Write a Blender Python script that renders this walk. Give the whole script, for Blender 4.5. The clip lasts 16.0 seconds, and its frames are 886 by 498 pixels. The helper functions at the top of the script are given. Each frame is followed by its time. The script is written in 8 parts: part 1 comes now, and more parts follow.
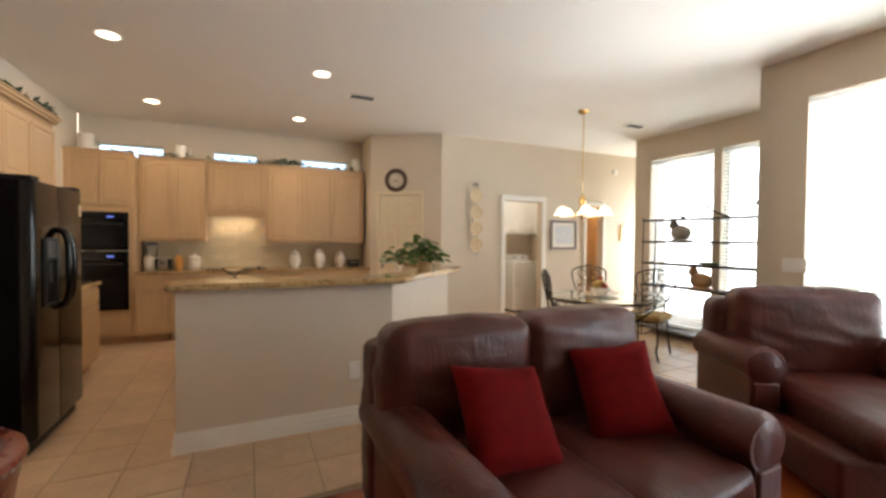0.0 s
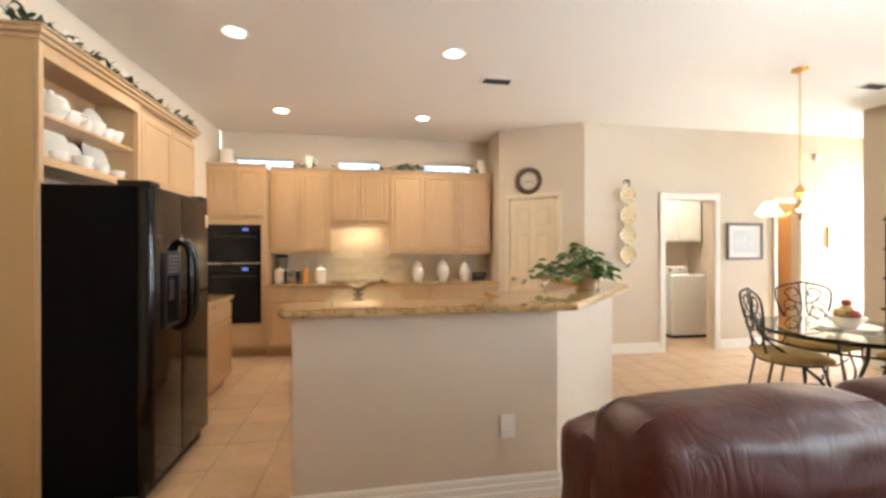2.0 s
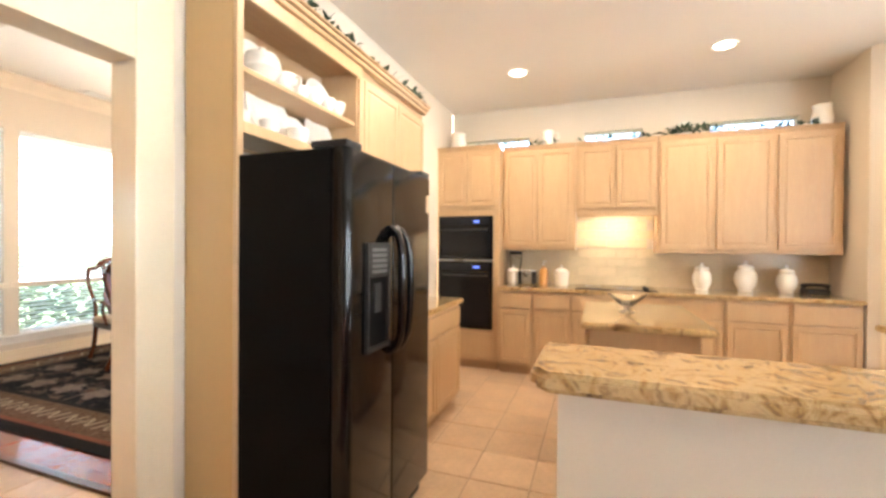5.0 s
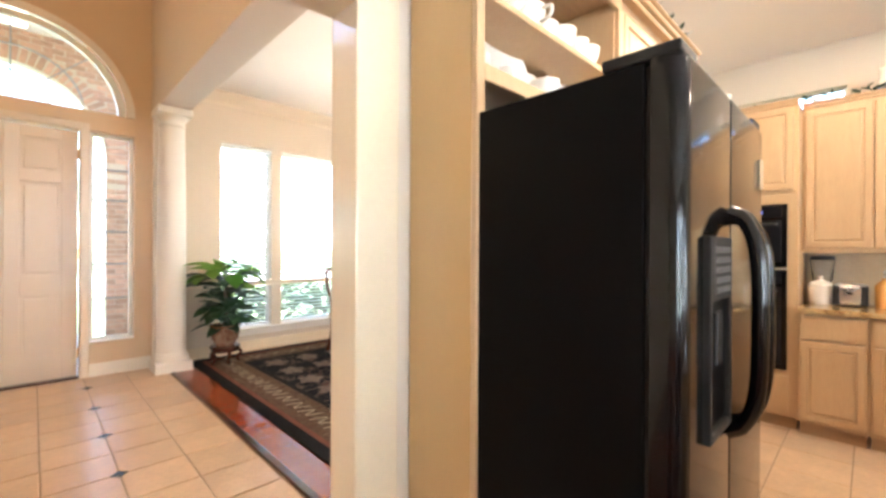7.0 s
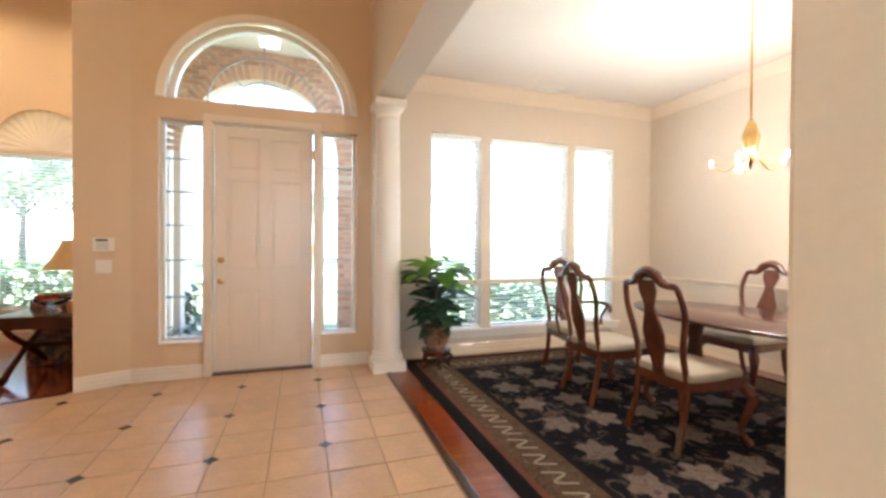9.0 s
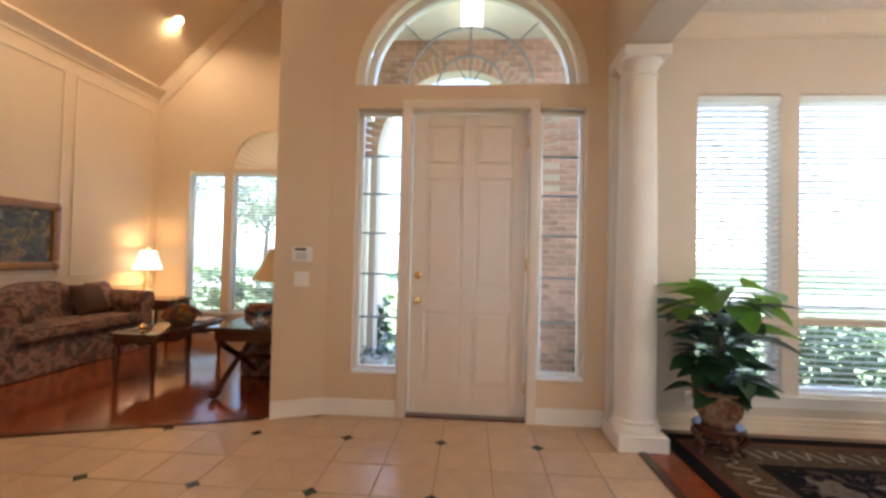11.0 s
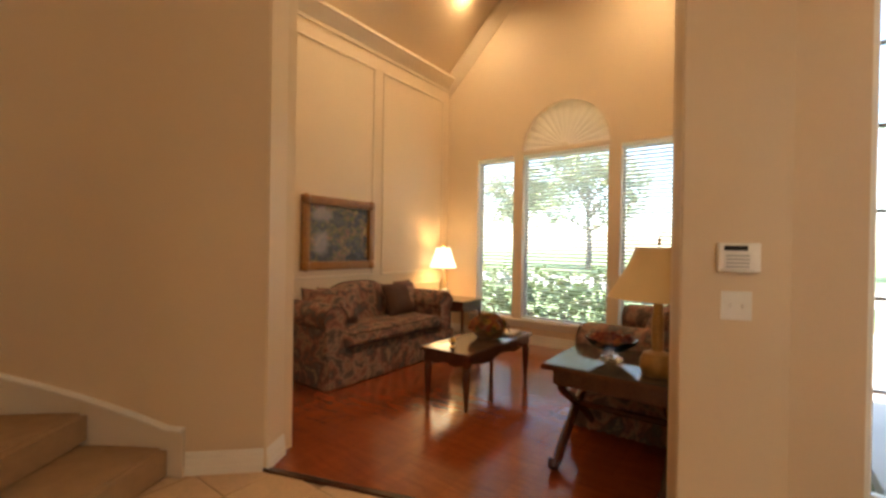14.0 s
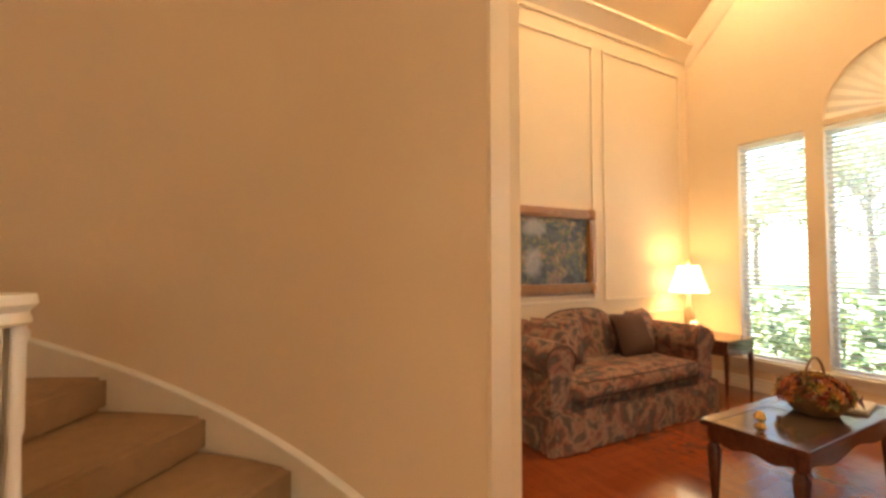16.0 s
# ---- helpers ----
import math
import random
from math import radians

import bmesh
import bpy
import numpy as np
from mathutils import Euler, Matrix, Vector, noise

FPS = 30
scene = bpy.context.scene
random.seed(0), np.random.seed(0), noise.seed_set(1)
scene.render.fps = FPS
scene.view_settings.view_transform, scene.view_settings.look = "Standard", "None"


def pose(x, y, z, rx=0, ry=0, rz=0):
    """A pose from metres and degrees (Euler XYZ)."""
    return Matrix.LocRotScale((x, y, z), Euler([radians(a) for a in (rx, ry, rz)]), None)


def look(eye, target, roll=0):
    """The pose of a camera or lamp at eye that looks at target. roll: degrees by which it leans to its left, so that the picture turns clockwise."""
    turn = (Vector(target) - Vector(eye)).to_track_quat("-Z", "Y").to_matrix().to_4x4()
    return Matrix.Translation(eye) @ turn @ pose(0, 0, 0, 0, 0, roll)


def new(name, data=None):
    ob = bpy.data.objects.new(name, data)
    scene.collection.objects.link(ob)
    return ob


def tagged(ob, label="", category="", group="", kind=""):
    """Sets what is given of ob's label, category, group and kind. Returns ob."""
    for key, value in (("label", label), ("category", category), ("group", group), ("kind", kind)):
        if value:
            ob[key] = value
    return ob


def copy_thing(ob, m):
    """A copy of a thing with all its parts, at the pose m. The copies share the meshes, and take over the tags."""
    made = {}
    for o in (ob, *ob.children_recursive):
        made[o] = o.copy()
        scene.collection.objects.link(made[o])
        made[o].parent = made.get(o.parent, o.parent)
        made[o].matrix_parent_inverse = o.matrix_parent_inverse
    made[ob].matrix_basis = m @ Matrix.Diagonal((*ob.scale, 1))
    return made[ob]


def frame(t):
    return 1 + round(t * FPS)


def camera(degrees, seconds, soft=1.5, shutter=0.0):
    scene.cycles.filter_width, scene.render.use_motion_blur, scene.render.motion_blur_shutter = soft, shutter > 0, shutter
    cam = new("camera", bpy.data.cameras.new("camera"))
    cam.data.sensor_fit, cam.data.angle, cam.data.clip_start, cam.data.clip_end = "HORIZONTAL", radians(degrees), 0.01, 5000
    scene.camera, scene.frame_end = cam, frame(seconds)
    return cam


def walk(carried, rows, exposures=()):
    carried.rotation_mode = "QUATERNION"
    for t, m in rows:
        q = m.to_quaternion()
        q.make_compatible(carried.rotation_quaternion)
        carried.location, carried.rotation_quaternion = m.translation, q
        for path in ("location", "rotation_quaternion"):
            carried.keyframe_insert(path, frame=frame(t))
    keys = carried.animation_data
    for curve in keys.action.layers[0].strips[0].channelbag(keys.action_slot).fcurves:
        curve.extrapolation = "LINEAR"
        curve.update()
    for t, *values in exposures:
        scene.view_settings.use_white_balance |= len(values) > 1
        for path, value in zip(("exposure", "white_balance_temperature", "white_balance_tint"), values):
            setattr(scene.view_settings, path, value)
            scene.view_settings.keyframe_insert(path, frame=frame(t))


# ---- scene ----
cam = camera(93.2, 16.0, soft=3.0)
PATH = [
    (0, (0.339, 0.523, 1.362), (1.18, 2.337, 1.314), 0.5),
    (0.5, (0.324, 0.71, 1.365), (1.046, 2.575, 1.312), 0.7),
    (1, (0.309, 0.95, 1.363), (0.91, 2.857, 1.308), 0.8),
    (1.5, (0.306, 1.159, 1.349), (0.785, 3.101, 1.315), 0.4),
    (2, (0.302, 1.391, 1.359), (0.65, 3.361, 1.357), -0.1),
    (2.5, (0.298, 1.634, 1.364), (0.509, 3.623, 1.394), -0.4),
    (3, (0.261, 1.862, 1.367), (0.327, 3.861, 1.41), -0.3),
    (3.2, (0.247, 1.945, 1.367), (0.248, 3.945, 1.409), -0.4),
    (5.5, (-0.122, 2.701, 1.329), (-1.009, 4.493, 1.294), 0.4),
    (6, (-0.271, 2.828, 1.331), (-1.354, 4.509, 1.3), 0.2),
    (6.5, (-0.413, 2.92, 1.31), (-1.675, 4.472, 1.3), 0.1),
    (7, (-0.599, 2.99, 1.315), (-2.028, 4.39, 1.315), 0.3),
    (7.5, (-0.809, 3.1, 1.345), (-2.398, 4.315, 1.358), 0.9),
    (8, (-1.039, 3.181, 1.293), (-2.762, 4.197, 1.319), 1.0),
    (8.2, (-1.123, 3.214, 1.296), (-2.891, 4.15, 1.311), 0.9),
    (10.3, (-2.34, 3.107, 1.301), (-4.334, 3.264, 1.307), 0.2),
    (10.5, (-2.481, 3.05, 1.296), (-4.48, 3.123, 1.313), 0.4),
    (11, (-2.767, 2.883, 1.281), (-4.762, 2.743, 1.326), 1.3),
    (11.5, (-3.053, 2.695, 1.28), (-5.02, 2.338, 1.334), 2.0),
    (12, (-3.281, 2.495, 1.285), (-5.206, 1.956, 1.341), 2.2),
    (12.5, (-3.483, 2.281, 1.301), (-5.351, 1.566, 1.342), 2.1),
    (13, (-3.671, 2.069, 1.296), (-5.465, 1.185, 1.314), 1.6),
    (13.5, (-3.832, 1.823, 1.285), (-5.544, 0.79, 1.288), 0.8),
    (14, (-3.931, 1.571, 1.315), (-5.539, 0.383, 1.304), 0.9),
    (14.5, (-4.019, 1.379, 1.306), (-5.493, 0.026, 1.315), 0.4),
    (15, (-4.136, 1.161, 1.351), (-5.457, -0.341, 1.358), 0.3),
    (15.5, (-4.209, 0.963, 1.351), (-5.349, -0.68, 1.382), 0.2),
    (16, (-4.313, 0.713, 1.322), (-5.262, -1.047, 1.392), 0.0),
]
walk(cam, [(t, look(eye, target, roll)) for t, eye, target, roll in PATH],
     exposures=[(0.0, 2.3, 6250, 10), (1.0, 2.72, 6200, 10), (2.5, 3.08, 6050, 10), (3.2, 3.18, 6050, 10), (5.5, 3.74, 5900, 9), (7.0, 3.73, 5750, 9), (8.2, 3.65, 5700, 9), (10.5, 2.95, 5500, 10), (12.5, 2.86, 6050, 8), (13.7, 2.76, 6550, 7), (14.5, 3.15, 6700, 8), (16.0, 3.6, 6800, 8)])

# ---- world, sun, large lights ----
world = bpy.data.worlds.new("sky")
scene.world = world
world.use_nodes = True
wn = world.node_tree
wn.nodes.clear()
sky = wn.nodes.new("ShaderNodeTexSky")
sky.sky_type, sky.sun_disc = "NISHITA", False
sky.sun_elevation, sky.sun_rotation = radians(58), radians(180)
bg = wn.nodes.new("ShaderNodeBackground")
bg.inputs["Strength"].default_value = 0.15
wout = wn.nodes.new("ShaderNodeOutputWorld")
wn.links.new(sky.outputs[0], bg.inputs["Color"])
wn.links.new(bg.outputs[0], wout.inputs["Surface"])

sun = new("sun", bpy.data.lights.new("sun", "SUN"))
sun.data.energy, sun.data.angle, sun.data.color = 5.0, radians(0.5), (1.0, 0.95, 0.87)
sun.matrix_world = look((0, -10, 16), (0, 0, 0))


def area(name, eye, target, w, h, watts, color, shape="RECTANGLE"):
    ob = new(name, bpy.data.lights.new(name, "AREA"))
    ob.data.shape, ob.data.size, ob.data.size_y = shape, w, h
    ob.data.energy, ob.data.color = watts, color
    ob.matrix_world = look(eye, target)
    return ob


def bulb(name, place, watts, color, radius=0.04):
    ob = new(name, bpy.data.lights.new(name, "POINT"))
    ob.data.energy, ob.data.color, ob.data.shadow_soft_size = watts, color, radius
    ob.location = place
    return ob


DAY = (0.93, 0.97, 1.0)
WARM = (1.0, 0.76, 0.5)
# daylight from the sky standing in the window openings
area("daylight_nook", (6.35, 4.0, 1.5), (0, 3.6, 1.2), 2.1, 2.5, 33, DAY)
area("daylight_family", (4.95, 1.6, 1.5), (0.5, 3.0, 0.7), 1.6, 2.2, 38, DAY)
# fill light through an assumed, unseen window, to brighten the breakfast bar front
area("daylight_family_fill", (4.95, -1.05, 1.5), (0, 0.9, 0.9), 2.4, 2.2, 13, DAY)
area("daylight_dining", (-6.75, 5.92, 1.95), (-3.5, 5.6, 0.3), 2.7, 1.5, 6, DAY)
# added fill behind a made-up opening, to brighten the wall past the nook
area("hall_end_fill", (7.95, 5.82, 1.2), (4, 5.9, 1.2), 0.8, 1.9, 16, DAY)
# lamps that burn, and a few added fill lamps
for x, y in ((-0.665, 4.68), (0.985, 4.74), (-0.69, 6.465), (0.95, 6.465)):
    area("can_lamp", (x, y, 2.935), (x, y, 0), 0.13, 0.13, 1.6, (1.0, 0.79, 0.55), "DISK")
area("hood_glow", (0.19, 7.25, 1.66), (0.19, 7.33, 0.9), 0.5, 0.09, 0.2, WARM)
# the first is the recessed light; the other three are added, unseen fills
for x, y in ((-8.55, -1.5), (-6.9, -1.5), (-8.55, 0.64), (-6.9, 0.64)):
    area("living_can_and_fill", (x, y, 4.64), (x, y, 0), 0.09, 0.09, 2.1, (1.0, 0.67, 0.36), "DISK")
bulb("table_lamp_bulb", (-8.80, -2.02, 1.22), 1.5, (1.0, 0.66, 0.34), 0.05)
for a in range(0, 360, 60):
    bulb("foyer_chandelier_bulb", (-3.7 + 0.28 * math.cos(radians(a)), 1.6 + 0.28 * math.sin(radians(a)), 3.35), 1.2, (1.0, 0.66, 0.37), 0.03)
for a in range(0, 360, 72):
    bulb("dining_chandelier_bulb", (-3.75 + 0.25 * math.cos(radians(a)), 6.38 + 0.25 * math.sin(radians(a)), 1.98), 3.2, (1.0, 0.85, 0.69), 0.03)
bulb("nook_chandelier_bulb", (4.08, 4.51, 1.66), 1.5, WARM, 0.05)
bulb("porch_bulb", (-7.05, 2.83, 3.82), 260, (1.0, 0.85, 0.66), 0.06)
# unseen fill lamps without fixtures, added because the closed rooms came out dark
bulb("laundry_fill_lamp", (4.5, 7.0, 2.7), 7, (1.0, 0.93, 0.82), 0.08)
bulb("hall_fill_lamp", (6.2, 7.0, 2.6), 4, WARM, 0.08)

# ---- materials ----
def nodes_of(name):
    m = bpy.data.materials.new(name)
    m.use_nodes = True
    nt = m.node_tree
    return m, nt, nt.nodes["Principled BSDF"]


def add(nt, kind, **kw):
    n = nt.nodes.new(kind)
    for k, v in kw.items():
        n.inputs[k.replace("_", " ")].default_value = v
    return n


def coords(nt, stretch=(1, 1, 1), space="Object"):
    tc = nt.nodes.new("ShaderNodeTexCoord")
    mp = nt.nodes.new("ShaderNodeMapping")
    mp.inputs["Scale"].default_value = stretch
    nt.links.new(tc.outputs[space], mp.inputs["Vector"])
    return mp.outputs["Vector"]


def ramp(nt, fac, stops):
    r = nt.nodes.new("ShaderNodeValToRGB")
    e = r.color_ramp.elements
    while len(e) < len(stops):
        e.new(0.5)
    for el, (p, c) in zip(e, stops):
        el.position, el.color = p, (*c, 1)
    nt.links.new(fac, r.inputs["Fac"])
    return r.outputs["Color"]


def mixc(nt, fac, a, b, mode="MIX"):
    n = nt.nodes.new("ShaderNodeMix")
    n.data_type, n.blend_type = "RGBA", mode
    for sock, v in ((n.inputs["Factor"], fac), (n.inputs["A"], a), (n.inputs["B"], b)):
        if isinstance(v, (int, float)):
            sock.default_value = v
        elif isinstance(v, tuple):
            sock.default_value = (*v, 1)
        else:
            nt.links.new(v, sock)
    return n.outputs["Result"]


def noise_tex(nt, vec, scale, detail=4.0, rough=0.55, distort=0.0):
    n = add(nt, "ShaderNodeTexNoise", Scale=scale, Detail=detail, Roughness=rough, Distortion=distort)
    nt.links.new(vec, n.inputs["Vector"])
    return n


def bump(nt, bsdf, height, strength, dist=0.01):
    b = add(nt, "ShaderNodeBump", Strength=strength, Distance=dist)
    nt.links.new(height, b.inputs["Height"])
    nt.links.new(b.outputs["Normal"], bsdf.inputs["Normal"])


def shade(c, k):
    return tuple(min(1.0, v * k) for v in c)


def plain(name, c, rough=0.5, metal=0.0, var=0.08, scale=3.0, fine=60.0, relief=0.05, stretch=(1, 1, 1), coat=0.0, rand=0.0):
    """Colour with variation at two scales, fine relief and uneven gloss."""
    m, nt, b = nodes_of(name)
    v = coords(nt, stretch)
    big, small = noise_tex(nt, v, scale), noise_tex(nt, v, fine, 3.0)
    col = ramp(nt, big.outputs["Fac"], [(0.3, shade(c, 1 - var)), (0.7, shade(c, 1 + var))])
    col = mixc(nt, 0.35, col, ramp(nt, small.outputs["Fac"], [(0.3, shade(c, 1 - 1.5 * var)), (0.7, shade(c, 1 + 1.5 * var))]))
    if rand:
        oi = nt.nodes.new("ShaderNodeObjectInfo")
        col = mixc(nt, 1.0, col, ramp(nt, oi.outputs["Random"], [(0, (1 - rand,) * 3), (1, (1 + 0.0 * rand,) * 3)]), "MULTIPLY")
    nt.links.new(col, b.inputs["Base Color"])
    rr = add(nt, "ShaderNodeMapRange", To_Min=max(0.02, rough - 0.08), To_Max=min(1, rough + 0.08))
    nt.links.new(big.outputs["Fac"], rr.inputs["Value"])
    nt.links.new(rr.outputs["Result"], b.inputs["Roughness"])
    b.inputs["Metallic"].default_value = metal
    b.inputs["Coat Weight"].default_value = coat
    if relief:
        bump(nt, b, small.outputs["Fac"], relief)
    return m


def wood(name, dark, light, rough=0.35, stretch=(1, 1, 12), scale=4.0, coat=0.0, boards=None, rand=0.0):
    m, nt, b = nodes_of(name)
    v = coords(nt, stretch)
    g = noise_tex(nt, v, scale, 6.0, 0.65, 1.2)
    f = noise_tex(nt, v, scale * 9, 3.0)
    col = ramp(nt, g.outputs["Fac"], [(0.25, dark), (0.75, light)])
    col = mixc(nt, 0.25, col, ramp(nt, f.outputs["Fac"], [(0.35, shade(dark, 0.8)), (0.7, light)]))
    if boards:
        br = add(nt, "ShaderNodeTexBrick", Scale=1.0, Mortar_Size=0.0012, Brick_Width=1.1, Row_Height=boards)
        br.inputs["Color1"].default_value = (0.92, 0.92, 0.92, 1)
        br.inputs["Color2"].default_value = (1.03, 1.03, 1.03, 1)
        br.inputs["Mortar"].default_value = (0.75, 0.75, 0.75, 1)
        nt.links.new(coords(nt), br.inputs["Vector"])
        col = mixc(nt, 1.0, col, br.outputs["Color"], "MULTIPLY")
    if rand:
        oi = nt.nodes.new("ShaderNodeObjectInfo")
        col = mixc(nt, 1.0, col, ramp(nt, oi.outputs["Random"], [(0, (1 - rand,) * 3), (1, (1, 1, 1))]), "MULTIPLY")
    nt.links.new(col, b.inputs["Base Color"])
    rr = add(nt, "ShaderNodeMapRange", To_Min=max(0.02, rough - 0.06), To_Max=rough + 0.1)
    nt.links.new(f.outputs["Fac"], rr.inputs["Value"])
    nt.links.new(rr.outputs["Result"], b.inputs["Roughness"])
    b.inputs["Coat Weight"].default_value = coat
    b.inputs["Coat Roughness"].default_value = 0.08
    bump(nt, b, f.outputs["Fac"], 0.06, 0.004)
    return m


def blotchy(name, stops, scale, rough, fine=40.0, relief=0.1, kind="noise", coat=0.0, detail=6.0, broken=0.7):
    """Several colours in patches: granite, printed cloth, painted canvas."""
    m, nt, b = nodes_of(name)
    v = coords(nt)
    n = noise_tex(nt, v, scale, detail, broken, 1.5 if kind == "noise" else 0.5)
    f = noise_tex(nt, v, fine, 4.0)
    fac = n.outputs["Fac"]
    if kind == "cells":
        vo = add(nt, "ShaderNodeTexVoronoi", Scale=scale)
        warp = mixc(nt, 0.12, v, n.outputs["Color"])
        nt.links.new(warp, vo.inputs["Vector"])
        sep = nt.nodes.new("ShaderNodeSeparateColor")
        nt.links.new(vo.outputs["Color"], sep.inputs["Color"])
        fac = sep.outputs[0]
    col = ramp(nt, fac, stops)
    col = mixc(nt, 0.14, col, ramp(nt, f.outputs["Fac"], [(0.3, shade(stops[0][1], 0.7)), (0.7, stops[-1][1])]))
    nt.links.new(col, b.inputs["Base Color"])
    b.inputs["Roughness"].default_value = rough
    b.inputs["Coat Weight"].default_value = coat
    bump(nt, b, f.outputs["Fac"], relief)
    return m


def glowing(name, c, strength):
    m, nt, b = nodes_of(name)
    b.inputs["Base Color"].default_value = (*c, 1)
    b.inputs["Emission Color"].default_value = (*c, 1)
    b.inputs["Emission Strength"].default_value = strength
    return m


def glassy(name, c=(1, 1, 1), rough=0.0, ior=1.45):
    m, nt, b = nodes_of(name)
    b.inputs["Base Color"].default_value = (*c, 1)
    b.inputs["Transmission Weight"].default_value = 1.0
    b.inputs["Roughness"].default_value = rough
    b.inputs["IOR"].default_value = ior
    return m


def translucent(m, c, k=0.45):
    """Lets light through thin leaves."""
    nt = m.node_tree
    b, out = nt.nodes["Principled BSDF"], nt.nodes["Material Output"]
    tr = nt.nodes.new("ShaderNodeBsdfTranslucent")
    tr.inputs["Color"].default_value = (*c, 1)
    mx = nt.nodes.new("ShaderNodeMixShader")
    mx.inputs[0].default_value = k
    nt.links.new(b.outputs[0], mx.inputs[1])
    nt.links.new(tr.outputs[0], mx.inputs[2])
    nt.links.new(mx.outputs[0], out.inputs["Surface"])
    return m


WALL = plain("wall_paint", (0.64, 0.545, 0.425), 0.75, var=0.03, scale=1.2, fine=220, relief=0.06)
WALL_FOYER = plain("foyer_wall_paint", (0.66, 0.51, 0.345), 0.6, var=0.03, scale=1.2, fine=220, relief=0.06)
WALL_LIVING = plain("living_wall_paint", (0.74, 0.60, 0.43), 0.6, var=0.03, scale=1.2, fine=220, relief=0.05)
CEIL = plain("ceiling_paint", (0.78, 0.72, 0.64), 0.9, var=0.02, scale=1.0, fine=150, relief=0.12)
DOOR_PAINT = plain("cream_door_paint", (0.72, 0.62, 0.50), 0.35, var=0.02, scale=4, fine=90, relief=0.02)
PANEL = plain("smooth_tan_panel", (0.50, 0.32, 0.14), 0.22, var=0.02, scale=2.0, fine=30, relief=0.004, stretch=(3, 3, 0.5))
CREAMTRIM = plain("cream_trim_paint", (0.72, 0.61, 0.47), 0.4, var=0.02, scale=4, fine=90, relief=0.02)
LIVTRIM = plain("living_trim_paint", (0.77, 0.65, 0.49), 0.4, var=0.02, scale=4, fine=90, relief=0.02)
WHITE = plain("white_trim_paint", (0.80, 0.76, 0.69), 0.35, var=0.02, scale=4, fine=90, relief=0.02)
CREAM = plain("cream_gloss_paint", (0.76, 0.64, 0.45), 0.2, var=0.03, scale=3, fine=60, relief=0.02, coat=0.4)
TILE = plain("beige_ceramic_tile", (0.62, 0.43, 0.27), 0.3, var=0.12, scale=5, fine=38, relief=0.04, rand=0.12)
GROUT = plain("grout", (0.36, 0.26, 0.17), 0.9, var=0.12, scale=8, fine=120, relief=0.2)
INSET = plain("green_slate_inset", (0.045, 0.06, 0.05), 0.25, var=0.3, scale=30, fine=90, relief=0.1)
CHERRY = wood("cherry_floor", (0.19, 0.034, 0.008), (0.33, 0.074, 0.018), 0.12, (6, 0.7, 1), 3.0, coat=0.5, boards=0.085)
MAPLE = wood("pickled_maple", (0.49, 0.31, 0.155), (0.56, 0.37, 0.195), 0.38, (7, 7, 0.6), 3.0, rand=0.05)
# darker copy of the maple: shade of recesses put into the colour
MAPLE_IN = wood("maple_shaded", (0.38, 0.23, 0.11), (0.47, 0.30, 0.16), 0.5, (1, 8, 8), 3.0)
MAHOG = wood("mahogany", (0.035, 0.010, 0.006), (0.10, 0.028, 0.014), 0.2, (2, 2, 1), 5.0, coat=0.4)
GRANITE = blotchy("golden_granite", [(0.34, (0.10, 0.05, 0.02)), (0.44, (0.40, 0.24, 0.09)), (0.53, (0.60, 0.42, 0.20)), (0.64, (0.24, 0.14, 0.06))], 11.0, 0.09, 70, 0.02, coat=0.4)
BLACK = plain("black_gloss_enamel", (0.004, 0.0037, 0.0037), 0.10, var=0.2, scale=5, fine=120, relief=0.008)
BLACK_SIDE = plain("black_textured_enamel", (0.004, 0.0037, 0.0037), 0.42, var=0.2, scale=5, fine=260, relief=0.12)
BLACK_GLASS = plain("black_oven_glass", (0.008, 0.008, 0.009), 0.05, var=0.1, relief=0)
BLACK_MATT = plain("black_plastic", (0.02, 0.019, 0.018), 0.45, var=0.15, fine=200)
STEEL = plain("brushed_steel", (0.55, 0.54, 0.52), 0.28, 1.0, var=0.06, fine=120)
BRASS = plain("polished_brass", (0.72, 0.50, 0.20), 0.2, 1.0, var=0.08, fine=40, relief=0.02)
IRON = plain("wrought_iron", (0.045, 0.032, 0.024), 0.45, 0.6, var=0.25, scale=20, fine=90, relief=0.15)


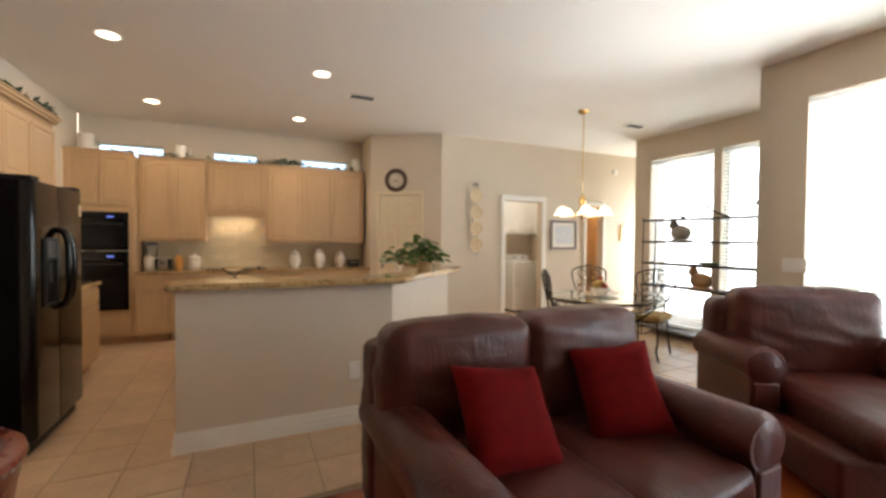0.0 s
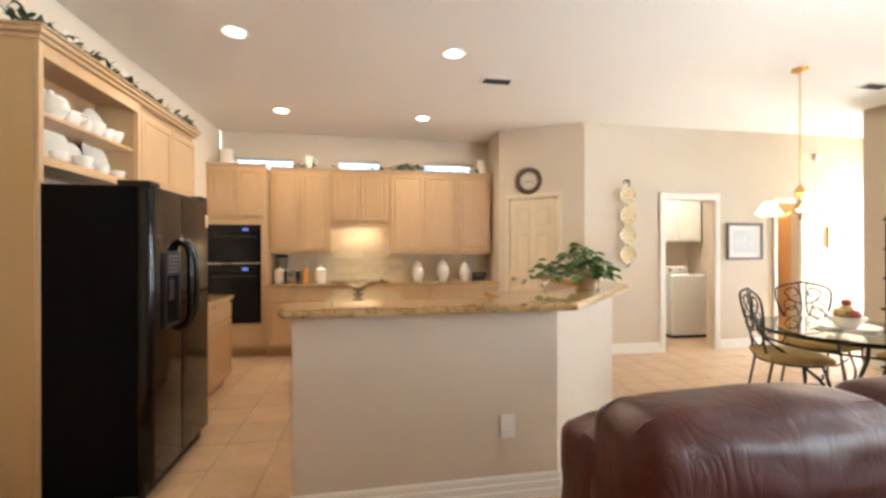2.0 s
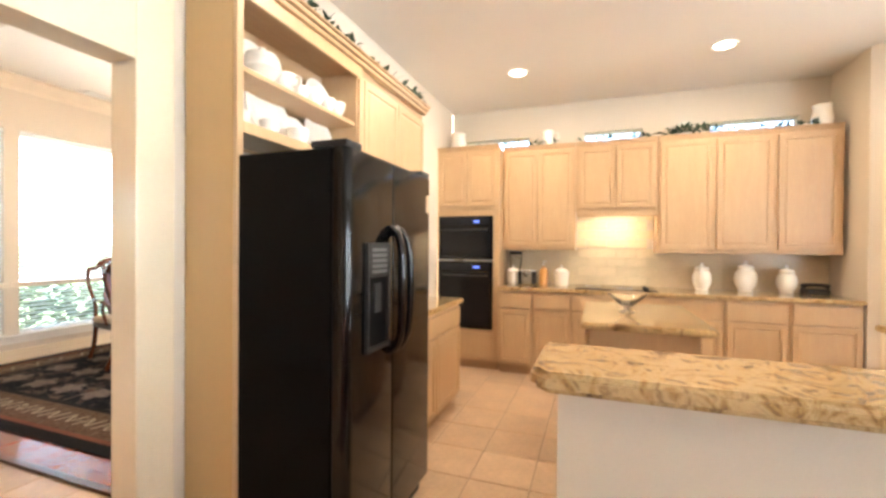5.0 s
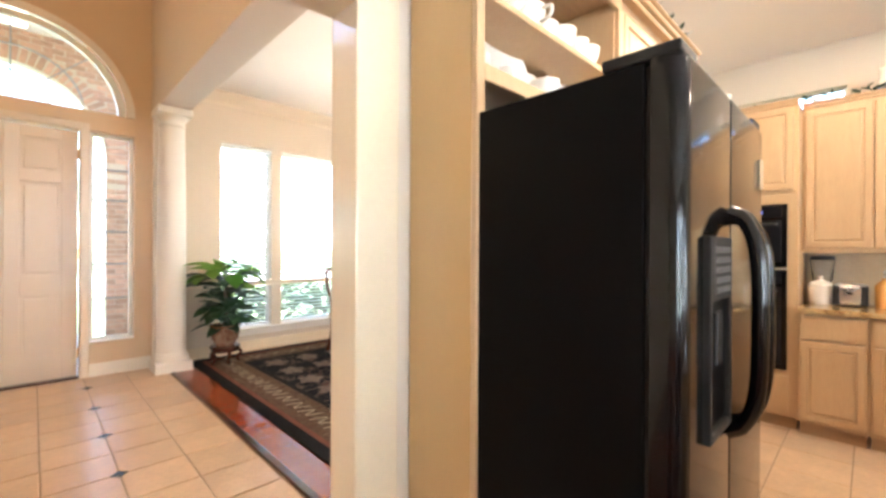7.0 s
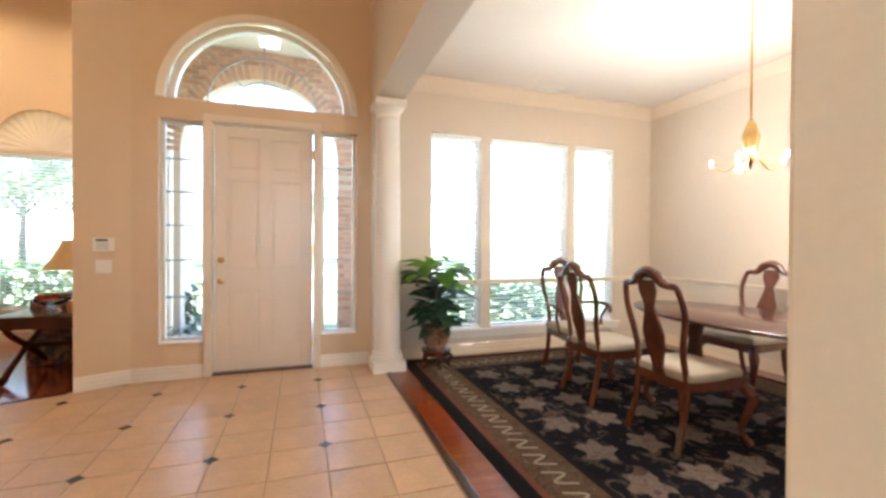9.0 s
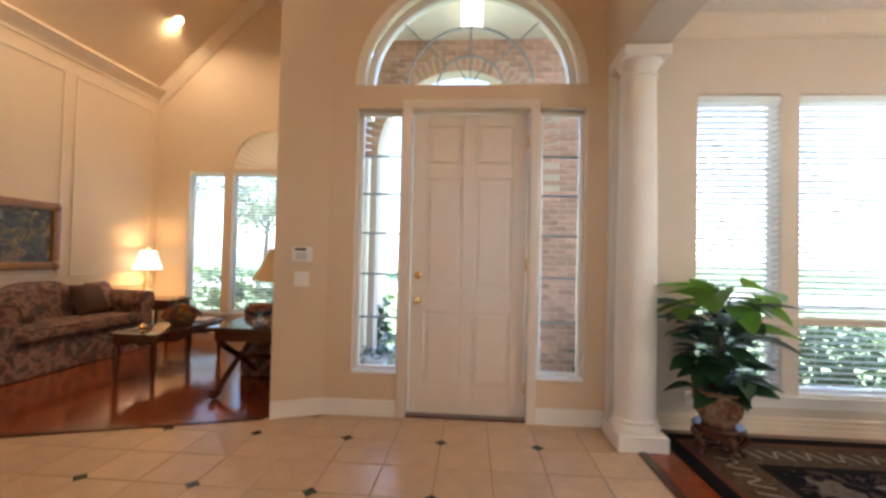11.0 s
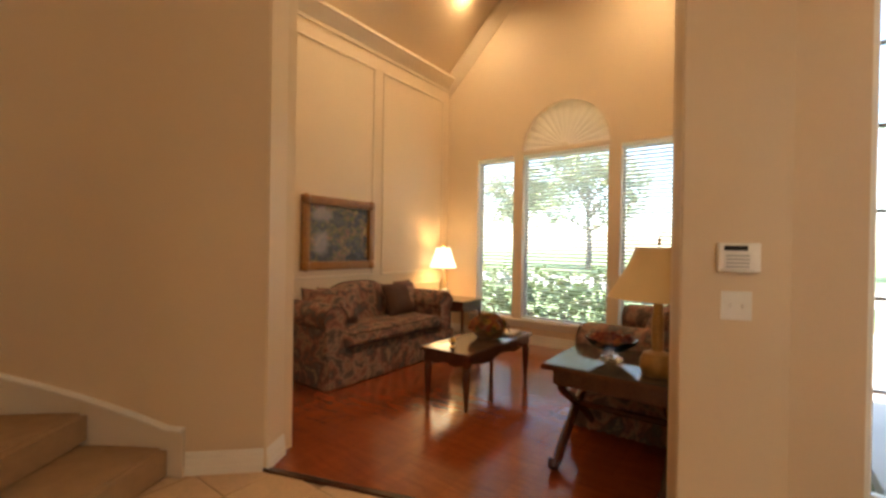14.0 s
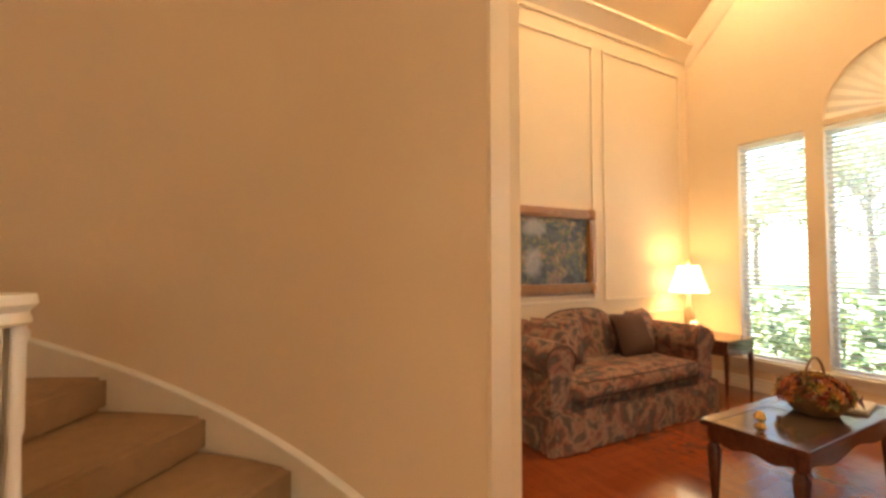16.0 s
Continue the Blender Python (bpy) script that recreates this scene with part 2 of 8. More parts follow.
def hide(name, c):
    """Worn leather: rubbed lighter patches, fine pebble grain and long soft wrinkles."""
    m, nt, b = nodes_of(name)
    v = coords(nt)
    big, grain = noise_tex(nt, v, 5.0, 5.0, 0.6), noise_tex(nt, v, 170.0, 2.0)
    fold = noise_tex(nt, coords(nt, (1.0, 1.0, 0.45)), 10.0, 3.0, 0.5, 2.2)
    col = ramp(nt, big.outputs["Fac"], [(0.32, shade(c, 0.72)), (0.62, c), (0.74, (c[0] * 1.5, c[1] * 1.9, c[2] * 2.0))])
    nt.links.new(col, b.inputs["Base Color"])
    rr = add(nt, "ShaderNodeMapRange", To_Min=0.26, To_Max=0.46)
    nt.links.new(big.outputs["Fac"], rr.inputs["Value"])
    nt.links.new(rr.outputs["Result"], b.inputs["Roughness"])
    b.inputs["Specular IOR Level"].default_value = 0.4
    crease = ramp(nt, fold.outputs["Fac"], [(0.40, (1, 1, 1)), (0.48, (0.25, 0.25, 0.25)), (0.52, (0.2, 0.2, 0.2)), (0.62, (1, 1, 1))])
    b1 = add(nt, "ShaderNodeBump", Strength=0.15, Distance=0.010)
    nt.links.new(crease, b1.inputs["Height"])
    b2 = add(nt, "ShaderNodeBump", Strength=0.08, Distance=0.004)
    nt.links.new(grain.outputs["Fac"], b2.inputs["Height"])
    nt.links.new(b1.outputs["Normal"], b2.inputs["Normal"])
    nt.links.new(b2.outputs["Normal"], b.inputs["Normal"])
    return m


LEATHER = hide("burgundy_leather", (0.080, 0.016, 0.010))
RED = plain("red_woven_cloth", (0.135, 0.005, 0.005), 0.95, var=0.3, scale=14, fine=320, relief=0.45)
RED.node_tree.nodes["Principled BSDF"].inputs["Specular IOR Level"].default_value = 0.1
CERAMIC = plain("white_ceramic", (0.80, 0.74, 0.64), 0.15, var=0.04, scale=8, fine=50, relief=0.02, coat=0.3)
CARPET = plain("tan_carpet", (0.42, 0.27, 0.15), 0.95, var=0.12, scale=14, fine=420, relief=0.6)
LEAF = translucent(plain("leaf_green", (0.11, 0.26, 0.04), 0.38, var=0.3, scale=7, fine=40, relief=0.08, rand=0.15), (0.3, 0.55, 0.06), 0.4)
LEAF_IVY = translucent(plain("ivy_leaf_green", (0.05, 0.13, 0.025), 0.38, var=0.4, scale=9, fine=40, relief=0.08, rand=0.35), (0.12, 0.26, 0.04), 0.25)
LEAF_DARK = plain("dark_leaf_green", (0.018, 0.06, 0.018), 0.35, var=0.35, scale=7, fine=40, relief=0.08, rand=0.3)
SPRIG = plain("garland_green", (0.05, 0.08, 0.045), 0.6, var=0.35, scale=9, fine=60)
BLIND = translucent(plain("white_blind_slat", (0.85, 0.84, 0.80), 0.45, var=0.02, fine=80, relief=0.02), (0.85, 0.84, 0.80), 0.4)
GLASS = glassy("window_glass")
TABLE_GLASS = glassy("table_glass", (0.86, 0.95, 0.92))
CRYSTAL = glassy("crystal", (0.97, 0.98, 0.98), 0.02, 1.5)
BRICK = plain("red_brick", (0.58, 0.35, 0.26), 0.85, var=0.2, scale=9, fine=70, relief=0.4, rand=0.35)
MORTAR = plain("mortar", (0.56, 0.46, 0.38), 0.95, var=0.1, fine=120, relief=0.3)
SPLASH = plain("cream_wall_tile", (0.66, 0.53, 0.34), 0.22, var=0.08, scale=6, fine=40, relief=0.05, rand=0.1)
LAWN = plain("lawn", (0.13, 0.18, 0.08), 0.95, var=0.3, scale=1.5, fine=60, relief=0.8)
ROADM = plain("concrete", (0.42, 0.40, 0.37), 0.9, var=0.1, scale=2, fine=80, relief=0.3)
BARK = plain("bark", (0.19, 0.155, 0.12), 0.95, var=0.3, scale=8, fine=50, relief=0.7, stretch=(3, 3, 0.6))
BULB = glowing("lit_bulb", (1.0, 0.84, 0.6), 1.6)
SHADE_LIT = glowing("lit_lamp_shade", (1.0, 0.80, 0.50), 0.42)
SHADE = plain("cream_lamp_shade", (0.70, 0.52, 0.28), 0.8, var=0.05, scale=6, fine=160, relief=0.15)
SWITCH = plain("white_plastic", (0.78, 0.75, 0.70), 0.4, var=0.02, relief=0.01)
for m_, k_ in ((BLACK, 0.36), (BLACK_GLASS, 0.28), (BLACK_MATT, 0.28), (BLACK_SIDE, 0.06)):
    m_.node_tree.nodes["Principled BSDF"].inputs["Specular IOR Level"].default_value = k_

# ---- mesh helpers ----
def mesh_of(bm, name, mat, smooth=False):
    me = bpy.data.meshes.new(name)
    bmesh.ops.recalc_face_normals(bm, faces=bm.faces)
    bm.to_mesh(me)
    bm.free()
    for m in (mat if isinstance(mat, (list, tuple)) else [mat]):
        me.materials.append(m)
    if smooth:
        me.polygons.foreach_set("use_smooth", [True] * len(me.polygons))
        me.set_sharp_from_angle(angle=radians(40))
    return me


def part(name, bm, mat, parent=None, label="", smooth=False):
    ob = new(name, mesh_of(bm, name, mat, smooth))
    ob.parent = parent
    return tagged(ob, label)


def structure(name, bm, mat, label, category, smooth=False):
    return tagged(part(name, bm, mat, None, "", smooth), label, category, "", "structure")


def thing(name, m, label, category, group=""):
    ob = new(name)
    ob.empty_display_size = 0.1
    ob.matrix_world = m
    return tagged(ob, label, category, group)


def box(x0, x1, y0, y1, z0, z1, bev=0.0, seg=2, bm=None):
    b2 = bmesh.new()
    bmesh.ops.create_cube(b2, size=1.0, matrix=Matrix.LocRotScale(((x0 + x1) / 2, (y0 + y1) / 2, (z0 + z1) / 2), None, (abs(x1 - x0), abs(y1 - y0), abs(z1 - z0))))
    if bev:
        bmesh.ops.bevel(b2, geom=b2.edges[:], offset=bev, segments=seg, profile=0.6, affect="EDGES")
    return b2 if bm is None else join(bm, b2)


def join(bm, other, m=None):
    if m is not None:
        bmesh.ops.transform(other, matrix=m, verts=other.verts)
    me = bpy.data.meshes.new("tmp")
    other.to_mesh(me)
    other.free()
    bm.from_mesh(me)
    bpy.data.meshes.remove(me)
    return bm


def prism(pts, z0, z1, bev=0.0):
    bm = bmesh.new()
    f = bm.faces.new([bm.verts.new((x, y, z0)) for x, y in pts])
    top = bmesh.ops.extrude_face_region(bm, geom=[f])
    bmesh.ops.translate(bm, vec=(0, 0, z1 - z0), verts=[v for v in top["geom"] if isinstance(v, bmesh.types.BMVert)])
    bmesh.ops.recalc_face_normals(bm, faces=bm.faces)
    if bev:
        bmesh.ops.bevel(bm, geom=[e for e in bm.edges if abs(e.verts[0].co.z - e.verts[1].co.z) < 1e-6], offset=bev, segments=3, affect="EDGES")
    return bm


def lathe(profile, seg=24, z=0.0):
    """Profile of (radius, height) turned round the z axis."""
    bm = bmesh.new()
    rings = []
    for r, h in profile:
        if r < 1e-4:
            rings.append([bm.verts.new((0, 0, h + z))])
        else:
            rings.append([bm.verts.new((r * math.cos(a), r * math.sin(a), h + z)) for a in (2 * math.pi * i / seg for i in range(seg))])
    for a, b in zip(rings, rings[1:]):
        for i in range(seg):
            j = (i + 1) % seg
            q = [a[i % len(a)], a[j % len(a)], b[j % len(b)], b[i % len(b)]]
            q = list(dict.fromkeys(q))
            if len(q) > 2:
                bm.faces.new(q)
    return bm


def tube(pts, radius, seg=8, closed=False, bm=None):
    """A round bar along points; radius may be a list."""
    bm = bm or bmesh.new()
    pts = [Vector(p) for p in pts]
    n = len(pts)
    rs = radius if isinstance(radius, (list, tuple)) else [radius] * n
    rings, ref = [], Vector((0.31, 0.17, 0.93)).normalized()
    for i, p in enumerate(pts):
        d = (pts[(i + 1) % n] - pts[i - 1]) if closed else (pts[min(i + 1, n - 1)] - pts[max(i - 1, 0)])
        d.normalize()
        u = d.cross(ref)
        if u.length < 0.05:
            u = d.cross(Vector((1, 0, 0)))
        u.normalize()
        w = d.cross(u)
        rings.append([bm.verts.new(p + rs[i] * (math.cos(a) * u + math.sin(a) * w)) for a in (2 * math.pi * k / seg for k in range(seg))])
    for i in range(n if closed else n - 1):
        a, b = rings[i], rings[(i + 1) % n]
        for k in range(seg):
            bm.faces.new((a[k], a[(k + 1) % seg], b[(k + 1) % seg], b[k]))
    if not closed:
        bm.faces.new(rings[0][::-1])
        bm.faces.new(rings[-1])
    return bm


def curve_pts(ctrl, n=8):
    """Smooth line through control points."""
    c = [Vector(p) for p in ctrl]
    c = [2 * c[0] - c[1]] + c + [2 * c[-1] - c[-2]]
    out = []
    for i in range(1, len(c) - 2):
        for k in range(n):
            t = k / n
            out.append(0.5 * ((2 * c[i]) + (c[i + 1] - c[i - 1]) * t + (2 * c[i - 1] - 5 * c[i] + 4 * c[i + 1] - c[i + 2]) * t * t + (3 * c[i] - c[i - 1] - 3 * c[i + 1] + c[i + 2]) * t ** 3))
    return out + [c[-2]]


def cushion(x0, x1, y0, y1, z0, z1, puff=0.25, n=7, wob=0.006, seed=0.0):
    """A soft block: its faces swell and its edges are round."""
    bm = bmesh.new()
    bmesh.ops.create_cube(bm, size=2.0)
    bmesh.ops.subdivide_edges(bm, edges=bm.edges[:], cuts=n, use_grid_fill=True)
    hx, hy, hz = (x1 - x0) / 2, (y1 - y0) / 2, (z1 - z0) / 2
    r = min(hx, hy, hz) * 0.75
    for v in bm.verts:
        c = v.co.copy()
        p = Vector((c.x * hx, c.y * hy, c.z * hz))
        core = Vector((max(-hx + r, min(hx - r, p.x)), max(-hy + r, min(hy - r, p.y)), max(-hz + r, min(hz - r, p.z))))
        d = p - core
        if d.length > 1e-6:
            p = core + d.normalized() * r
        thin = min(range(3), key=lambda i: (hx, hy, hz)[i])
        others = [i for i in range(3) if i != thin]
        swell = 1 - max(abs(c[others[0]]), abs(c[others[1]])) ** 2
        p[thin] *= 1 + puff * swell
        p += Vector((0, 0, 0)) + wob * noise.noise_vector(p * 7 + Vector((seed, seed, 0)))
        v.co = p + Vector(((x0 + x1) / 2, (y0 + y1) / 2, (z0 + z1) / 2))
    return bm


def wall_bm(length, height, thick, holes=(), arch=None):
    """A wall along +x from 0 to length, its face at y=0, its body at y<0, with holes (u0, u1, z0, z1) and one round-headed opening (centre, half width, sill, rise)."""
    bm = bmesh.new()
    holes = list(holes)
    if arch:
        ac, ar, az, ah = arch
        holes.append((ac - ar, ac + ar, az, az + ah))
    us = sorted({0.0, length, *[h[0] for h in holes], *[h[1] for h in holes]})
    zs = sorted({0.0, height, *[h[2] for h in holes], *[h[3] for h in holes]})
    us, zs = [u for u in us if 0 <= u <= length], [z for z in zs if 0 <= z <= height]

    def solid(i, j):
        if not (0 <= i < len(us) - 1 and 0 <= j < len(zs) - 1):
            return False
        u, z = (us[i] + us[i + 1]) / 2, (zs[j] + zs[j + 1]) / 2
        return not any(h[0] < u < h[1] and h[2] < z < h[3] for h in holes)

    def quad(*p):
        bm.faces.new([bm.verts.new(q) for q in p])

    for i in range(len(us) - 1):
        for j in range(len(zs) - 1):
            if not solid(i, j):
                continue
            a, b, c, d = us[i], us[i + 1], zs[j], zs[j + 1]
            quad((a, 0, c), (b, 0, c), (b, 0, d), (a, 0, d))
            quad((a, -thick, c), (a, -thick, d), (b, -thick, d), (b, -thick, c))
            if not solid(i - 1, j):
                quad((a, 0, c), (a, 0, d), (a, -thick, d), (a, -thick, c))
            if not solid(i + 1, j):
                quad((b, 0, c), (b, -thick, c), (b, -thick, d), (b, 0, d))
            if not solid(i, j - 1):
                quad((a, 0, c), (a, -thick, c), (b, -thick, c), (b, 0, c))
            if not solid(i, j + 1):
                quad((a, 0, d), (b, 0, d), (b, -thick, d), (a, -thick, d))
    if arch:
        n = 24
        top = az + ah
        pts = [(ac - ar * math.cos(math.pi * k / n), az + ah * math.sin(math.pi * k / n)) for k in range(n + 1)]
        for (u0, z0), (u1, z1) in zip(pts, pts[1:]):
            quad((u0, 0, z0), (u1, 0, z1), (u1, 0, top), (u0, 0, top))
            quad((u0, -thick, z0), (u0, -thick, top), (u1, -thick, top), (u1, -thick, z1))
            quad((u0, 0, z0), (u0, -thick, z0), (u1, -thick, z1), (u1, 0, z1))
    bmesh.ops.remove_doubles(bm, verts=bm.verts, dist=0.0005)
    return bm


def wall(name, a, b, height, thick, mat, label, holes=(), arch=None, z0=0.0):
    """A wall from a to b; the room lies to the left of that direction."""
    (ax, ay), (bx, by) = a, b
    bm = wall_bm(math.hypot(bx - ax, by - ay), height, thick, holes, arch)
    ang = math.atan2(by - ay, bx - ax)
    bmesh.ops.transform(bm, matrix=Matrix.Translation((ax, ay, z0)) @ Matrix.Rotation(ang, 4, "Z"), verts=bm.verts)
    return structure(name, bm, mat, label, "wall")


def run(name, pts, profile, mat, label, category="trim"):
    """A moulding along a line on the floor plan; profile points are (out, up), out to the left of the direction of travel."""
    bm = bmesh.new()
    P = [Vector((x, y, z)) for x, y, z in pts]
    rings = []
    for i, p in enumerate(P):
        d0 = (P[i] - P[i - 1]) if i else (P[1] - P[0])
        d1 = (P[i + 1] - P[i]) if i < len(P) - 1 else d0
        n0, n1 = Vector((-d0.y, d0.x, 0)).normalized(), Vector((-d1.y, d1.x, 0)).normalized()
        n = (n0 + n1).normalized()
        n /= max(0.3, n.dot(n0))
        rings.append([bm.verts.new(p + n * o + Vector((0, 0, u))) for o, u in profile])
    k = len(profile)
    for a, b in zip(rings, rings[1:]):
        for i in range(k):
            bm.faces.new((a[i], b[i], b[(i + 1) % k], a[(i + 1) % k]))
    bm.faces.new(rings[0])
    bm.faces.new(rings[-1][::-1])
    return structure(name, bm, mat, label, category)


BASE = [(0.002, 0.0), (0.022, 0.0), (0.022, 0.045), (0.017, 0.05), (0.017, 0.085), (0.012, 0.09), (0.012, 0.118), (0.006, 0.13), (0.002, 0.13)]
CROWN = [(0.002, -0.16), (0.014, -0.16), (0.018, -0.13), (0.04, -0.10), (0.085, -0.045), (0.10, -0.03), (0.10, -0.004), (0.002, -0.004)]
RAIL = [(0.002, -0.04), (0.012, -0.038), (0.014, -0.012), (0.026, 0.0), (0.026, 0.018), (0.002, 0.022)]

# ---- large structure ----
H_GREAT, H_DINE, H_FOYER = 2.95, 3.22, 4.9
structure("floor_family", box(-1.66, 4.75, -3.0, 2.75, -0.12, 0.0), CHERRY, "glossy reddish cherry plank floor", "floor")
structure("floor_kitchen", box(-1.66, 7.7, 2.75, 8.5, -0.12, -0.004), GROUT, "tan grout bed of the kitchen tile floor", "floor")
structure("floor_foyer", box(-6.3, -1.66, -4.6, 4.05, -0.12, -0.004), GROUT, "tan grout bed of the foyer tile floor", "floor")
structure("floor_dining", box(-6.3, -1.66, 4.05, 8.0, -0.12, 0.0), CHERRY, "glossy reddish cherry plank floor", "floor")

structure("ceiling_great_room", box(-1.66, 7.7, -3.1, 8.5, H_GREAT, H_GREAT + 0.12), CEIL, "flat off-white textured ceiling", "ceiling")
structure("ceiling_dining", box(-6.3, -1.803, 4.201, 8.0, H_DINE, H_DINE + 0.12), CEIL, "flat off-white dining room ceiling", "ceiling")
structure("ceiling_foyer", box(-6.3, -1.66, -4.7, 4.2, H_FOYER, H_FOYER + 0.12), CEIL, "high flat off-white foyer ceiling", "ceiling")

# kitchen and family room
wall("wall_kitchen_back", (2.2, 7.47), (-1.67, 7.47), H_GREAT, 0.15, WALL, "tan painted kitchen wall with high narrow windows",
     [(2.2 - 1.82, 2.2 - 1.08, 2.40, 2.60), (2.2 - 0.46, 2.2 + 0.13, 2.40, 2.60), (2.2 + 0.73, 2.2 + 1.48, 2.40, 2.60)])
wall("wall_pantry_side", (2.05, 6.87), (2.05, 7.47), H_GREAT, 0.12, WALL, "short tan wall beside the pantry")
pd = math.hypot(0.93, 0.59)
wall("wall_pantry", (2.98, 6.28), (2.05, 6.87), H_GREAT, 0.12, WALL, "tan angled wall with the pantry door", [(pd - 0.76, pd - 0.14, 0.0, 2.02)])
wall("wall_laundry", (7.7, 6.3), (2.98, 6.3), H_GREAT, 0.12, WALL, "pale tan wall with the laundry opening", [(7.7 - 4.86, 7.7 - 4.13, 0.0, 2.0), (7.7 - 6.24, 7.7 - 5.86, 0.0, 1.98)])
wall("wall_nook", (5.95, 2.82), (5.95, 5.33), H_GREAT, 0.15, WALL, "tan wall with tall breakfast nook windows", [(0.12, 1.16, 0.1, 2.59), (1.27, 2.23, 0.1, 2.59)])
wall("wall_nook_side", (4.6, 2.82), (5.95, 2.82), H_GREAT, 0.15, WALL, "tan return wall of the breakfast nook")
wall("wall_family_window", (4.6, -3.0), (4.6, 2.82), H_GREAT, 0.15, WALL, "tan family room wall with a large window and an added unseen one", [(0.7, 3.2, 0.32, 2.58), (3.85, 5.45, 0.32, 2.58)])
wall("wall_family_back", (-1.66, -3.0), (4.6, -3.0), H_GREAT, 0.15, WALL, "plain tan wall behind the family room")
# the hole is invented, so that the hall end fill can shine in
wall("wall_hall_end", (7.7, 5.33), (7.7, 6.3), H_GREAT, 0.12, WALL, "tan hall end wall with an opening added for fill light", [(0.08, 0.9, 0.2, 2.2)])
wall("wall_hall_side", (5.95 + 0.15, 5.33), (7.7, 5.33), H_GREAT, 0.12, WALL, "plain tan side wall of the hall")
# thick wall between kitchen and dining room, its glossy end and the opening to the foyer
structure("wall_kitchen_left", box(-1.80, -1.67, 3.828, 7.62, 0, 3.3), WALL, "pale tan thick wall beside the refrigerator", "wall")
structure("wall_end", box(-1.80, -1.655, 3.668, 3.826, 0, 3.3, 0.006, 2), CREAM, "glossy cream painted end of a thick wall", "wall")
structure("wall_opening_header", box(-1.80, -1.657, 2.3, 3.666, 2.045, H_FOYER), CREAM, "cream painted header above the foyer opening", "wall")
structure("wall_foyer_east", box(-1.80, -1.655, -4.6, 2.298, 0, H_FOYER), WALL_FOYER, "tan painted thick wall between foyer and family room", "wall")
structure("wall_above_kitchen_left", box(-1.80, -1.655, 3.668, 4.2, 3.302, H_FOYER), WALL_FOYER, "tan wall above the opening", "wall")

# dining room
wall("wall_dining_front", (-6.17, 7.84), (-6.17, 4.06), 3.4, 0.15, WALL, "tan dining room wall with three tall windows",
     [(7.84 - 7.21, 7.84 - 6.60, 0.30, 2.62), (7.84 - 6.49, 7.84 - 5.39, 0.30, 2.62), (7.84 - 5.26, 7.84 - 4.63, 0.30, 2.62)])
wall("wall_dining_side", (-1.80, 7.84), (-6.17, 7.84), 3.4, 0.15, WALL, "tan dining room side wall")
structure("beam_dining", box(-6.28, -1.802, 3.92, 4.2, 2.79, H_FOYER), WALL, "tan painted beam and wall above the dining opening", "beam")
# foyer front
FW = 4.06
wall("wall_front", (-6.13, FW), (-6.13, 1.70), H_FOYER, 0.16, WALL_FOYER, "tan front wall with door, sidelights and arched transom",
     [(FW - 3.77, FW - 3.40, 0.345, 2.50), (FW - 3.325, FW - 2.37, 0.0, 2.49), (FW - 2.30, FW - 1.92, 0.345, 2.50)], arch=(FW - 2.835, 0.92, 2.69, 0.89))
wall("wall_foyer_angled", (-6.13, 1.70), (-5.97, 1.33), H_FOYER, 0.12, WALL_FOYER, "narrow angled tan wall beside the living room opening")
# living room with a vaulted ceiling
LX, LY0, LY1, LZ, RY = -9.265, -2.284, 1.42, 3.9, -0.43
wall("wall_living_side", (LX, LY0), (-5.2, LY0), LZ, 0.15, WALL_LIVING, "cream living room wall with applied panel moulding")
wall("wall_living_far", (-6.22, LY1), (LX, LY1), LZ, 0.12, WALL_LIVING, "cream far wall of the living room")
bm = wall_bm(LY1 - LY0, LZ, 0.15, [(LY1 - 0.88, LY1 - 0.28, 0.33, 2.61), (LY1 - 0.14, LY1 + 1.01, 0.33, 2.61), (LY1 + 1.15, LY1 + 1.74, 0.33, 2.61)], arch=(LY1 - RY, 0.575, 2.66, 0.6))
ridge = LZ + (RY - LY0)
g = [bm.verts.new(p) for p in ((0, 0, LZ), (LY1 - LY0, 0, LZ), (LY1 - RY, 0, ridge), (0, -0.15, LZ), (LY1 - LY0, -0.15, LZ), (LY1 - RY, -0.15, ridge))]
for f in ((0, 1, 2), (5, 4, 3), (0, 2, 5, 3), (1, 4, 5, 2)):
    bm.faces.new([g[i] for i in f])
bmesh.ops.transform(bm, matrix=Matrix.Translation((LX, LY1, 0)) @ Matrix.Rotation(radians(-90), 4, "Z"), verts=bm.verts)
structure("wall_living_windows", bm, WALL_LIVING, "cream gabled wall with three windows and an arch", "wall")
for nm, ya, yb in (("ceiling_living_left", LY0, RY), ("ceiling_living_right", LY1, RY)):
    za, zb = LZ, ridge
    bm = bmesh.new()
    v = [bm.verts.new(p) for p in ((LX, ya, za), (-5.0, ya, za), (-5.0, yb, zb), (LX, yb, zb))]
    f = bm.faces.new(v)
    ex = bmesh.ops.extrude_face_region(bm, geom=[f])
    bmesh.ops.translate(bm, vec=(0, 0, 0.12), verts=[q for q in ex["geom"] if isinstance(q, bmesh.types.BMVert)])
    structure(nm, bm, WALL_LIVING, "sloped cream side of the vaulted living room ceiling", "ceiling")
wall("wall_living_inner", (-5.44, -0.795), (-5.2, LY0), 6.0, 0.1, WALL_LIVING, "plain cream inner wall of the living room")
structure("wall_living_header", prism([(-6.13, 1.70), (-5.97, 1.33), (-5.28, -0.70), (-5.44, -0.795), (-6.2, 1.36), (-6.3, 1.70)], H_FOYER - 0.05, 6.1), WALL_LIVING, "cream header high above the living room opening", "wall")
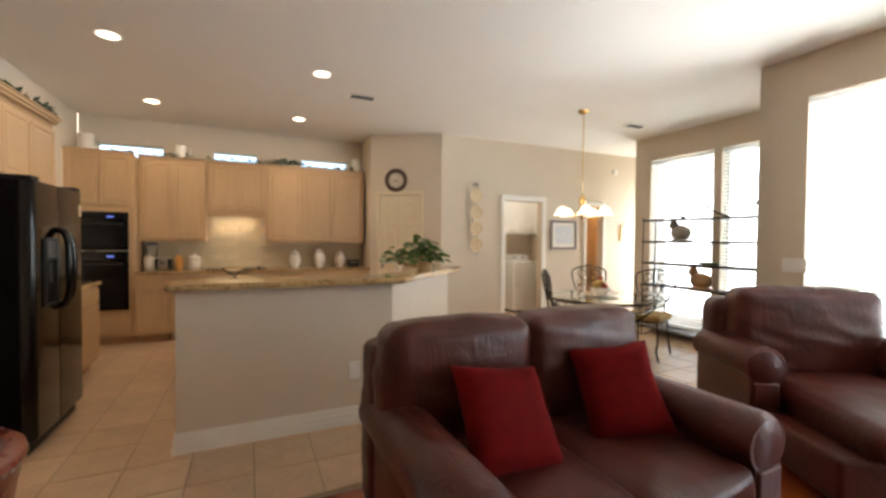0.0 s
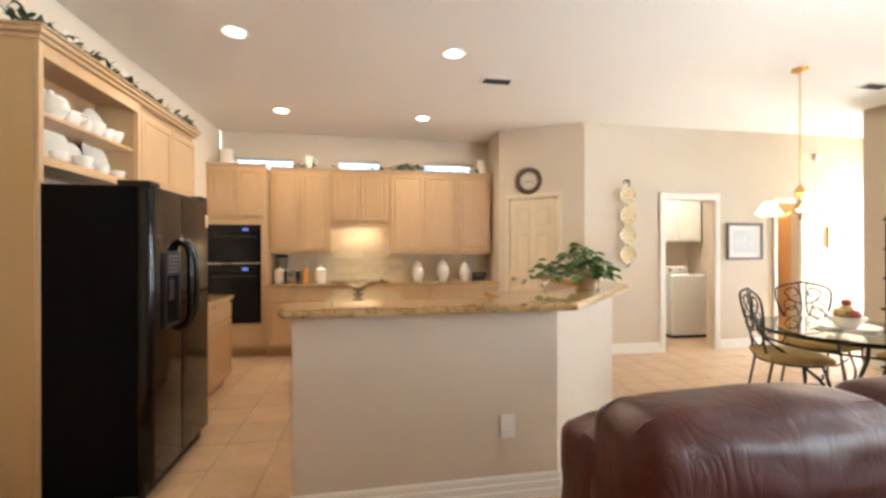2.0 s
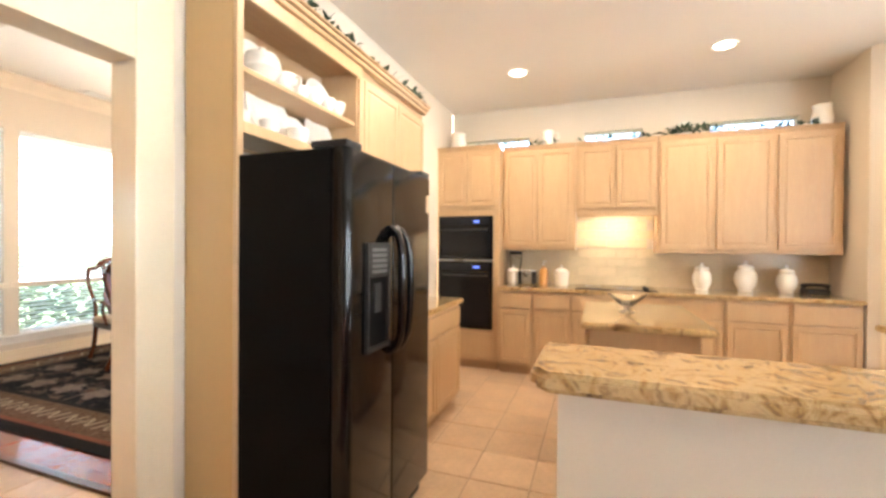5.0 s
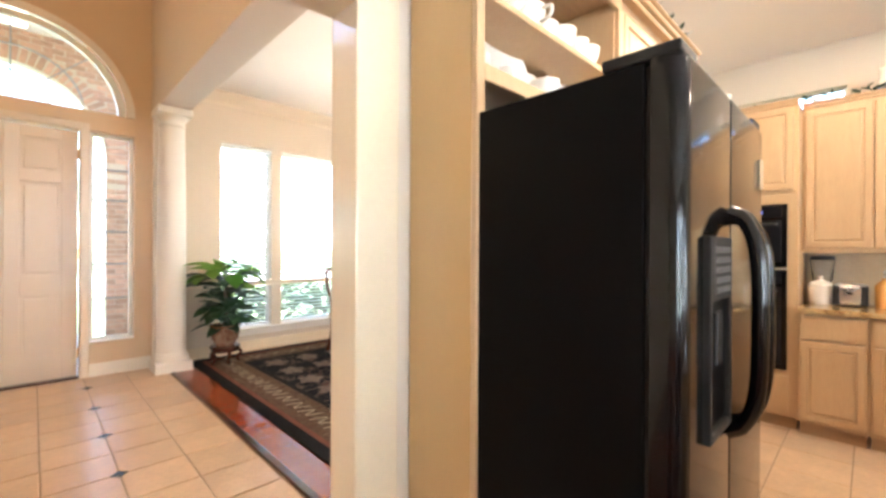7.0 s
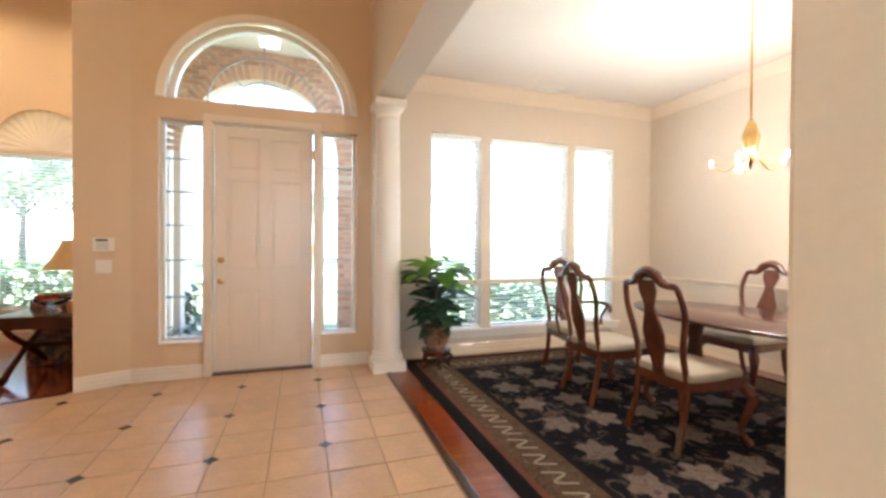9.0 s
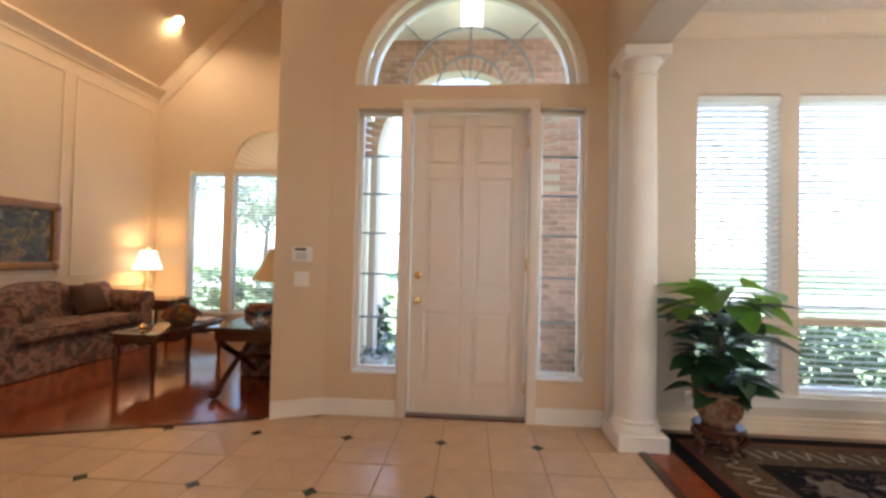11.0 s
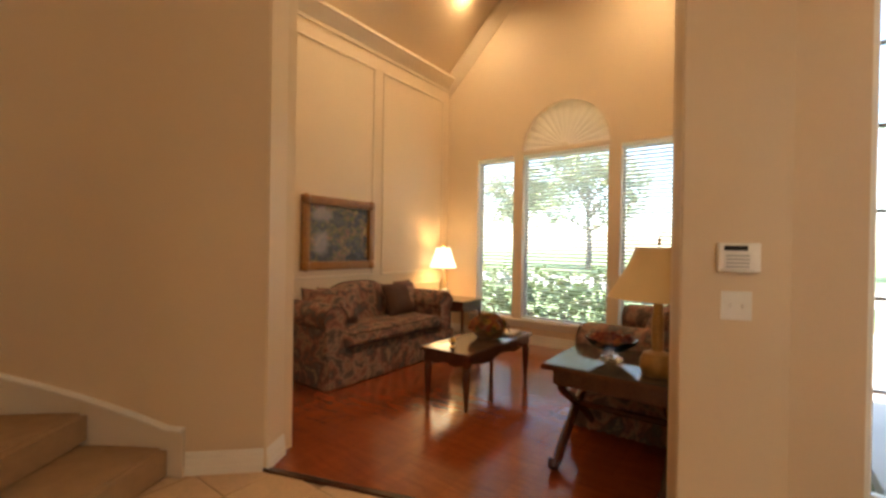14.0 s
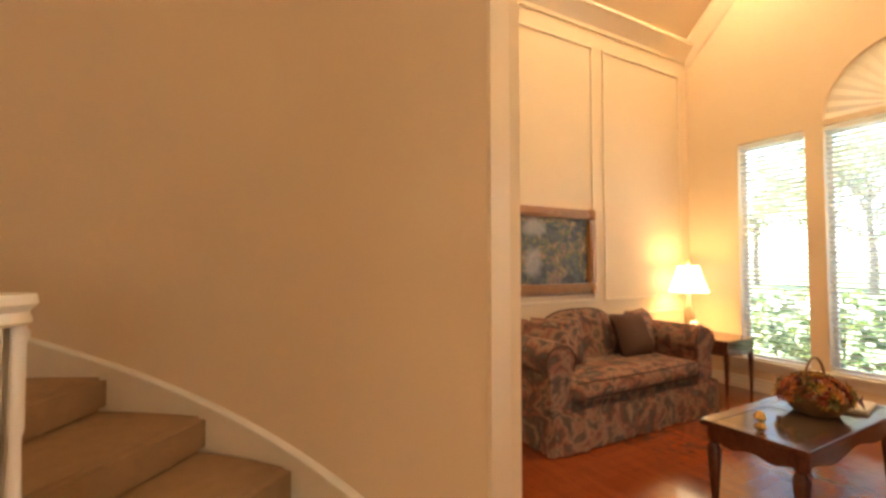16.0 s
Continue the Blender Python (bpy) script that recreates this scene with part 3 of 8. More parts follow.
structure("jamb_living_right", prism([(-5.972, 1.326), (-6.17, 1.26), (-6.25, 1.44), (-6.09, 1.42)], 0, H_FOYER), WALL_LIVING, "cream painted jamb of the living room opening", "wall")
# curved stair wall
SC, SR = Vector((-2.3, 0.44)), 3.03


def on_arc(deg, r):
    return (SC.x + r * math.cos(radians(deg)), SC.y + r * math.sin(radians(deg)))


outer = [(-5.28, -0.70)] + [on_arc(a, SR) for a in range(-151, -69, 4)]
inner = [(-5.44, -0.795)] + [on_arc(a, SR + 0.16) for a in range(-151, -69, 4)]
structure("wall_stair", prism(outer + inner[::-1], 0, H_FOYER), WALL_FOYER, "curved tan wall along the carpeted stairs", "wall", smooth=True)
structure("jamb_living_left", prism([(-5.276, -0.697), (-5.444, -0.792), (-5.454, -0.776), (-5.286, -0.681)], 0, H_FOYER), WALL_LIVING, "white painted jamb of the living room opening", "trim")
wall("wall_foyer_back", (-2.05, -2.6), (-1.3, -2.6), H_FOYER, 0.1, WALL_FOYER, "plain wall closing the stairs")

# ---- floors of the living room, trim, doors, windows ----
structure("floor_living", prism([(-9.4, -2.4), (-5.0, -2.4), (-5.28, -0.70), (-5.90, 1.14), (-6.08, 1.60), (-9.4, 1.60)], -0.1, 0.003), CHERRY, "glossy reddish cherry plank floor of the living room", "floor")
structure("threshold_living", prism([(-5.255, -0.695), (-5.93, 1.30), (-5.975, 1.29), (-5.30, -0.70)], -0.01, 0.014, 0.004), MAHOG, "dark wood threshold strip between tile and planks", "trim")
structure("threshold_dining", box(-5.7, -1.80, 4.03, 4.075, -0.01, 0.013, 0.004), MAHOG, "reddish wood threshold strip between tile and planks", "trim")


def line(z, *pts):
    return [(x, y, z) for x, y in pts]


run("baseboard_pantry", line(0, (2.985, 6.295), (2.90, 6.335)), BASE, WHITE, "white stepped baseboard", "baseboard")
run("baseboard_laundry_left", line(0, (4.04, 6.3), (2.98, 6.3)), BASE, WHITE, "white stepped baseboard", "baseboard")
run("baseboard_laundry_right", line(0, (5.78, 6.3), (4.95, 6.3)), BASE, WHITE, "white stepped baseboard", "baseboard")
run("baseboard_nook", line(0, (5.95, 2.9), (5.95, 5.33)), BASE, WHITE, "white stepped baseboard", "baseboard")
run("baseboard_front_left", line(0, (-6.13, 2.29), (-6.13, 1.70), (-5.97, 1.33)), BASE, WHITE, "white stepped baseboard beside the front door", "baseboard")
run("baseboard_front_right", line(0, (-6.13, 3.92), (-6.13, 3.40)), BASE, WHITE, "white stepped baseboard beside the front door", "baseboard")
run("baseboard_dining_front", line(0, (-6.17, 7.84), (-6.17, 4.2)), BASE, CREAM, "cream stepped baseboard of the dining room", "baseboard")
run("baseboard_dining_side", line(0, (-1.80, 7.84), (-6.17, 7.84)), BASE, CREAM, "cream stepped baseboard of the dining room", "baseboard")
run("baseboard_living_side", line(0.003, (LX, LY0), (-5.25, LY0)), BASE, WHITE, "white stepped baseboard of the living room", "baseboard")
run("baseboard_living_windows", line(0.003, (LX, LY0), (LX, LY1))[::-1], BASE, WHITE, "white stepped baseboard under the windows", "baseboard")
run("baseboard_stair_foot", line(0, (-5.276, -0.695), (-4.945, -1.03)), BASE, WHITE, "white stepped baseboard at the foot of the stairs", "baseboard")
run("baseboard_living_jamb", line(0, (-5.280, -0.678), (-5.450, -0.774))[::-1], BASE, WHITE, "white baseboard wrapping the opening's jamb", "baseboard")
run("crown_dining_front", line(H_DINE, (-6.17, 7.84), (-6.17, 4.2)), CROWN, CREAMTRIM, "cream crown moulding of the dining room")
run("crown_dining_side", line(H_DINE, (-1.80, 7.84), (-6.17, 7.84)), CROWN, CREAMTRIM, "cream crown moulding of the dining room")
run("crown_living_side", line(LZ + 0.02, (LX, LY0), (-5.3, LY0)), [(o * 1.4, u * 1.3) for o, u in CROWN], LIVTRIM, "broad cream crown moulding of the living room")
for nm, ys in (("crown_living_gable_left", (LY0, RY)), ("crown_living_gable_right", (LY1, RY))):
    (ya, yb), bm = ys, bmesh.new()
    q = []
    for y, z in ((ya, LZ), (yb, ridge)):
        q.append([bm.verts.new((LX + o, y, z + u)) for o, u in ((0.002, -0.26), (0.02, -0.25), (0.11, -0.06), (0.11, -0.004), (0.002, -0.004))])
    for i in range(5):
        bm.faces.new((q[0][i], q[0][(i + 1) % 5], q[1][(i + 1) % 5], q[1][i]))
    bm.faces.new(q[0]), bm.faces.new(q[1])
    structure(nm, bm, LIVTRIM, "broad cream crown moulding rising along the gable", "trim")
run("chair_rail_dining", line(0.87, (-6.17, 7.84), (-6.17, 4.2)), RAIL, CREAMTRIM, "cream chair rail of the dining room")
run("chair_rail_dining_side", line(0.87, (-1.80, 7.84), (-6.17, 7.84)), RAIL, CREAMTRIM, "cream chair rail of the dining room")


def picture_frame(name, u0, u1, z0, z1, place, w=0.03, d=0.015, mat=None, label="cream applied panel moulding"):
    """Panel moulding: a thin raised rectangle on a wall; place maps (u, out, z) to the room."""
    bm = bmesh.new()
    for a, b, c, e in ((u0, u1, z0, z0 + w), (u0, u1, z1 - w, z1), (u0, u0 + w, z0 + w, z1 - w), (u1 - w, u1, z0 + w, z1 - w)):
        box(a, b, 0.001, d, c, e, 0.005, 1, bm)
    bmesh.ops.transform(bm, matrix=place, verts=bm.verts)
    return structure(name, bm, mat or LIVTRIM, label, "trim")


side = Matrix.Translation((0, LY0, 0))
for u0, u1 in ((-9.1, -7.80), (-7.66, -6.36), (-6.22, -5.3)):
    picture_frame("panel_moulding", u0, u1, 0.94, 3.55, side)
    picture_frame("panel_moulding_low", u0, u1, 0.2, 0.80, side)


def place_on(a, b):
    """Matrix of a wall from a to b: x runs along it, y comes out of it into the room."""
    ang = math.atan2(b[1] - a[1], b[0] - a[0])
    return Matrix.Translation((a[0], a[1], 0)) @ Matrix.Rotation(ang, 4, "Z")


def casing(name, m, u0, u1, z1, w, label, z0=0.0, mat=None, sill=False):
    bm = bmesh.new()
    for a, b, c, d in ((u0 - w, u0, z0, z1), (u1, u1 + w, z0, z1), (u0 - w, u1 + w, z1 + 0.0, z1 + w)):
        box(a, b, 0.002, 0.018, c, d, 0.004, 1, bm)
        box(a + w * 0.12, b - w * 0.12, 0.018, 0.026, c + (w * 0.15 if c > 0.5 else 0), d - (w * 0.15 if c > 0.5 else 0), 0.003, 1, bm)
    if sill:
        box(u0 - w, u1 + w, 0.002, 0.05, z0 - 0.03, z0, 0.006, 2, bm)
    bmesh.ops.transform(bm, matrix=m, verts=bm.verts)
    return structure(name, bm, mat or WHITE, label, "trim")


def panel_door(name, m, w, h, label, rows, mat, thick=0.04, cols=2):
    """A panelled door leaf: slab with sunk fields and raised panels; m puts its hinge foot, x along, y out."""
    d = tagged(thing(name, m, label, "door"), kind="structure")
    st = 0.115 * w / 0.9
    bm = bmesh.new()
    box(0, w, -thick, -0.016, 0, h, 0.0, 1, bm)
    edges = [0.0, *[z for r in rows for z in r], h]
    xs = [0, st, (w - st * 0.9) / 2, (w + st * 0.9) / 2, w - st, w] if cols == 2 else [0, st, w - st, w]
    for i in range(0, len(xs), 2):
        box(xs[i], xs[i + 1], -0.016, 0, 0, h, 0.004, 1, bm)
    zc = [0.0] + [z for r in rows for z in r] + [h]
    for i in range(0, len(zc), 2):
        for k in range(1, len(xs) - 1, 2):
            box(xs[k], xs[k + 1], -0.016, 0, zc[i], zc[i + 1], 0.004, 1, bm)
    part("slab", bm, mat, d)
    for z0, z1 in rows:
        for k in range(1, len(xs) - 1, 2):
            part("raised_panel", box(xs[k] + 0.024, xs[k + 1] - 0.024, -0.020, -0.003, z0 + 0.024, z1 - 0.024, 0.012, 2), mat, d)
    return d


def knob(parent, x, z, mat=None, r=0.027):
    bm = lathe([(0.0, 0), (r * 1.15, 0.0), (r * 1.15, 0.006), (r * 0.4, 0.012), (r * 0.4, 0.03), (r, 0.042), (r * 0.95, 0.058), (0, 0.066)], 16)
    bmesh.ops.transform(bm, matrix=Matrix.Translation((x, 0, z)) @ Matrix.Rotation(radians(-90), 4, "X"), verts=bm.verts)
    return part("door_knob", bm, mat or BRASS, parent, "polished brass knob", True)


# front door
mf = place_on((-6.13, FW), (-6.13, 1.70))
fd = panel_door("door_front", place_on((-6.20, 3.315), (-6.20, 1.7)), 0.935, 2.475, "white six-panel front door with brass locks, closed",
                [(0.25, 0.84), (1.04, 1.94), (2.05, 2.37)], DOOR_PAINT, 0.045)
knob(fd, 0.875, 0.93)
bm = lathe([(0, 0), (0.032, 0), (0.03, 0.012), (0.012, 0.016), (0, 0.018)], 16)
bmesh.ops.transform(bm, matrix=Matrix.Translation((0.875, 0, 1.14)) @ Matrix.Rotation(radians(-90), 4, "X"), verts=bm.verts)
box(0.865, 0.885, 0.014, 0.035, 1.125, 1.155, 0.003, 1, bm)
part("deadbolt", bm, BRASS, fd, "polished brass deadbolt", True)
part("weather_latch", box(0.0, 0.03, 0.0, 0.012, 1.67, 1.68, 0.002, 1), STEEL, fd)
for z in (0.25, 1.25, 2.25):
    part("hinge", box(-0.012, 0.004, 0.0, 0.012, z - 0.05, z + 0.05, 0.003, 1), BRASS, fd)
casing("casing_front_door", mf, FW - 3.325, FW - 2.37, 2.49, 0.075, "cream moulded casing round the front door", mat=DOOR_PAINT)
structure("sill_front_door", box(-6.3, -6.12, 2.37, 3.325, -0.01, 0.02, 0.005), MAHOG, "dark wooden door sill", "trim")


def sash(w, z0, z1, m, name, label, bars=(), mid=False, out=-0.09, fw=0.035, mat=None, bar_mat=None):
    """A glazed window: frame, bars and panes."""
    win = tagged(thing(name, m, label, "window"), kind="structure")
    bm = bmesh.new()
    for a, b, c, d in ((0, fw, z0, z1), (w - fw, w, z0, z1), (fw, w - fw, z0, z0 + fw), (fw, w - fw, z1 - fw, z1)):
        box(a, b, out - 0.04, out, c, d, 0.005, 1, bm)
    part("window_frame", bm, mat or WHITE, win)
    zs = [z0 + fw, *bars, z1 - fw]
    for z in bars:
        part("glazing_bar", box(fw, w - fw, out - 0.03, out - 0.006, z - 0.008, z + 0.008, 0.003, 1), bar_mat or mat or WHITE, win)
    for a, b in zip(zs, zs[1:]):
        p = part("pane", box(fw - 0.004, w - fw + 0.004, out - 0.022, out - 0.018, a, b), GLASS, win)
        p.visible_shadow = False
    part("window_sill", box(0.0, w, out, 0.012, z0 - 0.006, z0 + 0.012, 0.004, 1), WHITE, win)
    return win


LEAD = plain("grey_lead_bar", (0.28, 0.30, 0.33), 0.4, 0.5, var=0.1)
for nm, y1 in (("window_sidelight_left", 2.30), ("window_sidelight_right", 3.77)):
    w = 0.38 if y1 < 3 else 0.37
    sash(w, 0.345, 2.50, place_on((-6.13, y1), (-6.13, y1 - 1)), nm, "tall narrow sidelight of six clear panes in white frame", (0.78, 1.14, 1.48, 1.81, 2.13), mat=WHITE, bar_mat=LEAD)
# arched transom
tr = tagged(thing("window_transom", place_on((-6.13, 2.835), (-6.13, 1)), "half-round leaded transom above the front door", "window"), kind="structure")


def arc_bar(r0, r1, rise, y0, y1, z, n=28):
    bm = bmesh.new()
    rings = []
    for k in range(n + 1):
        a = math.pi * k / n
        rings.append([bm.verts.new((r * math.cos(a), y, z + r * rise * math.sin(a))) for r, y in ((r0, y0), (r1, y0), (r1, y1), (r0, y1))])
    for a, b in zip(rings, rings[1:]):
        for i in range(4):
            bm.faces.new((a[i], b[i], b[(i + 1) % 4], a[(i + 1) % 4]))
    bm.faces.new(rings[0]), bm.faces.new(rings[-1][::-1])
    return bm


RISE = 0.89 / 0.92
part("arch_casing", arc_bar(0.86, 0.935, RISE, 0.002, 0.03, 2.69), WHITE, tr, "white arched casing", True)
part("arch_frame", arc_bar(0.80, 0.862, RISE, -0.13, -0.05, 2.69), WHITE, tr, "", True)
part("bottom_rail", box(-0.86, 0.86, -0.13, -0.05, 2.68, 2.715, 0.004, 1), WHITE, tr)
for r in (0.27, 0.52):
    part("lead_arc", arc_bar(r - 0.006, r + 0.006, RISE, -0.105, -0.085, 2.71), LEAD, tr)
for a, r0, r1 in ((90, 0.05, 0.80), (45, 0.27, 0.8), (135, 0.27, 0.8), (60, 0.05, 0.27), (120, 0.05, 0.27)):
    ca, sa = math.cos(radians(a)), math.sin(radians(a))
    part("lead_spoke", tube([(r0 * ca, -0.095, 2.71 + r0 * sa * RISE), (r1 * ca, -0.095, 2.71 + r1 * sa * RISE)], 0.006, 6), LEAD, tr)
bm = bmesh.new()
vs = [bm.verts.new((0.82 * math.cos(math.pi * k / 28), -0.10, 2.70 + 0.82 * RISE * math.sin(math.pi * k / 28))) for k in range(29)]
f = bm.faces.new(vs)
ex = bmesh.ops.extrude_face_region(bm, geom=[f])
bmesh.ops.translate(bm, vec=(0, -0.004, 0), verts=[v for v in ex["geom"] if isinstance(v, bmesh.types.BMVert)])
part("pane", bm, GLASS, tr).visible_shadow = False

slat_mesh = {}


def blind(name, m, w, z0, z1, tilt, label, pitch=0.046):
    """A horizontal blind of separate slats, hung inside the opening."""
    bl = thing(name, m, label, "window blind", "window blinds")
    key = round(w, 3), tilt
    if key not in slat_mesh:
        bm = box(0.012, w - 0.012, -0.024, 0.024, -0.0012, 0.0012)
        bmesh.ops.transform(bm, matrix=Matrix.Rotation(radians(tilt), 4, "X"), verts=bm.verts)
        slat_mesh[key] = mesh_of(bm, "slat", BLIND)
    part("head_rail", box(0.006, w - 0.006, -0.055, 0.0, z1 - 0.05, z1 - 0.004, 0.004, 1), BLIND, bl)
    z = z1 - 0.07
    while z > z0 + 0.05:
        s = new("slat", slat_mesh[key])
        s.parent, s.location = bl, (0, -0.03, z)
        z -= pitch
    part("bottom_rail", box(0.012, w - 0.012, -0.05, -0.01, z0 + 0.014, z0 + 0.036, 0.003, 1), BLIND, bl)
    for x in (0.14, w - 0.14):
        part("cord", box(x - 0.0015, x + 0.0015, -0.031, -0.028, z0 + 0.03, z1 - 0.05), BLIND, bl)
    return bl


for nm, y1, w in (("window_dining_1", 5.26, 0.63), ("window_dining_2", 6.49, 1.10), ("window_dining_3", 7.21, 0.61)):
    m = place_on((-6.17, y1), (-6.17, y1 - 1))
    sash(w, 0.30, 2.62, m, nm, "tall white double-hung dining room window", (0.95,), out=-0.10)
    blind("window_blind", m, w, 0.31, 2.61, 27, "white horizontal blind, slats open, in dining window")
run("sill_dining", line(0.30, (-6.17, 7.3), (-6.17, 4.55)), [(0.002, -0.10), (0.016, -0.10), (0.016, -0.03), (0.05, -0.025), (0.05, -0.004), (0.002, -0.004)], WHITE, "white continuous stool and apron under the windows")
for nm, y0, w in (("window_living_1", 0.88, 0.60), ("window_living_2", 0.14, 1.15), ("window_living_3", -1.15, 0.59)):
    m = place_on((LX, y0), (LX, y0 - 1))
    sash(w, 0.33, 2.61, m, nm, "tall white double-hung living room window", (1.10, 1.75) if w < 1 else (1.10,), out=-0.10)
    blind("window_blind", m, w, 0.34, 2.60, 25, "white horizontal blind, slats open, in living room window")
run("sill_living", line(0.33, (LX, 1.0), (LX, -1.85)), [(0.002, -0.11), (0.016, -0.11), (0.016, -0.03), (0.055, -0.025), (0.055, -0.004), (0.002, -0.004)], WHITE, "cream continuous stool and apron under the windows")
# pleated fan shade in the living room arch
fan = thing("fan_shade", place_on((LX, RY), (LX, RY - 1)), "cream pleated fan shade in the half-round arch", "window shade")
bm = bmesh.new()
n = 32
hub = [bm.verts.new((0.05 * math.cos(math.pi * k / n), -0.03 + 0.003 * (-1) ** k, 2.665 + 0.05 * math.sin(math.pi * k / n))) for k in range(n + 1)]
rim = [bm.verts.new((0.573 * math.cos(math.pi * k / n), -0.03 + 0.009 * (-1) ** k, 2.665 + 0.596 * math.sin(math.pi * k / n))) for k in range(n + 1)]
for k in range(n):
    bm.faces.new((hub[k], hub[k + 1], rim[k + 1], rim[k]))
FANCLOTH = translucent(plain("fan_cloth", (0.82, 0.72, 0.55), 0.8, var=0.05, fine=200), (0.85, 0.70, 0.5), 0.05)
part("pleats", bm, FANCLOTH, fan)
part("hub", arc_bar(0.0, 0.055, 1.0, -0.03, -0.012, 2.665, 10), FANCLOTH, fan)
structure("arch_trim_living", (lambda b: (bmesh.ops.transform(b, matrix=place_on((LX, RY), (LX, RY - 1)), verts=b.verts), b)[1])(arc_bar(0.575, 0.60, 1.04, 0.001, 0.012, 2.66)), WALL_LIVING, "cream arched trim above the middle window", "trim")

for nm, y0, w in (("window_nook_1", 2.94, 1.04), ("window_nook_2", 4.09, 0.96)):
    m = place_on((5.95, y0), (5.95, y0 + 1))
    sash(w, 0.1, 2.59, m, nm, "tall white breakfast nook window, blown out with daylight", (1.35,), out=-0.11)
    blind("window_blind", m, w, 0.11, 2.58, 30, "white horizontal blind, slats open, in nook window")
# unseen window, added as an opening for the family room fill light
sash(2.5, 0.32, 2.58, place_on((4.6, -2.3), (4.6, 0)), "window_family_added", "wide white family room window, unseen, added to let fill light in", (1.4,), out=-0.11)
m = place_on((4.6, 0.85), (4.6, 2))
sash(1.60, 0.32, 2.58, m, "window_family", "large white family room window", (1.4,), out=-0.11)
blind("window_blind", m, 1.60, 0.33, 2.57, 42, "white horizontal blind, slats half closed, in family room window")
for nm, x1, w in (("window_high_1", 1.82, 0.74), ("window_high_2", 0.46, 0.59), ("window_high_3", -0.73, 0.75)):
    sash(w, 2.40, 2.60, place_on((x1, 7.47), (x1 - 1, 7.47)), nm, "narrow high window above the kitchen cabinets", out=-0.07, fw=0.02)

# pantry door, laundry casing, hall casing
mp_ = place_on((2.98, 6.28), (2.05, 6.87))
pdoor = panel_door("door_pantry", mp_ @ Matrix.Translation((pd - 0.755, -0.02, 0.008)), 0.61, 2.005, "cream six-panel pantry door with brass knob, closed",
                   [(0.2, 0.80), (0.94, 1.55), (1.64, 1.88)], CREAM, 0.035)
knob(pdoor, 0.56, 0.95, r=0.022)
casing("casing_pantry", mp_, pd - 0.76, pd - 0.14, 2.02, 0.065, "cream casing round the pantry door", mat=CREAM)
ml = place_on((7.7, 6.3), (2.98, 6.3))
casing("casing_laundry", ml, 7.7 - 4.86, 7.7 - 4.13, 2.0, 0.09, "white casing round the laundry opening")
casing("casing_hall", ml, 7.7 - 6.24, 7.7 - 5.86, 1.98, 0.07, "white casing round the hall opening")

# column of the dining opening
col = thing("column", pose(-5.87, 4.06, 0), "white round column with square plinth at the dining opening", "column")
part("plinth", box(-0.17, 0.17, -0.17, 0.17, 0, 0.11, 0.006, 1), WHITE, col)
part("base_ring", lathe([(0, 0.11), (0.165, 0.11), (0.168, 0.135), (0.155, 0.16), (0.145, 0.17), (0.15, 0.185), (0.14, 0.20), (0, 0.20)], 32), WHITE, col, "", True)
part("shaft", lathe([(0.138, 0.20), (0.138, 0.9), (0.132, 1.7), (0.118, 2.62)], 36), WHITE, col, "", True)
part("capital", lathe([(0.118, 2.60), (0.128, 2.605), (0.128, 2.62), (0.12, 2.63), (0.12, 2.66), (0.145, 2.70), (0.16, 2.715), (0, 2.715)], 32), WHITE, col, "", True)
part("abacus", box(-0.17, 0.17, -0.16, 0.16, 2.715, 2.79, 0.006, 1), WHITE, col)
structure("pilaster_front", box(-6.13, -6.05, 3.93, 4.19, 0.0, 2.79, 0.004, 1), WHITE, "white flat pilaster behind the column", "trim")

# ---- stairs ----
angs = [-149.5, -140.6, -130.4, -119.2, -108.0, -97.0, -86.0]
RI = 1.93
st_ = tagged(thing("stairs", pose(0, 0, 0), "curved stairs covered in tan carpet", "stairs"), kind="structure")
for i, a in enumerate(angs[:-1]):
    a1 = angs[i + 1] + 3
    z1, k = 0.18 * (i + 1), 7
    prof = [(0.0, 0.0), (0.0, -0.03), (0.012, -0.048)]
    arc_o = [on_arc(a - 1.0 + (a1 - a + 1.0) * j / k, SR - 0.045) for j in range(k + 1)]
    arc_i = [on_arc(a - 1.6 + (a1 - a + 1.6) * j / k, RI) for j in range(k + 1)]
    part("step", prism(arc_o + arc_i[::-1], z1 - 0.18 if i else 0.0, z1, 0.022), CARPET, st_, "", True)
# skirt board that follows the wall
bm = bmesh.new()
rings = []
n = 40
for k in range(n + 1):
    a = -152 + 74 * k / n
    top = 0.325 + 0.18 * max(-0.3, (a + 147) / 10.7)
    rings.append([bm.verts.new((*on_arc(a, r), z)) for r, z in ((SR - 0.003, 0.0), (SR - 0.028, 0.0), (SR - 0.028, top - 0.035), (SR - 0.040, top - 0.032), (SR - 0.040, top - 0.008), (SR - 0.003, top))])
for a, b in zip(rings, rings[1:]):
    for i in range(6):
        bm.faces.new((a[i], b[i], b[(i + 1) % 6], a[(i + 1) % 6]))
bm.faces.new(rings[0]), bm.faces.new(rings[-1][::-1])
part("skirt_board", bm, CREAMTRIM, st_, "tan painted skirt board", True)
bm = bmesh.new()
rings = []
for k in range(n + 1):
    a = -152 + 74 * k / n
    top = 0.325 + 0.18 * max(-0.3, (a + 147) / 10.7)
    rings.append([bm.verts.new((*on_arc(a, r), z)) for r, z in ((SR - 0.003, top - 0.004), (SR - 0.026, top - 0.022), (SR - 0.040, top - 0.018), (SR - 0.040, top - 0.004), (SR - 0.034, top + 0.002), (SR - 0.003, top + 0.006))])
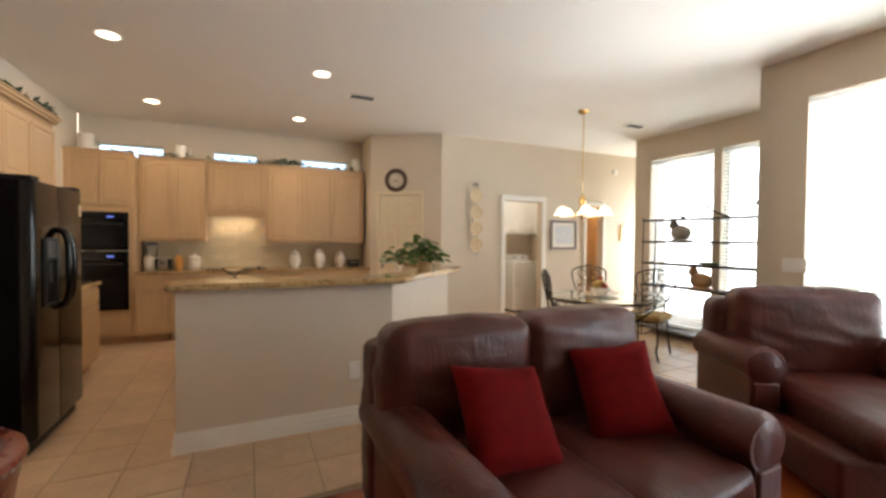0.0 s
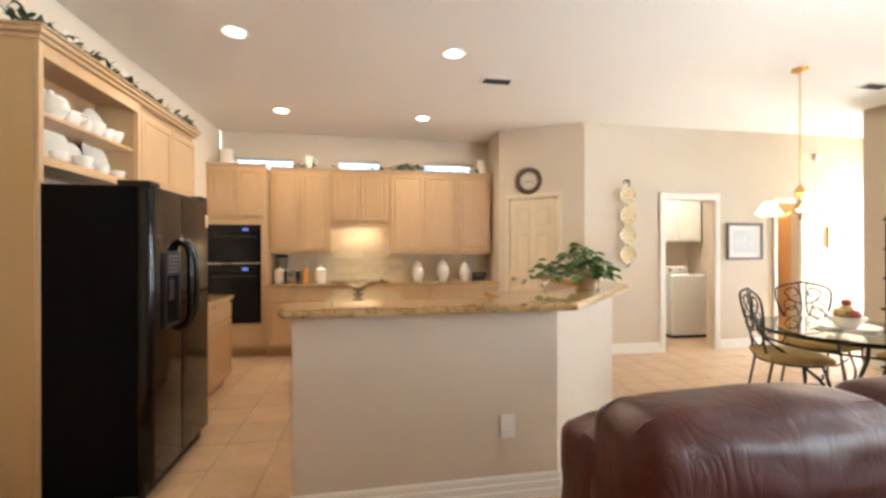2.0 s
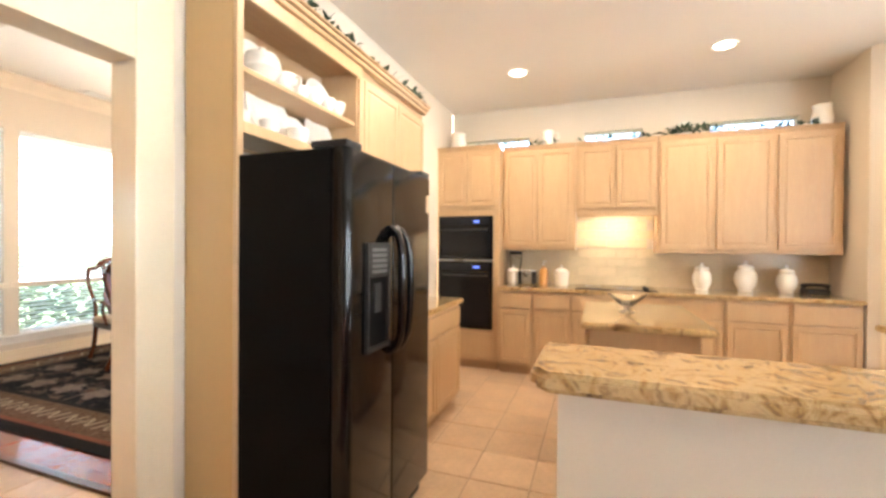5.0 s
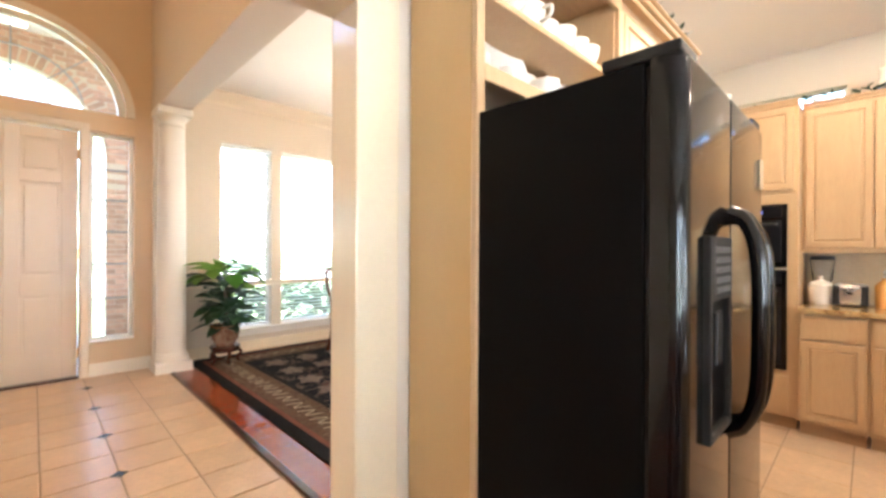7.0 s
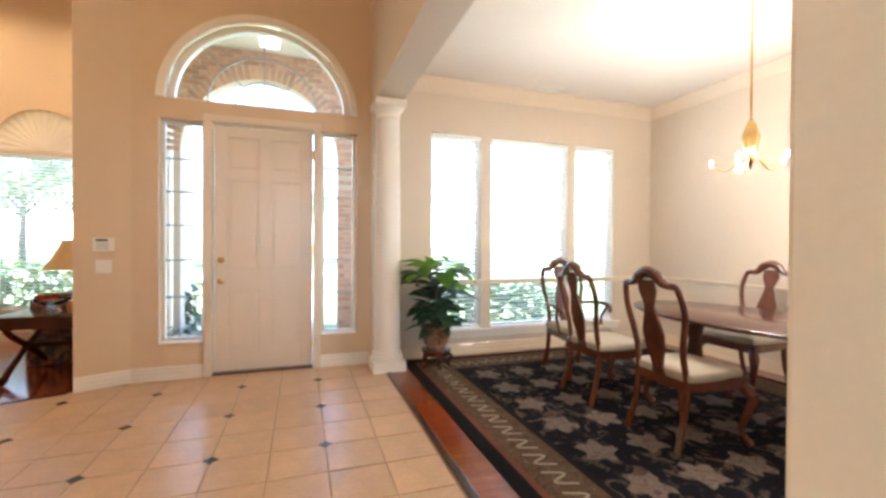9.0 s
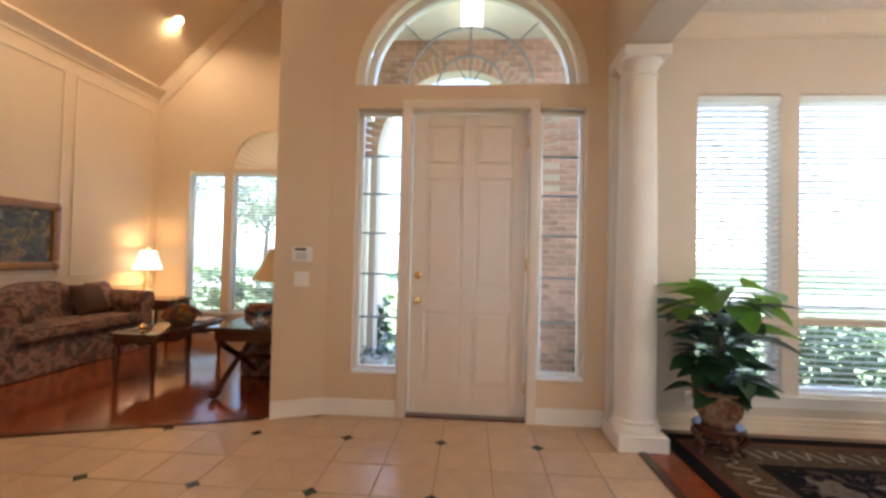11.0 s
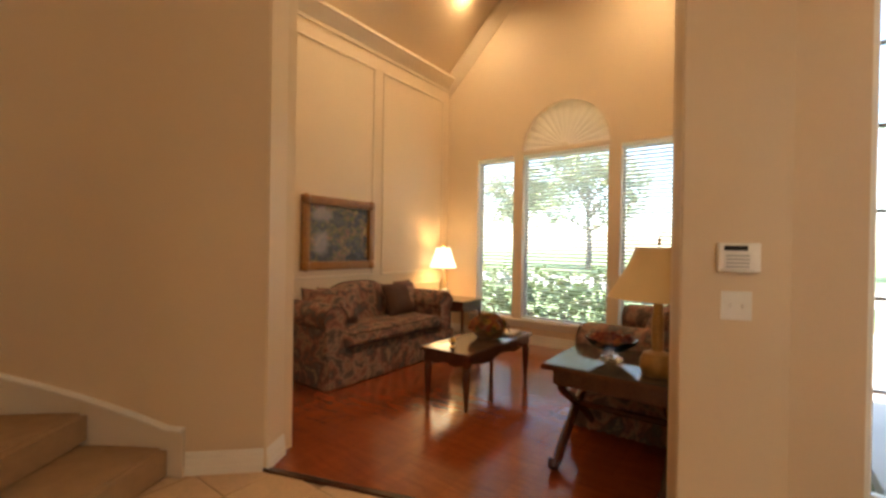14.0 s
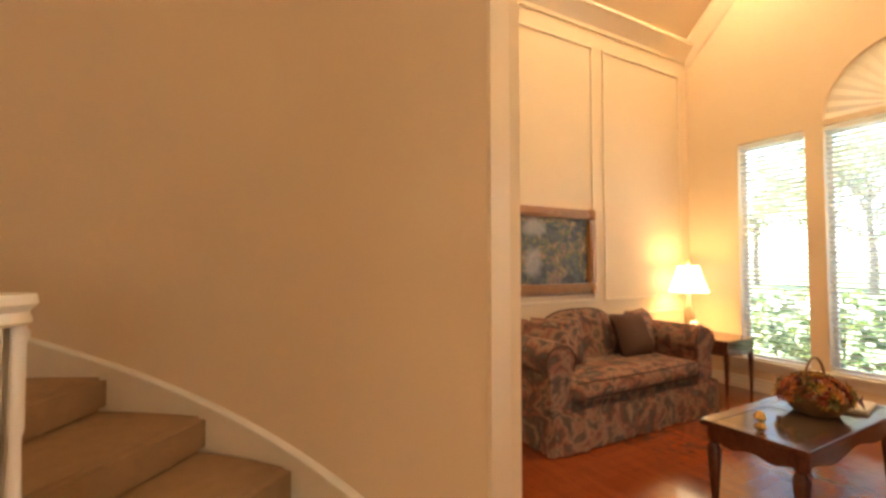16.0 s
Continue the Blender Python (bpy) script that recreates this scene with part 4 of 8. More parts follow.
for a, b in zip(rings, rings[1:]):
    for i in range(6):
        bm.faces.new((a[i], b[i], b[(i + 1) % 6], a[(i + 1) % 6]))
bm.faces.new(rings[0]), bm.faces.new(rings[-1][::-1])
part("skirt_cap", bm, WHITE, st_, "white moulded cap of the skirt board", True)
# railing
rail = thing("stair_railing", pose(-3.815, -0.74, 0.18), "white volute newel of slim balusters on the first step", "railing")
part("volute", lathe([(0, 0.985), (0.070, 0.985), (0.082, 0.995), (0.076, 1.02), (0.092, 1.04), (0.088, 1.065), (0.0, 1.070)], 28), WHITE, rail, "", True)
BAL = [(0.016, 0.0), (0.016, 0.2), (0.022, 0.22), (0.014, 0.25), (0.019, 0.45), (0.012, 0.7), (0.017, 0.72), (0.016, 0.985)]
for a in range(0, 360, 60):
    bm = lathe(BAL, 12)
    bmesh.ops.translate(bm, vec=(0.058 * math.cos(radians(a)), 0.058 * math.sin(radians(a)), 0), verts=bm.verts)
    part("baluster", bm, WHITE, rail, "", True)
part("newel_post", lathe([(0.025, 0), (0.025, 0.985), (0, 0.985)], 16), WHITE, rail, "", True)
hr = [(*on_arc(-146 + 5 * k, RI + 0.06), 1.07 + max(0, k - 2) * 0.085) for k in range(1, 12)]
bm = tube([Vector(p) - Vector((-3.815, -0.74, 0.18)) + Vector((0, 0, 0.06)) for p in hr], 0.032, 10)
part("handrail", bm, WHITE, rail, "", True)
for k in range(1, 11):
    p = Vector((*on_arc(-146 + 5 * k, RI + 0.06), 0))
    zb = 0.18 * max(i + 1 for i, a in enumerate(angs[:-1]) if a <= -146 + 5 * k + 0.01)
    bm = lathe([(r, h * (1.07 + max(0, k - 2) * 0.085 - zb) / 0.985) for r, h in BAL], 10)
    bmesh.ops.translate(bm, vec=p - Vector((-3.815, -0.74, 0.18)) + Vector((0, 0, zb)), verts=bm.verts)
    part("baluster", bm, WHITE, rail, "", True)

# ---- kitchen ----
def front_panel(w, h, t=0.02, frame=0.05, flat=False):
    """A cabinet front in one piece: frame, groove and raised field; lies in xz, comes out towards -y."""
    bm = box(0, w, -t, 0, 0, h)
    if flat:
        bmesh.ops.bevel(bm, geom=bm.edges[:], offset=0.006, segments=2, affect="EDGES")
        return bm
    face = min(bm.faces, key=lambda f: f.calc_center_median().y)
    bmesh.ops.bevel(bm, geom=face.edges[:], offset=0.004, segments=1, affect="EDGES")
    face = min(bm.faces, key=lambda f: (round(f.calc_center_median().y, 5), -f.calc_area()))
    for thick, depth in ((frame, 0.0), (0.006, -0.009), (0.010, 0.0), (0.014, 0.007)):
        bmesh.ops.inset_region(bm, faces=[face], thickness=thick, depth=depth)
    return bm


def cabinet(name, m, w, d, h, fronts, label, toe=0.0, crown=0.0, group="kitchen cabinets"):
    """A cabinet: carcass (x 0..w, y 0..d backwards, z 0..h), fronts (kind, x0, x1, z0, z1)."""
    c = thing(name, m, label, "cabinet", group)
    bm = bmesh.new()
    box(0, w, 0, d, toe, h, 0.002, 1, bm)
    part("body", bm, MAPLE, c)
    if toe:
        part("toe_kick", box(0.01, w - 0.01, 0.06, d, 0, toe), MAPLE_IN, c, "recessed toe kick, its shade put into darker maple")
    if crown:
        bm = bmesh.new()
        for o, z0, z1 in ((0.012, h - 0.01, h + 0.015), (0.026, h + 0.015, h + 0.032)):
            box(0.001, w - 0.001, -o, 0.03, z0, z1, 0.004, 1, bm)
        part("crown", bm, MAPLE, c)
    for kind, x0, x1, z0, z1 in fronts:
        bm = front_panel(x1 - x0, z1 - z0, flat=(kind == "drawer"), frame=0.05)
        bmesh.ops.translate(bm, vec=(x0, -0.002, z0), verts=bm.verts)
        part(kind, bm, MAPLE, c)
    return c


def at_back(x, y, z=0.0):
    return pose(x, y, z)


# wall cabinets along the back wall
cabinet("wall_cabinet", at_back(-1.665, 6.95, 1.735), 0.70, 0.515, 0.655, [("door", 0.03, 0.345, 0.03, 0.625), ("door", 0.355, 0.67, 0.03, 0.625)], "pickled maple cabinet above the wall ovens", crown=1)
cabinet("wall_cabinet", at_back(-0.962, 7.14, 1.30), 0.762, 0.325, 1.09, [("door", 0.02, 0.375, 0.04, 1.055), ("door", 0.385, 0.742, 0.04, 1.055)], "tall pickled maple wall cabinet with two raised-panel doors", crown=1)
cabinet("wall_cabinet", at_back(-0.198, 7.14, 1.70), 0.766, 0.325, 0.69, [("door", 0.03, 0.378, 0.03, 0.655), ("door", 0.388, 0.736, 0.03, 0.655)], "short pickled maple cabinet above the cooktop", crown=1)
cabinet("wall_cabinet", at_back(0.570, 7.14, 1.28), 1.44, 0.325, 1.11, [("door", 0.02 + 0.475 * i, 0.465 + 0.475 * i, 0.04, 1.075) for i in range(3)], "wide pickled maple wall cabinet with three doors", crown=1)
# oven tower
tw = cabinet("oven_tower", at_back(-1.665, 6.945, 0.0), 0.70, 0.52, 1.733, [("drawer", 0.05, 0.65, 0.14, 0.40)], "pickled maple tower holding two black wall ovens", toe=0.1)
for nm, z0, z1, lab in (("microwave_oven", 1.19, 1.66, "black built-in microwave oven with glass door"), ("wall_oven", 0.44, 1.17, "black built-in wall oven with glass door")):
    ov = thing(nm, pose(-1.640, 6.943, z0), lab, "oven")
    h = z1 - z0
    part("body", box(0, 0.615, -0.022, 0.0, 0, h, 0.005, 1), BLACK, ov)
    part("glass_door", box(0.03, 0.585, -0.034, -0.022, 0.04, h - 0.12, 0.006, 2), BLACK_GLASS, ov)
    part("control_panel", box(0.03, 0.585, -0.030, -0.022, h - 0.10, h - 0.015, 0.003, 1), BLACK_GLASS, ov)
    part("handle", tube([(0.06, -0.03, h - 0.15), (0.06, -0.06, h - 0.15), (0.555, -0.06, h - 0.15), (0.555, -0.03, h - 0.15)], 0.009, 8), BLACK_MATT, ov, "", True)
    part("display", box(0.40, 0.47, -0.0312, -0.030, h - 0.07, h - 0.05), glowing("blue_display", (0.15, 0.25, 1.0), 0.12), ov, "small lit blue display")
part("trim_strip", box(0.025, 0.64, -0.026, -0.001, 1.172, 1.186, 0.002, 1), STEEL, tw, "steel strip between the ovens")
# base cabinets
cuts = [-0.962, -0.60, -0.22, 0.20, 0.65, 1.08, 1.55, 2.045]
for a, b in zip(cuts, cuts[1:]):
    w = b - a - 0.002
    cabinet("base_cabinet", at_back(a, 6.90), w, 0.565, 0.875, [("drawer", 0.015, w - 0.015, 0.70, 0.855), ("door", 0.015, w - 0.015, 0.13, 0.685)], "pickled maple base cabinet with a drawer over a door", toe=0.1)
ct = thing("countertop", pose(0, 0, 0), "polished golden brown granite worktop along the back wall", "countertop")
part("slab", prism([(-0.962, 6.865), (2.048, 6.865), (2.048, 7.468), (-0.962, 7.468)], 0.877, 0.915, 0.008), GRANITE, ct, "", True)
part("backsplash", box(-0.96, 2.045, 7.455, 7.468, 0.917, 1.30), SPLASH, ct, "beige backsplash")
# cooktop
ck = thing("cooktop", pose(-0.19, 6.93, 0.917), "black glass cooktop set in the granite worktop", "cooktop")
part("glass", box(0, 0.75, 0, 0.46, 0, 0.008, 0.003, 1), BLACK_GLASS, ck)
for x, y, r in ((0.17, 0.13, 0.09), (0.17, 0.34, 0.075), (0.46, 0.13, 0.075), (0.46, 0.34, 0.10)):
    bm = lathe([(r - 0.006, 0.0082), (r - 0.006, 0.0095), (r, 0.0095), (r, 0.0082)], 28)
    bmesh.ops.translate(bm, vec=(x, y, 0), verts=bm.verts)
    part("burner_ring", bm, STEEL, ck)
for i in range(4):
    bm = lathe([(0, 0.008), (0.018, 0.008), (0.016, 0.026), (0, 0.028)], 14)
    bmesh.ops.translate(bm, vec=(0.66, 0.07 + 0.085 * i, 0), verts=bm.verts)
    part("knob", bm, BLACK_MATT, ck, "", True)
hood_lamp = thing("hood_lamp", pose(0.19, 7.25, 1.697), "lit strip lamp under the cabinet above the cooktop", "lamp")
part("housing", box(-0.30, 0.30, -0.08, 0.08, -0.02, 0.0, 0.004, 1), WHITE, hood_lamp)
part("light_rail", box(-0.375, 0.38, -0.115, -0.095, -0.05, 0.002, 0.003, 1), MAPLE, hood_lamp, "maple light rail hiding the lamp")
part("diffuser", box(-0.25, 0.25, -0.05, 0.05, -0.028, -0.021), BULB, hood_lamp, "glowing diffuser")


def canister(x, y, z, s, name="canister", lab="white ceramic lidded canister on the granite worktop", tall=False):
    c = thing(name, pose(x, y, z), lab, "canister", "canisters")
    body = ((0, 0), (0.05, 0), (0.056, 0.012), (0.052, 0.022), (0.075, 0.06), (0.083, 0.11), (0.076, 0.16), (0.06, 0.185), (0.062, 0.195), (0, 0.196)) if tall else ((0, 0), (0.062, 0), (0.07, 0.012), (0.073, 0.05), (0.077, 0.10), (0.079, 0.135), (0.084, 0.14), (0.084, 0.15), (0, 0.151))
    top = body[-2][1]
    part("jar", lathe([(r * s, h * s) for r, h in body], 24), CERAMIC, c, "", True)
    part("lid", lathe([(r * s, (top + h) * s) for r, h in ((0.07 if not tall else 0.055, 0.0), (0.074 if not tall else 0.06, 0.008), (0.055, 0.028), (0.022, 0.040), (0.010, 0.046), (0.017, 0.058), (0.012, 0.070), (0, 0.073))], 24), CERAMIC, c, "", True)
    return c


canister(-0.86, 7.22, 0.916, 0.95)
canister(-0.34, 7.22, 0.916, 1.0)
for x, s in ((0.98, 1.02), (1.34, 1.12), (1.66, 0.98)):
    canister(x, 7.28, 0.916, s, lab="white ceramic ginger jar on the granite worktop", tall=True)
bl = thing("blender", pose(-0.86, 7.37, 0.916), "kitchen blender with clear jar against the backsplash", "blender")
part("base", lathe([(0, 0), (0.075, 0), (0.07, 0.05), (0.05, 0.12), (0, 0.12)], 16), STEEL, bl, "", True)
part("jug", lathe([(0.045, 0.12), (0.065, 0.2), (0.075, 0.33), (0.07, 0.33), (0.04, 0.13)], 16), CRYSTAL, bl, "clear glass jug", True)
part("lid", lathe([(0, 0.33), (0.077, 0.33), (0.07, 0.36), (0, 0.365)], 16), BLACK_MATT, bl, "", True)
ts = thing("toaster", pose(-0.70, 7.22, 0.916), "chrome and black two-slot toaster", "toaster")
part("body", box(-0.09, 0.09, -0.08, 0.08, 0.012, 0.16, 0.03, 4), STEEL, ts, "", True)
part("side_panel", box(-0.093, -0.05, -0.082, 0.082, 0.01, 0.15, 0.012, 2), BLACK_MATT, ts)
part("side_panel", box(0.05, 0.093, -0.082, 0.082, 0.01, 0.15, 0.012, 2), BLACK_MATT, ts)
part("lever", box(-0.015, 0.015, -0.1, -0.08, 0.09, 0.105, 0.004, 1), BLACK_MATT, ts)
ob_ = thing("oil_bottle", pose(-0.53, 7.24, 0.916), "bottle of amber oil with a pump top", "bottle")
AMBER = plain("amber_oil", (0.62, 0.30, 0.08), 0.15, var=0.1)
part("bottle", lathe([(0, 0), (0.045, 0), (0.047, 0.15), (0.03, 0.18), (0.014, 0.19), (0.014, 0.21), (0, 0.21)], 16), AMBER, ob_, "", True)
part("pump", tube([(0, 0, 0.2), (0, 0, 0.26), (0.03, 0, 0.262)], 0.006, 6), STEEL, ob_)
ph = thing("telephone", pose(1.88, 7.3, 0.916), "black desk telephone on the granite worktop", "telephone")
part("base", box(-0.09, 0.09, -0.07, 0.07, 0, 0.05, 0.015, 3), BLACK_MATT, ph, "", True)
part("handset", tube([(-0.1, 0.0, 0.07), (-0.05, 0, 0.085), (0.05, 0, 0.085), (0.1, 0, 0.07)], [0.026, 0.016, 0.016, 0.026], 8), BLACK_MATT, ph, "", True)


# jugs and garland on top of the wall cabinets
def pitcher(x, y, z, s, kind, lab):
    c = thing("pitcher" if kind else "vase", pose(x, y, z), lab, "pitcher" if kind else "vase")
    part("body", lathe([(r * s, h * s) for r, h in ((0, 0), (0.07, 0), (0.085, 0.06), (0.075, 0.13), (0.07, 0.17), (0.08, 0.2), (0.072, 0.2), (0.062, 0.17), (0, 0.1))], 22), CERAMIC, c, "", True)
    if kind:
        part("handle", tube(curve_pts([(0.07 * s, 0, 0.17 * s), (0.13 * s, 0, 0.16 * s), (0.125 * s, 0, 0.08 * s), (0.078 * s, 0, 0.05 * s)], 5), 0.011 * s, 8), CERAMIC, c, "", True)
    return c


TOPZ = 2.425
pitcher(-1.52, 7.25, TOPZ, 1.1, False, "tall white ceramic vase on top of the cabinet")
pitcher(-0.50, 7.25, TOPZ, 0.85, True, "white ceramic pitcher on top of the cabinets")
pitcher(0.80, 7.25, TOPZ, 0.65, True, "small white ceramic pitcher on top of the cabinets")
pitcher(1.90, 7.25, TOPZ, 0.95, False, "white ceramic vase on top of the cabinet")


def leaf_mesh(name, length, width, mat, fold=0.25, n=5):
    bm = bmesh.new()
    rows = []
    for i in range(n + 1):
        t = i / n
        hw = width / 2 * math.sin(math.pi * min(1, t * 0.93 + 0.05)) ** 0.8 * (1.25 - 0.5 * t)
        droop = -0.25 * length * t * t
        rows.append([bm.verts.new((s * hw, length * t, droop + abs(s) * hw * fold)) for s in (-1, 0, 1)])
    for a, b in zip(rows, rows[1:]):
        for i in (0, 1):
            bm.faces.new((a[i], a[i + 1], b[i + 1], b[i]))
    return mesh_of(bm, name, mat, True)


def leafy(name, mat, items, length, width, parent, label=""):
    """Many leaves in one mesh: items are poses."""
    src = leaf_mesh("leaf_src", length, width, mat)
    co = np.empty(len(src.vertices) * 3)
    src.vertices.foreach_get("co", co)
    co = np.c_[co.reshape(-1, 3), np.ones(len(src.vertices))]
    quads = [tuple(p.vertices) for p in src.polygons]
    verts = np.concatenate([(co @ np.array(m).T)[:, :3] for m in items])
    n = len(co)
    faces = [tuple(i + k * n for i in q) for k in range(len(items)) for q in quads]
    me = bpy.data.meshes.new(name)
    me.from_pydata(verts.tolist(), [], faces)
    me.materials.append(mat)
    me.polygons.foreach_set("use_smooth", [True] * len(me.polygons))
    ob = new(name, me)
    ob.parent = parent
    return tagged(ob, label, kind="stuff")


rng = random.Random(4)


def garland(pts, per_m, label, spread=0.05):
    g = thing("garland", pose(*pts[0]), label, "garland", "garlands")
    P = curve_pts(pts, 6)
    o = Vector(pts[0])
    part("stem", tube([p - o for p in P], 0.004, 5), SPRIG, g)
    items = []
    total = sum((b - a).length for a, b in zip(P, P[1:]))
    for i in range(int(total * per_m)):
        k = rng.random() * (len(P) - 1)
        p = P[int(k)].lerp(P[min(int(k) + 1, len(P) - 1)], k % 1) - o
        p += Vector((rng.uniform(-spread, spread), rng.uniform(-spread, spread), rng.uniform(0, spread)))
        items.append(Matrix.Translation(p) @ Euler((rng.uniform(-0.4, 1.2), rng.uniform(-0.6, 0.6), rng.uniform(0, 6.28))).to_matrix().to_4x4() @ Matrix.Scale(rng.uniform(0.6, 1.2), 4))
    leafy("leaves", SPRIG, items, 0.06, 0.026, g)
    return g


garland([(-1.35, 7.2, TOPZ + 0.01), (-0.9, 7.18, TOPZ + 0.01), (-0.4, 7.2, TOPZ + 0.015)], 110, "thin grey-green garland along the cabinet tops", 0.025)
garland([(-0.15, 7.2, TOPZ + 0.01), (0.3, 7.18, TOPZ + 0.01), (0.52, 7.2, TOPZ + 0.012)], 110, "thin grey-green garland along the cabinet tops", 0.025)
garland([(0.60, 7.2, TOPZ + 0.02), (0.85, 7.17, TOPZ + 0.03), (1.1, 7.2, TOPZ + 0.02)], 240, "fuller grey-green garland round the small pitcher", 0.04)
garland([(1.15, 7.2, TOPZ + 0.01), (1.5, 7.18, TOPZ + 0.01), (1.85, 7.2, TOPZ + 0.012)], 110, "thin grey-green garland along the cabinet tops", 0.025)

# hutch above the refrigerator, along the side wall: local x runs towards the back, y into the wall
mh = pose(-1.39, 3.875, 0, 0, 0, 90)
hu = thing("hutch", mh, "pickled maple hutch with open plate shelves above the refrigerator", "cabinet")
part("side_panel", box(0, 0.03, 0.0, 0.27, 0, 2.44, 0.002, 1), PANEL, hu, "tall maple side panel beside the refrigerator")
part("face_stile", box(-0.002, 0.034, -0.022, -0.001, 0, 2.44, 0.003, 1), MAPLE, hu, "pale edge of the side panel")
# back and top carry the hutch's inner shading in their darker colour
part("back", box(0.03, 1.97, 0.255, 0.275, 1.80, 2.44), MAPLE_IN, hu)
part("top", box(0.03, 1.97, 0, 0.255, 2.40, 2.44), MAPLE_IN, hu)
part("shelf", box(0.03, 0.955, 0.0, 0.255, 1.81, 1.845, 0.002, 1), MAPLE, hu)
part("shelf", box(0.03, 0.955, 0.01, 0.255, 2.07, 2.092, 0.002, 1), MAPLE, hu)
part("divider", box(0.93, 0.955, 0.0, 0.255, 1.846, 2.40), MAPLE, hu)
part("face_rail", box(0.034, 0.97, -0.02, 0.0, 2.365, 2.44, 0.003, 1), MAPLE, hu)
part("face_rail", box(0.034, 0.97, -0.02, 0.0, 1.80, 1.85, 0.003, 1), MAPLE, hu)
part("face_stile", box(0.94, 0.99, -0.021, 0.0, 1.851, 2.364, 0.003, 1), MAPLE, hu)
part("body", box(0.992, 1.97, 0.001, 0.254, 1.83, 2.399), MAPLE, hu)
for x0, x1 in ((1.0, 1.475), (1.485, 1.96)):
    bm = front_panel(x1 - x0, 0.53)
    bmesh.ops.translate(bm, vec=(x0, -0.001, 1.84), verts=bm.verts)
    part("door", bm, MAPLE, hu)
bm = bmesh.new()
for o, z0, z1 in ((0.02, 2.44, 2.465), (0.04, 2.465, 2.49), (0.055, 2.49, 2.505)):
    box(-o, 1.97 + o * 0.3, -0.02 - o, 0.272, z0, z1, 0.005, 1, bm)
part("crown", bm, MAPLE, hu)


def plate(m, r, label, cat="plate", group="white dishes on the hutch shelves", mat=None):
    t = thing("plate", m, label, cat, group)
    part("dish", lathe([(0, 0.0), (r * 0.55, 0.0), (r * 0.65, r * 0.05), (r, r * 0.14), (r * 0.985, r * 0.165), (r * 0.62, r * 0.08), (0, r * 0.05)], 28), mat or CERAMIC, t, "", True)
    return t


def cup(m, s, label="white china cup on the hutch shelf"):
    t = thing("cup", m, label, "cup", "white dishes on the hutch shelves")
    part("bowl", lathe([(r * s, h * s) for r, h in ((0, 0), (0.022, 0), (0.026, 0.008), (0.042, 0.04), (0.046, 0.068), (0.043, 0.068), (0.036, 0.035), (0, 0.014))], 18), CERAMIC, t, "", True)
    part("handle", tube(curve_pts([(0.044 * s, 0, 0.055 * s), (0.07 * s, 0, 0.05 * s), (0.066 * s, 0, 0.025 * s), (0.038 * s, 0, 0.02 * s)], 4), 0.005 * s, 6), CERAMIC, t, "", True)
    return t


for zs, xs in ((1.847, ((0.17, 0.125), (0.38, 0.15), (0.60, 0.10), (0.80, 0.135))), (2.094, ((0.14, 0.12), (0.30, 0.12), (0.55, 0.085), (0.80, 0.12)))):
    for x, r in xs:
        plate(mh @ Matrix.Translation((x, 0.19 if r > 0.09 else 0.2, zs + r * 0.99)) @ Matrix.Rotation(radians(75), 4, "X"), r, "white china plate leaning on the hutch shelf")
for x, y, z, s in ((0.10, 0.07, 1.847, 1.0), (0.27, 0.06, 1.847, 1.05), (0.46, 0.05, 1.847, 1.2), (0.52, 0.14, 1.847, 0.9), (0.66, 0.06, 1.847, 0.95), (0.86, 0.07, 1.847, 1.0), (0.40, 0.08, 2.094, 1.35), (0.50, 0.07, 2.094, 1.0), (0.62, 0.08, 2.094, 1.35), (0.71, 0.06, 2.094, 1.1), (0.83, 0.08, 2.094, 1.3)):
    cup(mh @ pose(x, y, z, 0, 0, rng.uniform(0, 360)), s)
bm_t = thing("tureen", mh @ pose(0.25, 0.09, 2.094), "white lidded china tureen on the upper shelf", "tureen")
part("bowl", lathe([(0, 0), (0.05, 0), (0.055, 0.015), (0.09, 0.06), (0.085, 0.1), (0, 0.1)], 20), CERAMIC, bm_t, "", True)
part("lid", lathe([(0.088, 0.1), (0.07, 0.13), (0.02, 0.145), (0.016, 0.165), (0, 0.17)], 20), CERAMIC, bm_t, "", True)
garland([(-1.46, 3.86, 2.53), (-1.42, 4.4, 2.53), (-1.43, 5.1, 2.52), (-1.40, 5.86, 2.52)], 190, "green ivy garland along the top of the hutch", 0.05)
for y, r in ((4.35, 0.10), (4.95, 0.11)):
    plate(pose(-1.52, y, 2.506 + r) @ Matrix.Rotation(radians(90), 4, "Z") @ Matrix.Rotation(radians(78), 4, "X"), r, "white plate standing on top of the hutch", group="plates on the hutch top")

# refrigerator: local x runs along its front, y into the wall
fr = thing("refrigerator", pose(-0.845, 3.88, 0, 0, 0, 90), "glossy black side-by-side refrigerator with ice dispenser", "refrigerator")
FW_, SEAM = 0.81, 0.358
part("body", box(0.004, FW_ - 0.004, 0.078, 0.80, 0.03, 1.70, 0.006, 2), BLACK_SIDE, fr, "textured dull black cabinet")
part("door_gasket", box(0.012, FW_ - 0.012, 0.066, 0.08, 0.10, 1.69), BLACK_MATT, fr)
part("hinge_cover", box(0.0, 0.11, 0.01, 0.17, 1.702, 1.728, 0.006, 2), BLACK_MATT, fr)
part("hinge_cover", box(FW_ - 0.11, FW_, 0.01, 0.17, 1.702, 1.728, 0.006, 2), BLACK_MATT, fr)
part("kick_grille", box(0.02, FW_ - 0.02, 0.05, 0.09, 0.0, 0.085, 0.004, 1), BLACK_MATT, fr)
